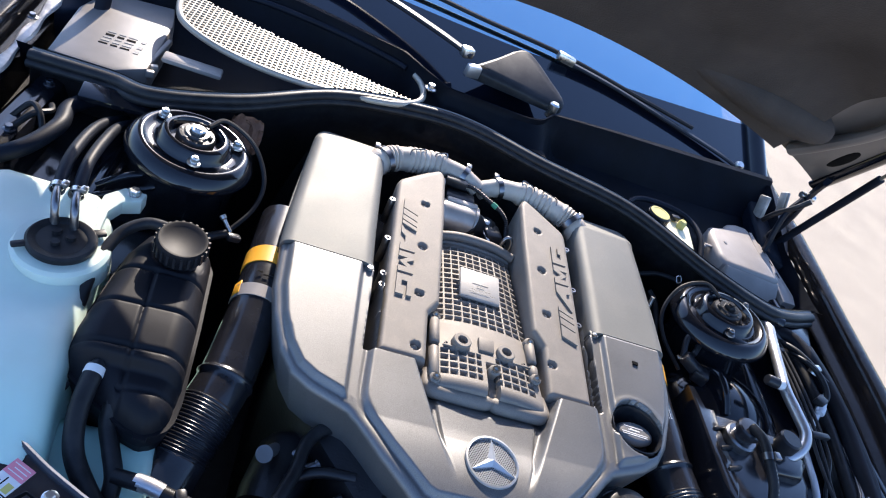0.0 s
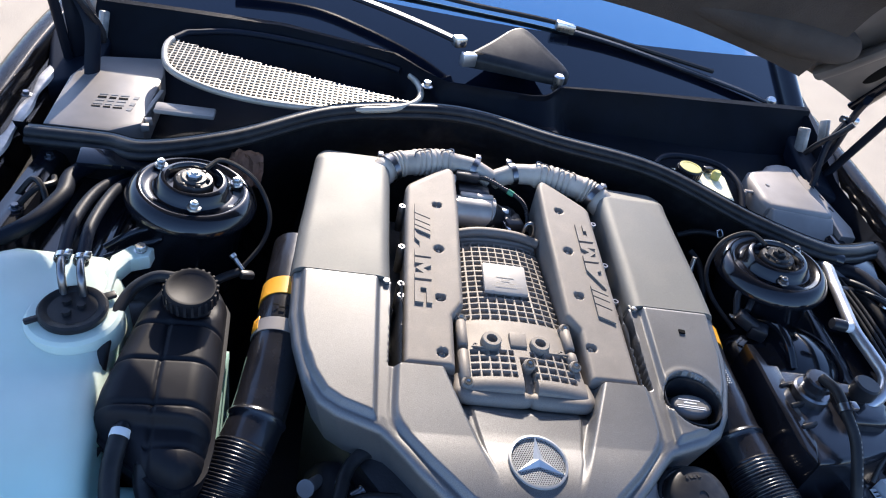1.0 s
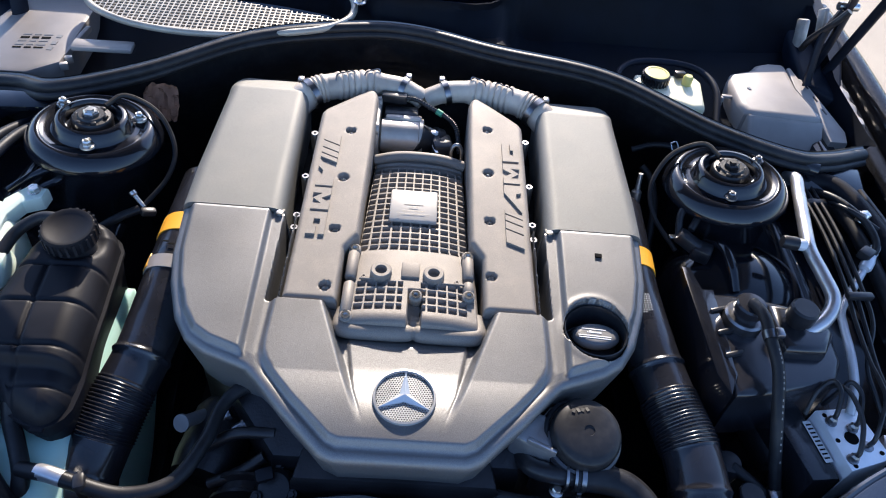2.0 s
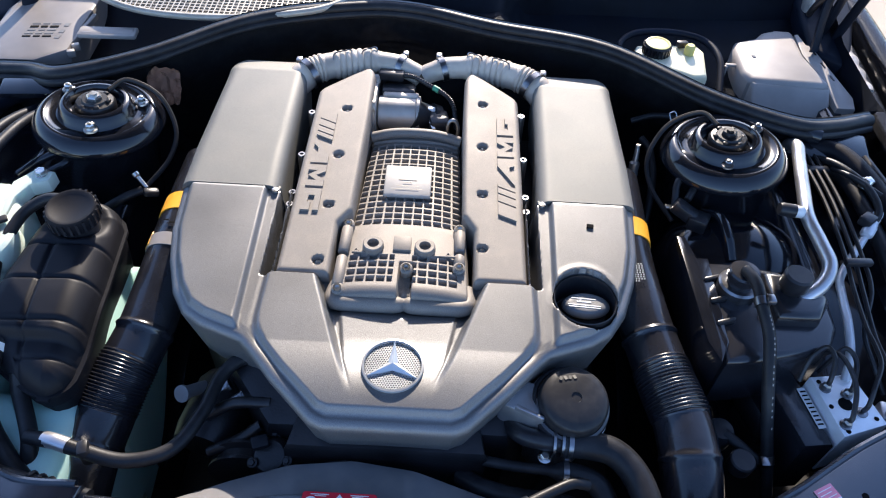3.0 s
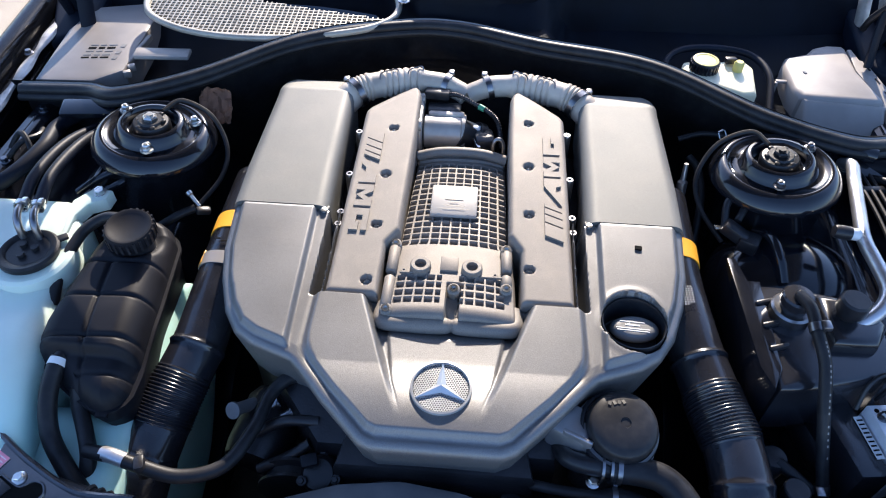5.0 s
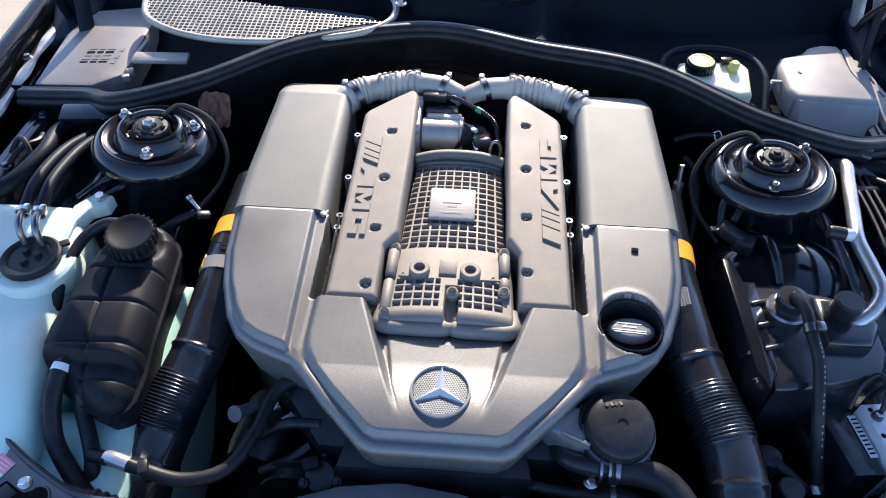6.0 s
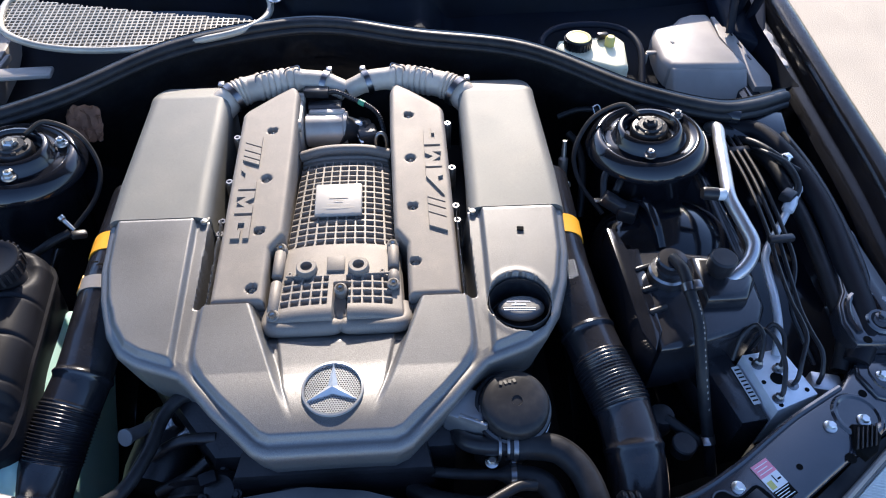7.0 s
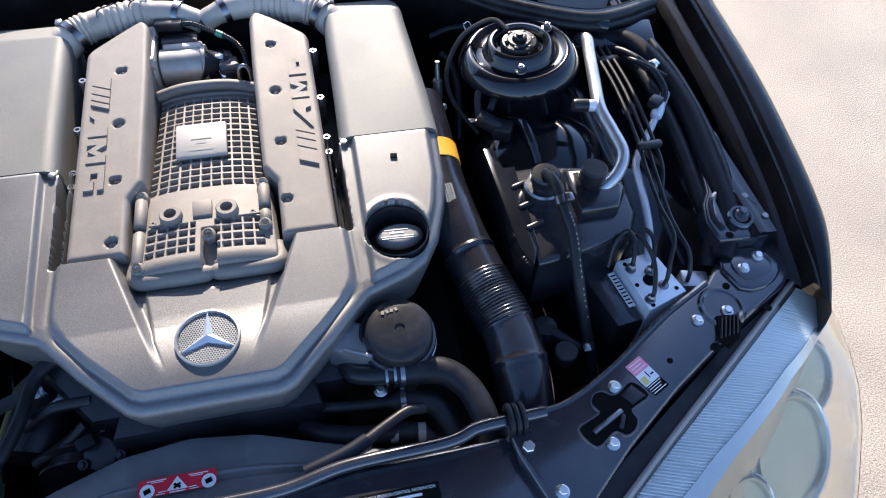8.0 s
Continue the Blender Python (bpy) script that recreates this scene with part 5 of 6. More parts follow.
part("bracket", box((0.388, 1.06, 0.755), (0.03, 0.02, 0.004), (0, 0, -20), 0.001), DARK, ls)
bolt((0.396, 1.055, 0.757), 0.005, ls, material=ALU)
for k, pts in enumerate(([(0.41, 1.15, 0.80), (0.425, 1.13, 0.79), (0.43, 1.09, 0.77), (0.425, 1.05, 0.74), (0.42, 1.02, 0.71)],
                         [(0.40, 1.20, 0.80), (0.44, 1.20, 0.815), (0.48, 1.185, 0.82), (0.50, 1.17, 0.80)])):
    ch = thing("wiring_cable", pts[1], "black wiring cable beside the strut tower", "cable", "tower cables")
    part("cable", tube(pts, 0.0065 - 0.001 * k, 10), RUBBER, ch)
wc2 = thing("wire_clip", (0.46, 1.16, 0.83), "small bent steel wire clip", "clip")
part("wire", tube([(0.452, 1.165, 0.845), (0.462, 1.168, 0.848), (0.466, 1.16, 0.84), (0.456, 1.155, 0.838), (0.452, 1.162, 0.846)], 0.0012, 6), STEEL, wc2)
for k, pts in enumerate(([(-0.79, 1.02, 0.80), (-0.765, 1.05, 0.825), (-0.75, 1.08, 0.82), (-0.76, 1.11, 0.81)], [(-0.80, 1.06, 0.80), (-0.775, 1.07, 0.83), (-0.755, 1.055, 0.825), (-0.74, 1.03, 0.80)])):
    ch = thing("wiring_cable", pts[1], "thin dark cable loop at the wing", "cable", "wing cables")
    part("cable", tube(pts, 0.005, 8), RUBBER, ch)
vb = thing("vent_slot", (-0.60, 0.99, 0.80), "black pressed inner wing pocket with a rounded slot", "car body")
part("pocket", tube([(-0.635, 0.965, 0.795), (-0.60, 0.985, 0.812), (-0.565, 1.0, 0.818), (-0.555, 0.985, 0.812), (-0.59, 0.965, 0.80), (-0.63, 0.945, 0.79)], 0.007, 10), PAINT, vb)

# ---- front of the engine: filter, hoses, block ----
of = thing("oil_filter_housing", (0.238, 0.605, 0.74), "black plastic oil filter housing with a round cap", "engine part")
part("cap", turned([(0.044, -0.05), (0.0455, -0.012), (0.0450, 0.004), (0.0435, 0.0085), (0.0405, 0.0112), (0.032, 0.0138), (0.018, 0.0158), (0.007, 0.0163), (0.0065, 0.0150), (0, 0.0150)], (0.239, 0.607, 0.782), (0.05, -0.20, 1), 48), CAPGREY, of, "matt dark cap with a centre dimple")
part("rim", turned([(0.050, -0.030), (0.0525, -0.026), (0.0530, -0.014), (0.0510, -0.008), (0.0475, -0.006), (0.0462, -0.008)], (0.238, 0.608, 0.780), (0.05, -0.20, 1), 48), GLOSSBLACK, of)
part("spring_ring", turned([(0.0535, -0.0295), (0.0545, -0.028), (0.0545, -0.025), (0.0530, -0.0245)], (0.238, 0.608, 0.780), (0.05, -0.20, 1), 48, None, True), ALU, of)
part("housing", turned([(0.050, -0.16), (0.050, -0.03), (0.0485, -0.022), (0, -0.022)], (0.242, 0.612, 0.765), (0.05, -0.22, 1), 40), ALU, of)
part("mount", box((0.178, 0.615, 0.735), (0.055, 0.05, 0.08), (0, 0, -25), 0.006), ALU, of)
part("rib", box((0.182, 0.590, 0.755), (0.04, 0.006, 0.05), (0, 0, -25), 0.002), ALU, of)

for k in range(4):
    part("cap_print", box((0.221 + 0.006 * k, 0.628 + 0.001 * k, 0.8010), (0.004, 0.006, 0.0025), (-8, 0, -15 + 40 * (k % 2)), 0), CAPGREY, of)
blk2 = thing("engine_block", (0, 0.9, 0.55), "dark dirty metal engine block under the cover", "engine")
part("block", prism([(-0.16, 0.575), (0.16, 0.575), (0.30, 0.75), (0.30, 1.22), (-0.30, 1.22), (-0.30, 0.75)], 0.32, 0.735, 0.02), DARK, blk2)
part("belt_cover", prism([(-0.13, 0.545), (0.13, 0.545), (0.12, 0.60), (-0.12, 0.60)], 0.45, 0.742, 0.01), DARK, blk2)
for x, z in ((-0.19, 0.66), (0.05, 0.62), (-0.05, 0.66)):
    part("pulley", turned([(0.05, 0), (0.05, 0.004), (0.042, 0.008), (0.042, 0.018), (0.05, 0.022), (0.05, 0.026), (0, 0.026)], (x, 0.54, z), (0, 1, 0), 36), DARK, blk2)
alt = thing("alternator", (-0.23, 0.62, 0.7), "dirty aluminium alternator with bolts beside the block", "engine part")
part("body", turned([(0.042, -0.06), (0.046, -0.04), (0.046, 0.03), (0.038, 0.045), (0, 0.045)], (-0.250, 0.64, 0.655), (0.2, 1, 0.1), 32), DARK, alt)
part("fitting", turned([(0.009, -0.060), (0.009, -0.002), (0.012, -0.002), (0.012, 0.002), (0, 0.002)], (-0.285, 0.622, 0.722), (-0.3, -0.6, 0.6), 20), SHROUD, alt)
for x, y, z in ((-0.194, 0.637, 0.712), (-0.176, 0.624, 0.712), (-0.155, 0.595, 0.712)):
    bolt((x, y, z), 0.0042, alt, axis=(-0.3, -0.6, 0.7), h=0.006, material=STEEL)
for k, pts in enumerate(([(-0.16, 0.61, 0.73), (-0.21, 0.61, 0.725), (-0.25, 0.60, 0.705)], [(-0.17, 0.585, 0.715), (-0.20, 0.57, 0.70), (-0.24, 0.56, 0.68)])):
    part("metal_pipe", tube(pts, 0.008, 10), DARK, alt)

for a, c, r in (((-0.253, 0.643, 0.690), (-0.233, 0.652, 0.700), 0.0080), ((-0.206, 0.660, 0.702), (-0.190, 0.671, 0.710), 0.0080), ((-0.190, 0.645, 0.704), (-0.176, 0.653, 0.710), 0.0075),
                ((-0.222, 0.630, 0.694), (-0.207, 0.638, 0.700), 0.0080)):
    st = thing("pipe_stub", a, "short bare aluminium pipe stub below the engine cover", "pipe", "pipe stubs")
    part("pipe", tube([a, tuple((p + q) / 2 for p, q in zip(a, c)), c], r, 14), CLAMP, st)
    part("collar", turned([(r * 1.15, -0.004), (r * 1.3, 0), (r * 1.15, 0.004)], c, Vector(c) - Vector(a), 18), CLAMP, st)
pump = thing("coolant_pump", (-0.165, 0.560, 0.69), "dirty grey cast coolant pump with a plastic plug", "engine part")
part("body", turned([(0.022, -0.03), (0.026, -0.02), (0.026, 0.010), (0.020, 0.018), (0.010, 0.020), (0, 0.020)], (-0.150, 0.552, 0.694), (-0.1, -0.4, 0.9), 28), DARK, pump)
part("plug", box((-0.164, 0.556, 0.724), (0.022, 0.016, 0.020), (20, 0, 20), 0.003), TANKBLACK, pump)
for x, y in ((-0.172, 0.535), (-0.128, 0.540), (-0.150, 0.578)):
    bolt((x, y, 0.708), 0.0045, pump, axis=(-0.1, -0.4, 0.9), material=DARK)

bh = thing("coolant_hose", (0.29, 0.55, 0.74), "thick matt black coolant hose with bright clamps", "hose", "front hoses")
part("hose", tube([(0.225, 0.566, 0.748), (0.262, 0.565, 0.746), (0.295, 0.558, 0.742), (0.320, 0.532, 0.735), (0.333, 0.49, 0.725), (0.335, 0.45, 0.70)], 0.0185, 18), RUBBER, bh)
part("pipe_end", tube([(0.165, 0.60, 0.73), (0.175, 0.578, 0.742), (0.20, 0.568, 0.748), (0.23, 0.566, 0.748)], 0.013, 14), BLACK, bh)
for x in (0.215, 0.226):
    clamp((x, 0.567, 0.748), (1, -0.06, 0), 0.0188, bh, w=0.0035)
clamp((0.236, 0.566, 0.748), (1, -0.06, 0), 0.0190, bh, CLAMP, w=0.006)
bh2 = thing("coolant_hose", (0.22, 0.53, 0.72), "thin black coolant hose with a small clamp", "hose", "front hoses")
part("hose", tube([(0.11, 0.565, 0.70), (0.135, 0.548, 0.72), (0.18, 0.540, 0.725), (0.24, 0.536, 0.722), (0.275, 0.525, 0.715), (0.292, 0.49, 0.70)], lambda u: 0.007 + 0.008 * float(sm(0.5, 0.56, u)), 14), RUBBER, bh2)
clamp((0.232, 0.537, 0.7225), (1, -0.06, 0), 0.0145, bh2, w=0.007)
bolt((0.205, 0.552, 0.732), 0.006, bh2)
bh3 = thing("coolant_hose", (0.2, 0.5, 0.71), "black coolant hose with white print marks", "hose", "front hoses")
part("hose", tube([(0.10, 0.545, 0.68), (0.13, 0.52, 0.70), (0.175, 0.506, 0.708), (0.24, 0.500, 0.705), (0.27, 0.48, 0.69)], 0.013, 14), RUBBER, bh3)
for x in (0.215, 0.250):
    part("white_tag", turned([(0.0134, -0.005), (0.0134, 0.005)], (x, 0.5025 if x < 0.23 else 0.496, 0.7065), (1, -0.15, 0), 18), GREY, bh3, "white print mark")
dl = thing("dipstick_hose", (0.2, 0.49, 0.74), "black ribbed cable sleeve with a pull end", "cable")
part("sleeve", tube([(0.10, 0.455, 0.752), (0.15, 0.468, 0.756), (0.178, 0.480, 0.757)], 0.0095, 12), COWL, dl)
part("rod", tube([(0.178, 0.480, 0.757), (0.21, 0.498, 0.755), (0.235, 0.510, 0.752), (0.255, 0.512, 0.745)], 0.007, 10), RUBBER, dl)

# ---- fan shroud and front panel ----
fs = thing("fan_shroud", (0.0, 0.49, 0.7), "dark plastic radiator fan shroud with an arched top", "fan shroud")
arch = table([(-0.34, 0.452), (-0.26, 0.475), (-0.19, 0.505), (-0.12, 0.530), (-0.04, 0.540), (0.04, 0.530), (0.12, 0.503), (0.20, 0.478), (0.34, 0.455)])
b = bmesh.new()
rowsv = []
for x in np.linspace(-0.34, 0.34, 70):
    y1 = arch(x)
    rowsv.append([b.verts.new((x, y1 * (1 - t) + 0.44 * t, z)) for t, z in ((0.0, 0.50), (0.0, 0.712), (0.02, 0.722), (0.10, 0.726), (0.5, 0.735), (0.56, 0.742), (0.60, 0.742), (0.66, 0.734), (0.9, 0.735), (1.0, 0.735), (1.0, 0.5))])
for a, c in zip(rowsv, rowsv[1:]):
    for i in range(len(a) - 1):
        b.faces.new((a[i], a[i + 1], c[i + 1], c[i]))
part("panel", b, SHROUD, fs)
st = part("warning_sticker", prism([(-0.049 + sx * (0.041 + 0.004 * math.cos(a)), 0.476 + sy * (0.0065 + 0.004 * math.sin(a))) for sx, sy, a0 in ((1, 1, 0), (-1, 1, 1), (-1, -1, 0), (1, -1, 1)) for a in [radians(abs(90 * a0 - 22.5 * k)) for k in range(5)]], 0.7418, 0.7432, 0), RED, fs, "red fan warning sticker with white pictograms")
part("pictogram", prism([(-0.061, 0.4685), (-0.037, 0.4685), (-0.049, 0.4845)], 0.7436, 0.7442, 0), WHITE, st)
for x in (-0.083, -0.013):
    part("pictogram", turned([(0.0085, 0), (0.0085, 0.0005), (0, 0.0005)], (x, 0.472, 0.7436), (0, 0, 1), 24), WHITE, st)
    part("pictogram_sign", box((x, 0.472, 0.7444), (0.008, 0.006, 0.0004), (0, 0, 20), 0), INK, st)
part("pictogram_sign", box((-0.049, 0.473, 0.7446), (0.009, 0.003, 0.0004), (0, 0, 35), 0), INK, st)
part("pictogram_sign", box((-0.049, 0.473, 0.7447), (0.009, 0.003, 0.0004), (0, 0, -35), 0), INK, st)
bars(st, [(-0.049, 0.4665, 0.018, 0.0014, 0), (-0.073, 0.4835, 0.022, 0.0010, 0), (-0.025, 0.4835, 0.022, 0.0010, 0), (-0.068, 0.4665, 0.010, 0.0009, 0), (-0.066, 0.4690, 0.009, 0.0009, 0), (-0.030, 0.4665, 0.010, 0.0009, 0), (-0.032, 0.4690, 0.009, 0.0009, 0), (-0.072, 0.4815, 0.014, 0.0008, 0), (-0.027, 0.4815, 0.014, 0.0008, 0)], WHITE, 0.7436)

fp = thing("front_panel", (0, 0.40, 0.72), "black painted lock panel across the front", "car body", kind="structure")
part("beam", prism([(-0.40, 0.452), (-0.30, 0.450), (0.06, 0.440), (0.16, 0.452), (0.30, 0.455), (0.345, 0.456), (0.375, 0.430), (0.42, 0.33), (0.42, 0.30), (-0.42, 0.30), (-0.42, 0.33)], 0.66, 0.752, 0.010, seg=3), CARRIER, fp)
part("edge_tube", tube([(-0.34, 0.454, 0.758), (-0.10, 0.440, 0.757), (0.06, 0.438, 0.757), (0.15, 0.452, 0.760), (0.27, 0.455, 0.764), (0.31, 0.464, 0.768), (0.345, 0.466, 0.769), (0.40, 0.468, 0.770)], 0.0085, 10, 10), CARRIER, fp)


def corner(s):
    t = thing("lamp_carrier", (s * 0.6, 0.5, 0.72), "black painted lamp carrier panel with zinc bolts", "car body", "lamp carriers", "structure")
    out = [(0.345, 0.470), (0.425, 0.474), (0.500, 0.508), (0.560, 0.545), (0.610, 0.575), (0.690, 0.615), (0.745, 0.670), (0.80, 0.685), (0.832, 0.655), (0.82, 0.605), (0.806, 0.592), (0.698, 0.536),
           (0.581, 0.466), (0.494, 0.406), (0.431, 0.355), (0.40, 0.31), (0.372, 0.36), (0.352, 0.42)]
    if s < 0:
        out = [(-x, y) for x, y in out][::-1]
    part("panel", prism(out, 0.45, 0.770, 0.007, seg=3), CARRIER, t)
    part("gap_floor", prism([(s * a, c) for a, c in ((0.36, 0.30), (0.494, 0.404), (0.698, 0.534), (0.806, 0.59), (0.845, 0.64), (0.88, 0.62), (0.858, 0.598), (0.678, 0.480), (0.489, 0.350), (0.40, 0.284))][::-s], 0.45, 0.722, 0), BLACK, t)
    for x, y, z in ((0.648, 0.556, 0.770), (0.498, 0.483, 0.770), (0.469, 0.412, 0.770), (0.390, 0.369, 0.770), (0.749, 0.622, 0.778), (0.780, 0.638, 0.778), (0.696, 0.562, 0.771)):
        bolt((s * x, y, z), 0.0058, t)
    def flat(pts):
        return [(s * p, q) for p, q in pts][::-s]
    part("pad", prism(flat([(0.718, 0.628), (0.723, 0.645), (0.738, 0.657), (0.754, 0.662), (0.780, 0.660), (0.799, 0.649), (0.809, 0.635), (0.810, 0.622), (0.803, 0.608), (0.791, 0.598),
                            (0.770, 0.588), (0.748, 0.586), (0.730, 0.593), (0.725, 0.607)]), 0.766, 0.776, 0.005, seg=3), CARRIER, t)
    part("pad_step", prism(flat([(0.733, 0.628), (0.738, 0.643), (0.755, 0.652), (0.778, 0.651), (0.793, 0.642), (0.798, 0.628), (0.790, 0.612), (0.770, 0.602), (0.748, 0.600), (0.736, 0.610)]), 0.770, 0.7785, 0.003, seg=2), CARRIER, t)
    # lock slot with a catch in it
    slot = flat([(0.522, 0.486), (0.538, 0.464), (0.515, 0.452), (0.508, 0.447), (0.511, 0.435), (0.503, 0.423), (0.489, 0.418), (0.481, 0.424), (0.473, 0.424), (0.448, 0.411), (0.433, 0.437),
                 (0.456, 0.448), (0.466, 0.454), (0.460, 0.466), (0.467, 0.478), (0.480, 0.480), (0.490, 0.473), (0.499, 0.474)])
    part("slot", prism(slot, 0.768, 0.7712, 0), INK, t)
    b = bmesh.new()
    tube([(x, y, 0.7705) for x, y in slot + slot[:1]], 0.0019, 6, 3, b)
    part("slot_rim", b, CARRIER, t)
    part("latch_plate", prism(flat([(0.520, 0.481), (0.533, 0.464), (0.512, 0.455), (0.501, 0.470)]), 0.7695, 0.7725, 0.001), BLACK, t)
    part("catch", box((s * 0.472, 0.4395, 0.7735), (0.050, 0.007, 0.005), (0, 0, s * 25), 0.002), CLAMP, t)
    part("catch_arm", box((s * 0.490, 0.436, 0.7725), (0.020, 0.006, 0.004), (0, 0, s * 60), 0.0015), BLACK, t)
    # round dish with the beam adjuster
    part("dish", turned([(0.034, -0.004), (0.034, 0.000), (0.031, 0.003), (0.028, 0.003), (0.025, 0.0005), (0, 0.0005)], (s * 0.692, 0.570, 0.7702), (0, 0, 1), 44), CARRIER, t)
    adj = part("adjuster", prism(flat([(0.675, 0.556), (0.703, 0.553), (0.706, 0.537), (0.690, 0.516), (0.674, 0.508), (0.664, 0.524)]), 0.766, 0.7765, 0.002), INK, t)
    for k in range(5):
        part("adjuster_rib", box((s * (0.672 + 0.0065 * k), 0.535 + 0.001 * k, 0.7775), (0.0022, 0.034, 0.005), (0, 0, -s * 28), 0.0008, seg=1), BLACK, adj)
    for x, y, r in ((0.715, 0.602, 0.0055), (0.757, 0.557, 0.006), (0.655, 0.512, 0.007), (0.585, 0.505, 0.004)):
        part("hole", turned([(r, 0), (r, 0.0008), (0, 0.0008)], (s * x, y, 0.7702), (0, 0, 1), 20), INK, t)
    part("rear_lip", tube([(s * x, y, 0.769) for x, y in ((0.352, 0.470), (0.425, 0.473), (0.500, 0.507), (0.560, 0.544), (0.610, 0.574), (0.688, 0.613))], 0.0045, 8), CARRIER, t)
    # caution label lying along the panel
    o, e1, e2 = Vector((s * 0.522, 0.507, 0)), Vector((s * 0.024, 0.012, 0)), Vector((s * 0.023, -0.047, 0))

    def patch(u0, u1, v0, v1, z):
        b = bmesh.new()
        q = [o + e1 * u + e2 * v for u, v in ((u0, v0), (u1, v0), (u1, v1), (u0, v1))]
        lo, hi = [b.verts.new((p.x, p.y, z - 0.0006)) for p in q], [b.verts.new((p.x, p.y, z)) for p in q]
        b.faces.new(hi)
        for i in range(4):
            b.faces.new((lo[i], lo[(i + 1) % 4], hi[(i + 1) % 4], hi[i]))
        return b
    lab = part("caution_label", patch(0, 1, 0, 1, 0.7712), WHITE, t, "white caution label with a faded pink head")
    part("print_block", patch(0, 1, 0, 0.34, 0.7717), PINK, lab)
    for k in range(3):
        part("print_line", patch(0.1, 0.9 - 0.15 * (k % 2), 0.07 + 0.09 * k, 0.088 + 0.09 * k, 0.7720), WHITE, lab)
    part("print_mark", patch(0.08, 0.38, 0.46, 0.66, 0.7717), YELLOW, lab)
    part("print_mark", patch(0.55, 0.60, 0.38, 0.58, 0.7717), INK, lab)
    part("print_mark", patch(0.70, 0.90, 0.50, 0.54, 0.7717), INK, lab)
    part("print_block", patch(0, 1, 0.70, 1, 0.7717), INK, lab)
    for k in range(4):
        part("print_line", patch(0.05, 0.92 - 0.1 * (k % 3), 0.73 + 0.065 * k, 0.748 + 0.065 * k, 0.7720), WHITE, lab)
    return t


corner(1)
corner(-1)
fpl = thing("emission_label", (0.20, 0.405, 0.753), "white emission information label with black print", "label")
part("paper", box((0.205, 0.393, 0.7532), (0.095, 0.044, 0.001), (0, 0, 0), 0), INK, fpl)
lines = ["VEHICLE EMISSION CONTROL INFORMATION"]
for k, text in enumerate(lines):
    cu = bpy.data.curves.new("text", "FONT")
    cu.body, cu.size, cu.align_x = text, 0.0052, "CENTER"
    cu.extrude = 0.0002
    tmp = new("text_tmp", cu)
    bpy.context.view_layer.update()
    me = bpy.data.meshes.new_from_object(tmp.evaluated_get(bpy.context.evaluated_depsgraph_get()))
    bpy.data.objects.remove(tmp)
    w = max(v.co.x for v in me.vertices) - min(v.co.x for v in me.vertices)
    for v in me.vertices:
        v.co = Vector((0.205 + v.co.x * 0.086 / w, 0.4085 + v.co.y, 0.7541 + v.co.z))
    b = bmesh.new()
    b.from_mesh(me)
    bpy.data.meshes.remove(me)
    part("print", b, WHITE, fpl)
bars(fpl, [(0.205, 0.4035, 0.052, 0.003, 0), (0.19, 0.397, 0.05, 0.002, 0), (0.22, 0.391, 0.06, 0.002, 0), (0.205, 0.385, 0.07, 0.002, 0)], WHITE, 0.7541)
hb = thing("hose_bracket", (0.362, 0.465, 0.77), "black ribbed rubber clip on the lock panel", "clip", "panel clips")
for k in range(3):
    part("rib", tube([(0.352 + 0.008 * k, 0.446, 0.760), (0.352 + 0.008 * k, 0.452, 0.784), (0.352 + 0.008 * k, 0.478, 0.784), (0.352 + 0.008 * k, 0.484, 0.762)], 0.0038, 8), RUBBER, hb)
part("plate", box((0.364, 0.430, 0.758), (0.03, 0.04, 0.012), (0, 0, 6), 0.003), PAINT, hb)
bolt((0.366, 0.428, 0.765), 0.008, hb)
hb = thing("hose_bracket", (-0.40, 0.47, 0.76), "black ribbed rubber clip on the lock panel", "clip", "panel clips")
for k in range(4):
    part("rib", turned([(0.013, -0.003), (0.015, 0), (0.013, 0.003)], (-0.415 + 0.012 * k, 0.475 - 0.003 * k, 0.752), (1, -0.2, 0), 18), RUBBER, hb)
part("sleeve", tube([(-0.46, 0.485, 0.75), (-0.40, 0.472, 0.752), (-0.34, 0.46, 0.752)], 0.011, 12), RUBBER, hb)


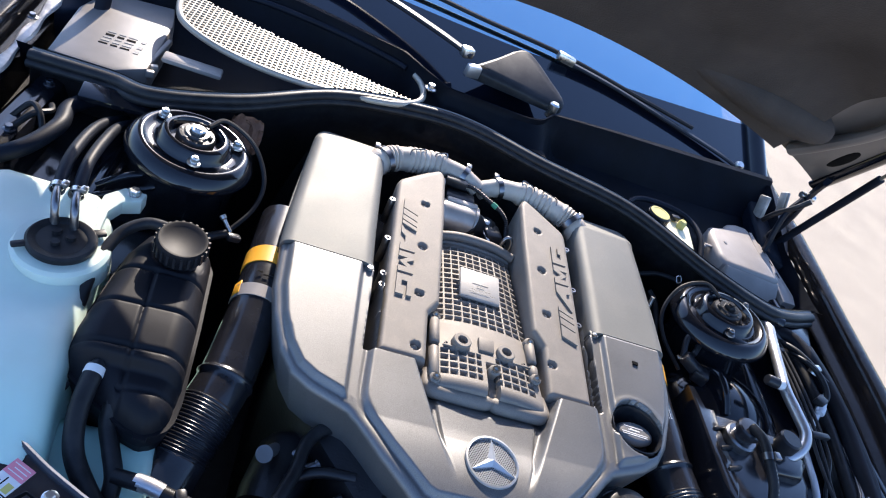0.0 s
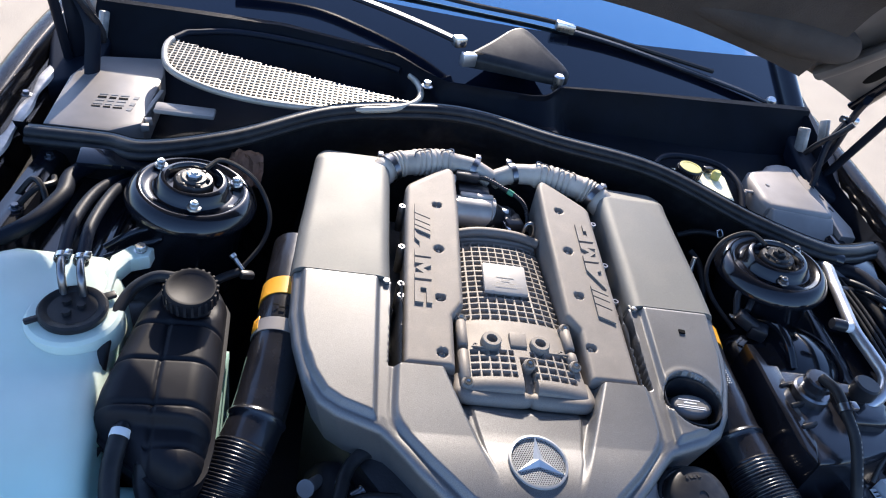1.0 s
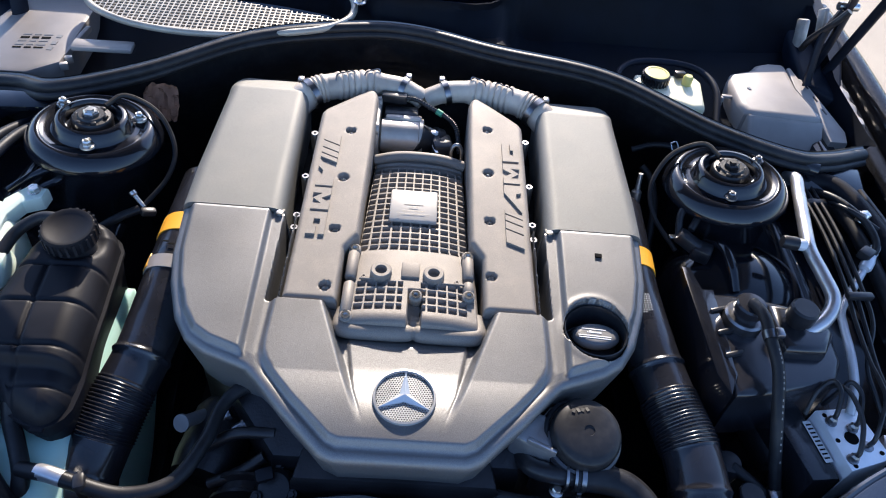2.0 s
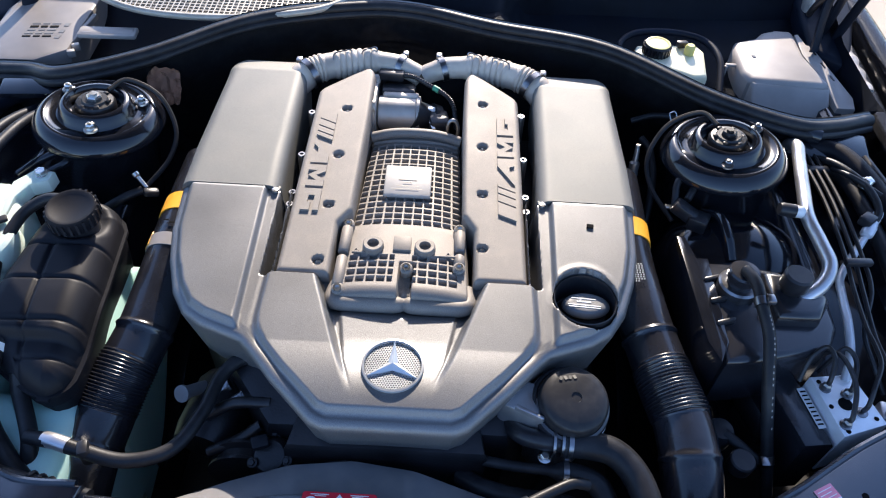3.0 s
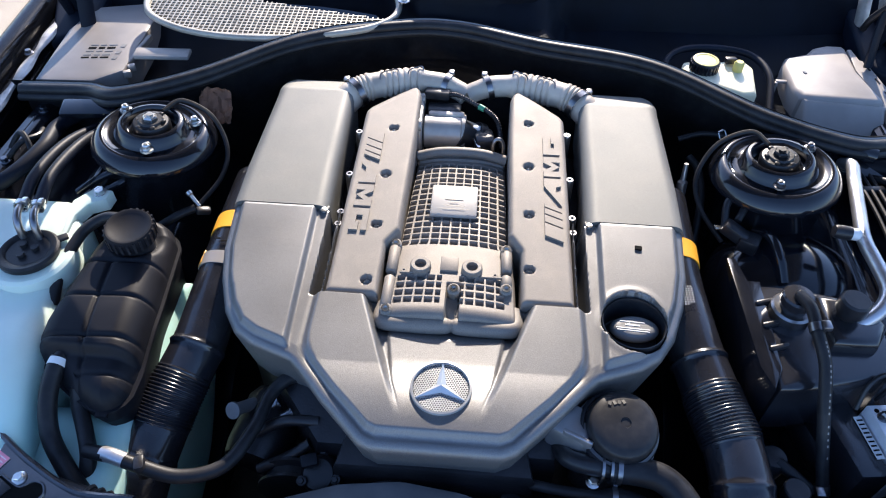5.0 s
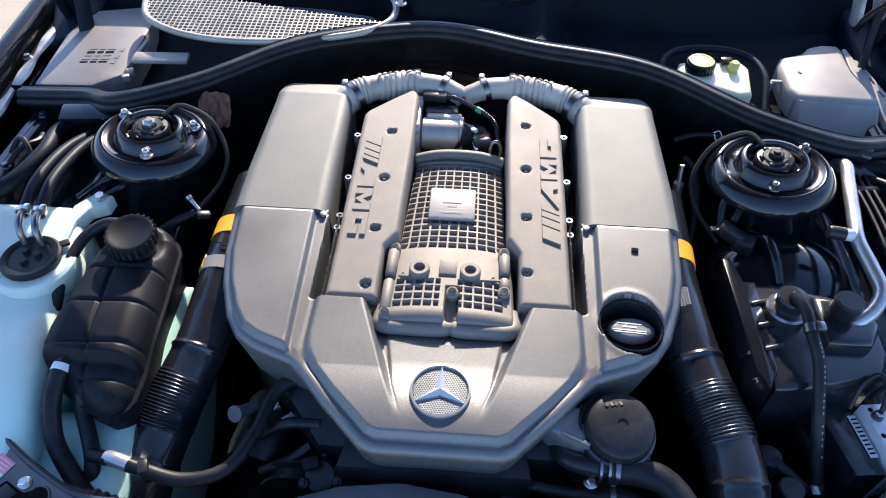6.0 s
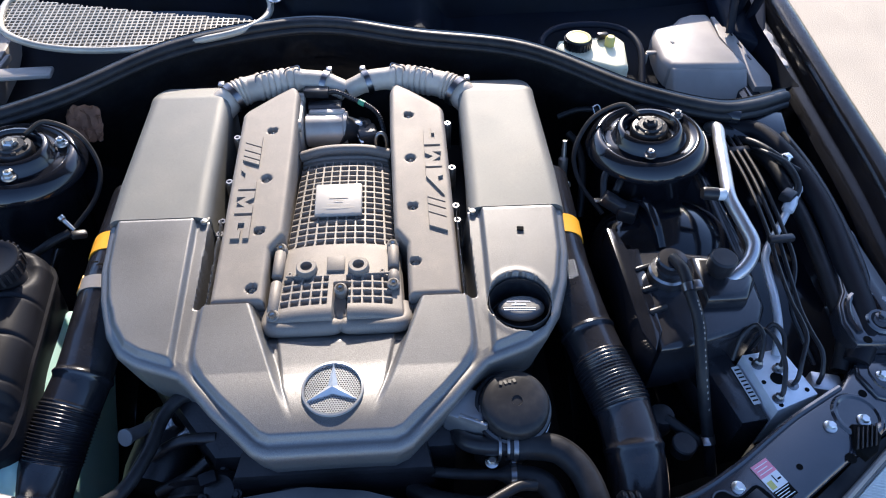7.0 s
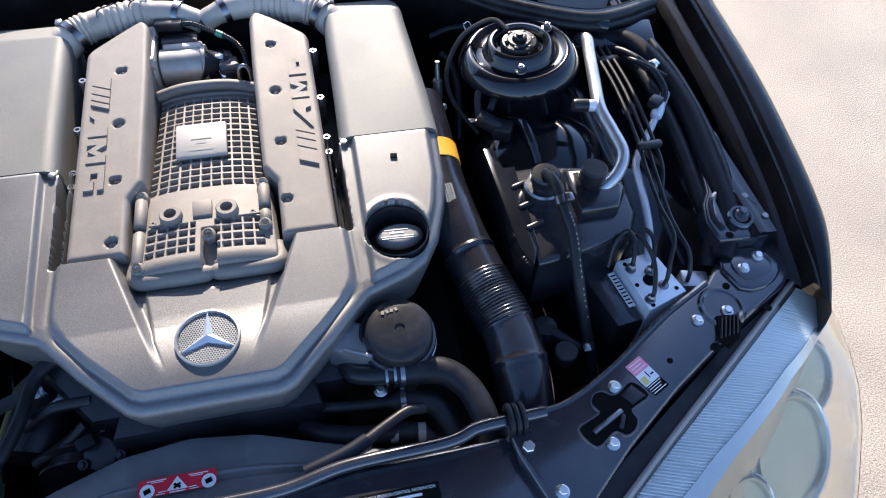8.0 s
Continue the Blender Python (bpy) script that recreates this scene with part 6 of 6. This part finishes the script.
# ---- headlamps ----
def headlamp(s):
    t = thing("headlamp", (s * 0.72, 0.42, 0.62), "hazy clear headlamp with a fluted top strip and chromed bowls", "headlamp", "headlamps")
    tx, ty = table([(0, 0.40), (0.33, 0.540), (0.66, 0.683), (1, 0.845)]), table([(0, 0.302), (0.33, 0.402), (0.66, 0.500), (1, 0.612)])
    ox = table([(0, 0.69), (0.2, 0.757), (0.33, 0.800), (0.5, 0.848), (0.66, 0.880), (0.8, 0.897), (0.92, 0.907), (1, 0.912)])
    oy = table([(0, 0.190), (0.2, 0.268), (0.33, 0.325), (0.5, 0.392), (0.66, 0.450), (0.8, 0.500), (0.92, 0.543), (1, 0.572)])
    strip = table([(0, 0.155), (0.33, 0.25), (0.66, 0.40), (0.85, 0.58), (1, 0.92)])

    def surf(u, w, sink=0.0):
        """w from the upper seal (0) over the shoulder (1) down the front (2)."""
        f = min(w, 1.0)
        x, y = tx(u) + (ox(u) - tx(u)) * f, ty(u) + (oy(u) - ty(u)) * f
        z = 0.742 - 0.046 * f ** 1.9
        if w > 1:
            g = w - 1
            d = Vector((0.75, -0.66))
            k = 0.022 * math.sin(min(g * 2.2, 1.57)) - 0.03 * g * g
            x, y, z = x + d.x * k, y + d.y * k, z - 0.20 * g ** 1.25
        c = Vector((0.70, 0.44))
        return Vector((s * (x + (c.x - x) * sink * 4), y + (c.y - y) * sink * 4, z - sink))

    def sheet(w0, w1, nu, nw, sink, thick, u0=0.0, u1=1.0):
        b = bmesh.new()
        gr = []
        for i in range(nu + 1):
            u = u0 + (u1 - u0) * i / nu
            a, c = w0(u), w1(u)
            gr.append([b.verts.new(surf(u, a + (c - a) * j / nw, sink(u, j / nw))) for j in range(nw + 1)])
        for i in range(nu):
            for j in range(nw):
                b.faces.new((gr[i][j], gr[i + 1][j], gr[i + 1][j + 1], gr[i][j + 1]))
        bmesh.ops.recalc_face_normals(b, faces=b.faces[:])
        bmesh.ops.solidify(b, geom=b.faces[:], thickness=thick)
        return b
    lens = part("lens", sheet(lambda u: 0.0, lambda u: 1.95, 60, 50, lambda u, v: 0.0, 0.003), LENS, t, "clear plastic lens, yellowed at its rim", 60)
    lens.visible_shadow = False
    part("fluted_strip", sheet(lambda u: strip(u) * 0.13, strip, 900, 3, lambda u, v: 0.008 + 0.0017 * math.sin(u * 2 * math.pi * 95), 0.002, 0.01, 0.99), FLUTE, t, "fluted chromed strip", 80)
    part("inner_edge", sheet(lambda u: 0.0, lambda u: strip(u) * 0.11, 40, 2, lambda u, v: 0.004, 0.002), SHROUD, t, "grey inner lens edge")
    part("bezel", sheet(strip, lambda u: min(0.97, strip(u) + 0.10), 60, 4, lambda u, v: 0.006 + 0.006 * v, 0.002, 0.0, 0.97), BEZEL, t, "smooth bright bezel")
    part("reflector_shell", sheet(lambda u: min(0.97, strip(u) + 0.10), lambda u: 1.9, 50, 16, lambda u, v: 0.016 + 0.085 * math.sin(math.pi * min(0.9, v * 1.2)), 0.003), AGED, t, "aged reflector shell", 60)
    for x, y, z, r in ((0.845, 0.490, 0.655, 0.050), (0.770, 0.392, 0.640, 0.074), (0.655, 0.318, 0.650, 0.050)):
        c = Vector((s * x, y, z))
        ax = Vector((s * 0.34, -0.56, 0.76))
        bowl = part("lamp_bowl", turned([(0, -0.036), (r * 0.35, -0.034), (r * 0.70, -0.024), (r * 0.95, -0.006), (r, 0.002), (r * 1.06, 0.003), (r * 1.10, -0.004)][::-1], c, ax, 56), REFLECTOR, t)
        for k in range(9):
            w = r * 0.62 * math.sqrt(1 - ((k - 4) / 5) ** 2)
            q = c + ax.normalized() * -0.0215 + Vector((0, 0, 0.0)) + Vector((s * 0.9, 0.45, 0)).normalized() * (k - 4) * r * 0.13
            part("bowl_flute", tube([q - Vector((s * -0.25, 0.55, 0.52)) * w * 0.8 + ax * 0.007, q + ax * -0.001, q + Vector((s * -0.25, 0.55, 0.52)) * w * 0.8 + ax * 0.007], 0.0022, 6, 4), REFLECTOR, bowl)
        part("bulb_shield", turned([(r * 0.20, -0.036), (r * 0.20, -0.018), (r * 0.12, -0.010), (0, -0.009)], c, ax, 20), CREAM, bowl)
        for k in (1.10, 1.19):
            part("bowl_rim", turned([(r * k, -0.004), (r * (k + 0.035), -0.002), (r * (k + 0.05), -0.008), (r * k, -0.010)], c, ax, 56, None, True), BEZEL, bowl)
    b = bmesh.new()
    tube([surf(i / 14, 0.0) + Vector((0, 0, 0.002)) for i in range(15)], 0.0042, 8, 3, b)
    part("upper_seal", b, GREY, t)
    b = bmesh.new()
    tube([surf(i / 14, 1.93) for i in range(15)], 0.006, 8, 3, b)
    part("lower_seal", b, BLACK, t)
    part("housing", prism([(s * x, y) for x, y in ((0.42, 0.30), (0.84, 0.60), (0.875, 0.56), (0.86, 0.46), (0.80, 0.355), (0.70, 0.24), (0.63, 0.19), (0.55, 0.19))][::s], 0.40, 0.50, 0.01), BLACK, t)
    return t


headlamp(1)
headlamp(-1)

# ---- cowl: seal, panel, grille, boxes ----
seal = thing("cowl_seal", (0, 1.35, 0.88), "long black rubber bonnet seal curving along the cowl", "seal", kind="structure")
line = [(-0.83, 1.19, 0.838), (-0.70, 1.185, 0.846), (-0.62, 1.155, 0.862), (-0.486, 1.205, 0.878), (-0.325, 1.325, 0.890), (-0.145, 1.395, 0.890), (-0.02, 1.402, 0.890), (0.136, 1.355, 0.888),
        (0.345, 1.298, 0.888), (0.522, 1.175, 0.876), (0.660, 1.135, 0.858), (0.74, 1.150, 0.848), (0.825, 1.19, 0.838)]
part("bead", tube(line, 0.0115, 14, 8), RUBBER, seal)
part("lower_lip", tube([(x, y - 0.012, z - 0.009) for x, y, z in line], 0.007, 12, 8), RUBBER, seal)
# lip of the black seal coloured pale grey as its sunlit highlight
part("upper_lip_sunlit", tube([(x, y + 0.012, z + 0.005) for x, y, z in line], 0.005, 10, 8), GREY, seal)
fw = curve_points(line, 6)
b = bmesh.new()
cols = []
for p in fw:
    cols.append([b.verts.new(q) for q in (p + Vector((0, 0.004, -0.01)), p + Vector((0, 0.0, -0.06)), p + Vector((0, 0.03, -0.12)), p + Vector((0, 0.10, -0.50)))])
for a, c in zip(cols, cols[1:]):
    for i in range(3):
        b.faces.new((a[i], a[i + 1], c[i + 1], c[i]))
bmesh.ops.solidify(b, geom=b.faces[:], thickness=0.004)
part("bulkhead_sheet", b, BLACK, seal)

cowl = thing("cowl_panel", (0, 1.5, 0.85), "matt black moulded plastic cowl panel under the windscreen", "cowl", kind="structure")
seal_y = table([(p.x, p.y) for p in sorted(fw, key=lambda v: v.x)])
seal_z = table([(p.x, p.z) for p in sorted(fw, key=lambda v: v.x)])
back_y = table([(-0.86, 1.60), (-0.69, 1.61), (-0.456, 1.62), (-0.206, 1.56), (-0.15, 1.50), (-0.10, 1.455), (0.09, 1.455), (0.13, 1.47), (0.165, 1.525), (0.324, 1.56), (0.635, 1.62), (0.86, 1.66)])
b = bmesh.new()
cols = []
for x in np.linspace(-0.86, 0.86, 120):
    y0, y1, z0 = seal_y(x) + 0.012, back_y(x), seal_z(x)
    z1 = 0.918 + 0.004 * math.cos(x * 2)
    deep = 0.075 * float(sm(0.15, 0.22, x)) * float(1 - sm(0.85, 0.86, x)) + 0.075 * float(1 - sm(-0.16, -0.10, x)) + 0.004
    col = []
    for t, lev in ((0, 0.012), (0.02, 0.004), (0.10, -deep), (0.5, -deep - 0.02), (0.84, -deep), (0.955, 0.0), (0.965, 0.012), (1.0, 0.012), (1.02, 0.004)):
        z = z0 + (z1 - z0) * t + lev
        col.append(b.verts.new((x, y0 + (y1 - y0) * t, z)))
    cols.append(col)
for a, c in zip(cols, cols[1:]):
    for i in range(len(a) - 1):
        b.faces.new((a[i], a[i + 1], c[i + 1], c[i]))
bmesh.ops.solidify(b, geom=b.faces[:], thickness=0.003)
part("panel", b, COWL, cowl)
for x, y, z in ((-0.136, 1.455, 0.915), (0.150, 1.565, 0.928)):
    bolt((x, y, z), 0.0085, cowl)

gr = thing("cowl_grille", (-0.4, 1.45, 0.88), "pale grey mesh air intake grille in a rounded frame", "grille")
ring = [(-0.645, 1.545), (-0.668, 1.50), (-0.665, 1.445), (-0.638, 1.385), (-0.56, 1.340), (-0.46, 1.322), (-0.354, 1.327), (-0.25, 1.352), (-0.19, 1.378), (-0.152, 1.420), (-0.150, 1.475), (-0.18, 1.525), (-0.26, 1.556), (-0.381, 1.58), (-0.543, 1.585)]


def grille_z(y):
    return 0.893 + 0.06 * (y - 1.33)


smooth = curve_points([(x, y, 0) for x, y in ring] + [(*ring[0], 0)], 5)
part("frame", tube([(p.x, p.y, grille_z(p.y)) for p in smooth[4:56:2]], 0.0068, 10, 3), MESHGREY, gr)
# rear half of the same frame, blackened to stand for shade
part("frame_upper_shaded", tube([(p.x, p.y, grille_z(p.y)) for p in smooth[56::2] + smooth[:5:2]], 0.0068, 10, 3), COWL, gr, "upper frame coloured black for the shade on it")
b = bmesh.new()
poly = [(p.x, p.y) for p in smooth]


shade_y = table([(-0.66, 1.515), (-0.64, 1.507), (-0.50, 1.475), (-0.33, 1.44), (-0.15, 1.41)])      # mesh left out behind this line to imitate the shade there


def crossings(value, axis):
    out = []
    for (ax, ay), (bx, by) in zip(poly, poly[1:]):
        a, c = (ax, bx) if axis == 0 else (ay, by)
        if (a - value) * (c - value) < 0:
            t = (value - a) / (c - a)
            out.append(ay + t * (by - ay) if axis == 0 else ax + t * (bx - ax))
    return sorted(out)


for k in range(52):
    x = -0.664 + 0.0102 * k
    c = crossings(x, 0)
    if len(c) == 2:
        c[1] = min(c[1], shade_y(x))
        m, l = (c[0] + c[1]) / 2, c[1] - c[0]
        box((x, m, grille_z(m) - 0.004), (0.0024, l, 0.005), (3.4, 0, 0), 0, b)
for k in range(26):
    y = 1.328 + 0.0102 * k
    c = crossings(y, 1)
    if len(c) == 2:
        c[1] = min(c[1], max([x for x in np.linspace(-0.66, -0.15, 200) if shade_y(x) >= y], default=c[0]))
        box(((c[0] + c[1]) / 2, y, grille_z(y) - 0.004), (c[1] - c[0], 0.0022, 0.005), (0, 0, 0), 0, b)
ob = part("mesh", b, MESHGREY, gr)
tagged(ob, kind="stuff")

lb = thing("fuse_box", (-0.74, 1.37, 0.78), "dark grey plastic fuse box with a printed lid", "box")
part("lid", prism([(-0.815, 1.215), (-0.705, 1.220), (-0.660, 1.262), (-0.672, 1.46), (-0.692, 1.535), (-0.82, 1.50), (-0.835, 1.40)], 0.76, 0.846, 0.008), FUSEGREY, lb)
for k in range(5):
    for j, l in enumerate((0.015, 0.012, 0.016)):
        part("print_line", box((-0.752 + 0.0185 * j, 1.344 - 0.0120 * k + 0.002 * j, 0.8465), (l, 0.0062 if k % 2 else 0.0040, 0.001), (0, 0, 8), 0), INK if k in (1, 4) else DARKGREY, lb)
for y in (1.300, 1.320, 1.345):
    part("print_mark", box((-0.694, y, 0.8465), (0.009, 0.010, 0.001), (0, 0, 0), 0), DARKGREY, lb)
part("catch", box((-0.664, 1.345, 0.838), (0.010, 0.11, 0.012), (0, 0, -3), 0.003), GREY, lb, "pale clip edge")
for y in (1.285, 1.262):
    part("clip", box((-0.656, y, 0.836), (0.014, 0.010, 0.014), (0, 0, 25), 0.002), SANDCAST, lb)
fl = thing("relay_lid", (-0.59, 1.295, 0.86), "long flat pale grey plastic lid with a moulded rim", "box")
part("lid", box((-0.592, 1.298, 0.862), (0.108, 0.030, 0.010), (4, 0, 3), 0.004), GREY, fl)
part("inset", box((-0.592, 1.298, 0.8665), (0.096, 0.020, 0.002), (4, 0, 3), 0.0008), GREY, fl)

# ---- windscreen and wipers ----
ws = thing("windscreen", (0, 2.1, 1.2), "tinted windscreen reflecting the sky", "windscreen", kind="structure")


def screen(u, v):
    x = 0.84 * u
    y = 1.71 + 0.12 * u * u + v
    return Vector((x * (1 - 0.10 * v), y, 0.942 + 0.55 * v - 0.03 * v * v))


def screen_sheet(v0, v1, lift, thick, material, name, nu=30, nv=16):
    b = bmesh.new()
    gg = [[b.verts.new(screen(-1 + 2 * i / nu, v0 + (v1 - v0) * j / nv) + Vector((0, -0.5, 0.87)) * lift) for j in range(nv + 1)] for i in range(nu + 1)]
    for i in range(nu):
        for j in range(nv):
            b.faces.new((gg[i][j], gg[i + 1][j], gg[i + 1][j + 1], gg[i][j + 1]))
    bmesh.ops.recalc_face_normals(b, faces=b.faces[:])
    bmesh.ops.solidify(b, geom=b.faces[:], thickness=thick)
    return part(name, b, material, ws, angle=80)


pane = screen_sheet(0.045, 1, 0.0, 0.005, GLASS, "pane", nv=24)
screen_sheet(-0.27, 0.045, 0.0, 0.005, PRINT, "black_print_band", nv=6)
screen_sheet(0.035, 0.34, -0.10, 0.004, PRINT, "dashboard", nv=4)
pane.visible_shadow = False
for s in (-1, 1):
    part("pillar", tube([tuple(screen(s * 1.03, v)) for v in (-0.12, 0.3, 0.6, 1.0)], 0.032, 12), PAINT, ws)

kn = thing("wiper_cover", (0.06, 1.6, 0.95), "dark grey plastic wiper linkage cover", "wiper")
knob = curve_points([(x, y, 0) for x, y in ((-0.060, 1.566), (0.0, 1.618), (0.055, 1.668), (0.095, 1.672), (0.150, 1.622), (0.192, 1.570), (0.160, 1.545), (0.05, 1.556), (-0.060, 1.566))], 4)[:-1]
part("shell", prism([(p.x, p.y) for p in knob], 0.925, 0.962, 0.014, slope=lambda x, y: 0.45 * (y - 1.585), seg=4), RUBBER, kn)
part("pivot", turned([(0.012, -0.02), (0.012, 0.012), (0.008, 0.016), (0, 0.016)], (0.165, 1.545, 0.935), (0, 0, 1), 18), STEEL, kn)
part("foot", box((-0.045, 1.56, 0.945), (0.035, 0.02, 0.03), (0, 0, 20), 0.004), ALU, kn)
wa = thing("windscreen_wiper", (0.5, 1.73, 0.95), "black wiper arm with a chromed joint", "windscreen wiper", "wiper arms")
part("arm", tube([(0.20, 1.752, 0.984), (0.35, 1.750, 0.968), (0.55, 1.735, 0.940), (0.70, 1.722, 0.918), (0.785, 1.712, 0.902)], 0.011, 8, 8, flat=0.5), BLACK, wa)
part("blade", tube([(-0.42, 1.800, 1.000), (-0.20, 1.786, 1.000), (-0.02, 1.775, 0.994), (0.20, 1.770, 0.988), (0.45, 1.760, 0.962), (0.62, 1.748, 0.945)], 0.006, 8, 8), RUBBER, wa)
part("joint", box((0.205, 1.752, 0.988), (0.05, 0.022, 0.022), (0, 6, 0), 0.004), STEEL, wa)
part("end_nut", turned([(0.014, -0.01), (0.014, 0.012), (0.010, 0.018), (0, 0.018)], (0.788, 1.712, 0.900), (0, -0.4, 1), 16), STEEL, wa)
wa2 = thing("windscreen_wiper", (-0.25, 1.68, 0.97), "black wiper arm with a bright edge", "windscreen wiper", "wiper arms")
part("arm", tube([(-0.055, 1.590, 0.966), (-0.15, 1.640, 0.974), (-0.28, 1.69, 0.985), (-0.42, 1.73, 0.992), (-0.60, 1.74, 0.985)], 0.013, 8, 8, flat=0.5), BLACK, wa2)
part("collar", box((-0.068, 1.597, 0.968), (0.03, 0.026, 0.024), (0, 0, 25), 0.005), STEEL, wa2)

# ---- bonnet, hinges and gas struts ----
hood = thing("bonnet", (0, 1.2, 1.3), "open black bonnet with felt lining, raised over the engine", "bonnet", kind="structure")
HA = radians(50)
hd = Vector((0, -math.cos(HA), math.sin(HA)))
hn = Vector((0, math.sin(HA), math.cos(HA)))


def hood_point(x, v, lift):
    base = Vector((x, 1.28 + 0.22 * (x / 0.86) ** 2, 1.235 - 0.222 * abs(x / 0.86) ** 1.8))
    return base + hd * (1.12 * v) * (1 - 0.12 * (x / 0.86) ** 4 * v) + hn * (lift + 0.05 * math.sin(math.pi * v) * (1 - 0.3 * (x / 0.86) ** 2))


def hood_sheet(x0, x1, v0, v1, lift, thick, nx=40, nv=20, wave=0.0):
    b = bmesh.new()
    gg = [[b.verts.new(hood_point(x0 + (x1 - x0) * i / nx, v0 + (v1 - v0) * j / nv, lift + wave * float(sm(0.0, 0.25, j / nv)) * noise.noise(Vector((4.5 * i / nx * (x1 - x0), 5.0 * j / nv, 1.7))))) for j in range(nv + 1)] for i in range(nx + 1)]
    for i in range(nx):
        for j in range(nv):
            b.faces.new((gg[i][j], gg[i + 1][j], gg[i + 1][j + 1], gg[i][j + 1]))
    bmesh.ops.recalc_face_normals(b, faces=b.faces[:])
    bmesh.ops.solidify(b, geom=b.faces[:], thickness=thick)
    return b


part("outer_skin", hood_sheet(-0.87, 0.87, -0.005, 1.0, 0.028, 0.003), PAINT, hood)
part("inner_frame", hood_sheet(-0.85, 0.85, 0.0, 0.985, 0.0, 0.003), LINER, hood)
part("felt_lining", hood_sheet(-0.56, 0.56, 0.012, 0.93, -0.028, 0.014, 80, 60, 0.045), FELT, hood, "brown-black felt lining")
for s in (-1, 1):
    part("felt_corner", tube([tuple(hood_point(s * x, v, l)) for x, v, l in ((0.16, 0.035, -0.014), (0.30, 0.045, -0.016), (0.42, 0.060, -0.020), (0.52, 0.080, -0.024), (0.585, 0.098, -0.026), (0.612, 0.108, -0.024))], lambda u: 0.012 + 0.036 * math.sin(math.pi * min(1, 0.06 + u * 0.80)) ** 1.2 * (1 - sm(0.94, 1.0, u) * 0.6), 18, 10, flat=0.8), FELT, hood, "bulging felt edge")
    part("reinforcement", tube([tuple(hood_point(s * x, v, l)) for x, v, l in ((0.63, 0.02, -0.014), (0.66, 0.09, -0.022), (0.70, 0.20, -0.026), (0.72, 0.40, -0.024), (0.73, 0.80, -0.02))], lambda u: 0.034 - 0.008 * u, 12, 8, flat=0.45), LINER, hood)
    part("side_rail", tube([tuple(hood_point(s * 0.835, v, -0.006)) for v in (0.0, 0.1, 0.25, 0.5, 0.9)], lambda u: 0.020, 12, 8, flat=0.6), PAINT, hood)
    part("frame_slot", tube([tuple(hood_point(s * 0.775, v, -0.003)) for v in (0.05, 0.075, 0.10, 0.125)], lambda u: 0.003 + 0.017 * math.sqrt(max(0.0, 1 - (2 * u - 1) ** 2)), 16, 8, flat=0.15), INK, hood)


def hinge(s):
    t = thing("bonnet_hinge", (s * 0.82, 1.47, 0.9), "black steel bonnet hinge with pressed arms", "hinge", "bonnet hinges")
    part("arm", tube([(s * 0.845, 1.50, 0.83), (s * 0.835, 1.47, 0.92), (s * 0.84, 1.475, 1.0), (s * 0.82, 1.44, 1.06)], 0.021, 8, 8, flat=0.4), COWL, t)
    part("arm", tube([(s * 0.80, 1.42, 0.84), (s * 0.80, 1.45, 0.93), (s * 0.825, 1.47, 0.98)], 0.016, 8, 8, flat=0.45), COWL, t)
    part("corner_panel", prism([(s * x, y) for x, y in ((0.800, 1.44), (0.870, 1.38), (0.925, 1.55), (0.935, 1.86), (0.845, 1.86), (0.812, 1.70))][::s], 0.70, 0.850, 0.010, slope=lambda x, y: 0.18 * (y - 1.50), seg=3), COWL, t)
    part("link", box((s * 0.818, 1.560, 0.885), (0.012, 0.034, 0.060), (-24, 0, s * 6), 0.004), DUSTY, t, "bare dusty steel link")
    part("link", box((s * 0.824, 1.515, 0.935), (0.012, 0.026, 0.055), (-34, 0, s * 4), 0.004), DUSTY, t, "bare dusty steel link")
    part("link", tube([(s * 0.800, 1.50, 0.88), (s * 0.792, 1.47, 0.92), (s * 0.800, 1.44, 0.965), (s * 0.815, 1.43, 1.0)], 0.007, 8, 8), BLACK, t)
    part("base_plate", box((s * 0.845, 1.49, 0.825), (0.035, 0.14, 0.012), (0, 0, 0), 0.004), PAINT, t)
    for y in (1.46, 1.52):
        bolt((s * 0.84, y, 0.832), 0.0065, t, material=CLAMP)
    part("pin", turned([(0.008, -0.02), (0.008, 0.02), (0, 0.02)], (s * 0.835, 1.475, 0.99), (1, 0, 0), 14), STEEL, t)
    g = thing("gas_strut", (s * 0.86, 1.46, 0.84), "thin black gas strut holding the bonnet", "gas strut", "gas struts")
    a, c = Vector((s * 0.862, 1.475, 0.842)), hood_point(s * 0.80, 0.40, -0.005)
    m = a.lerp(c, 0.55)
    part("cylinder", tube([a, a.lerp(m, 0.5), m], 0.0095, 12), COWL, g)
    part("rod", tube([m, m.lerp(c, 0.5), c], 0.0045, 10), STEEL, g)
    part("ball_end", turned([(0, -0.011), (0.009, -0.006), (0.011, 0), (0.009, 0.006), (0, 0.011)], a, (1, 0, 0), 16), STEEL, g)
    return t


hinge(1)
hinge(-1)
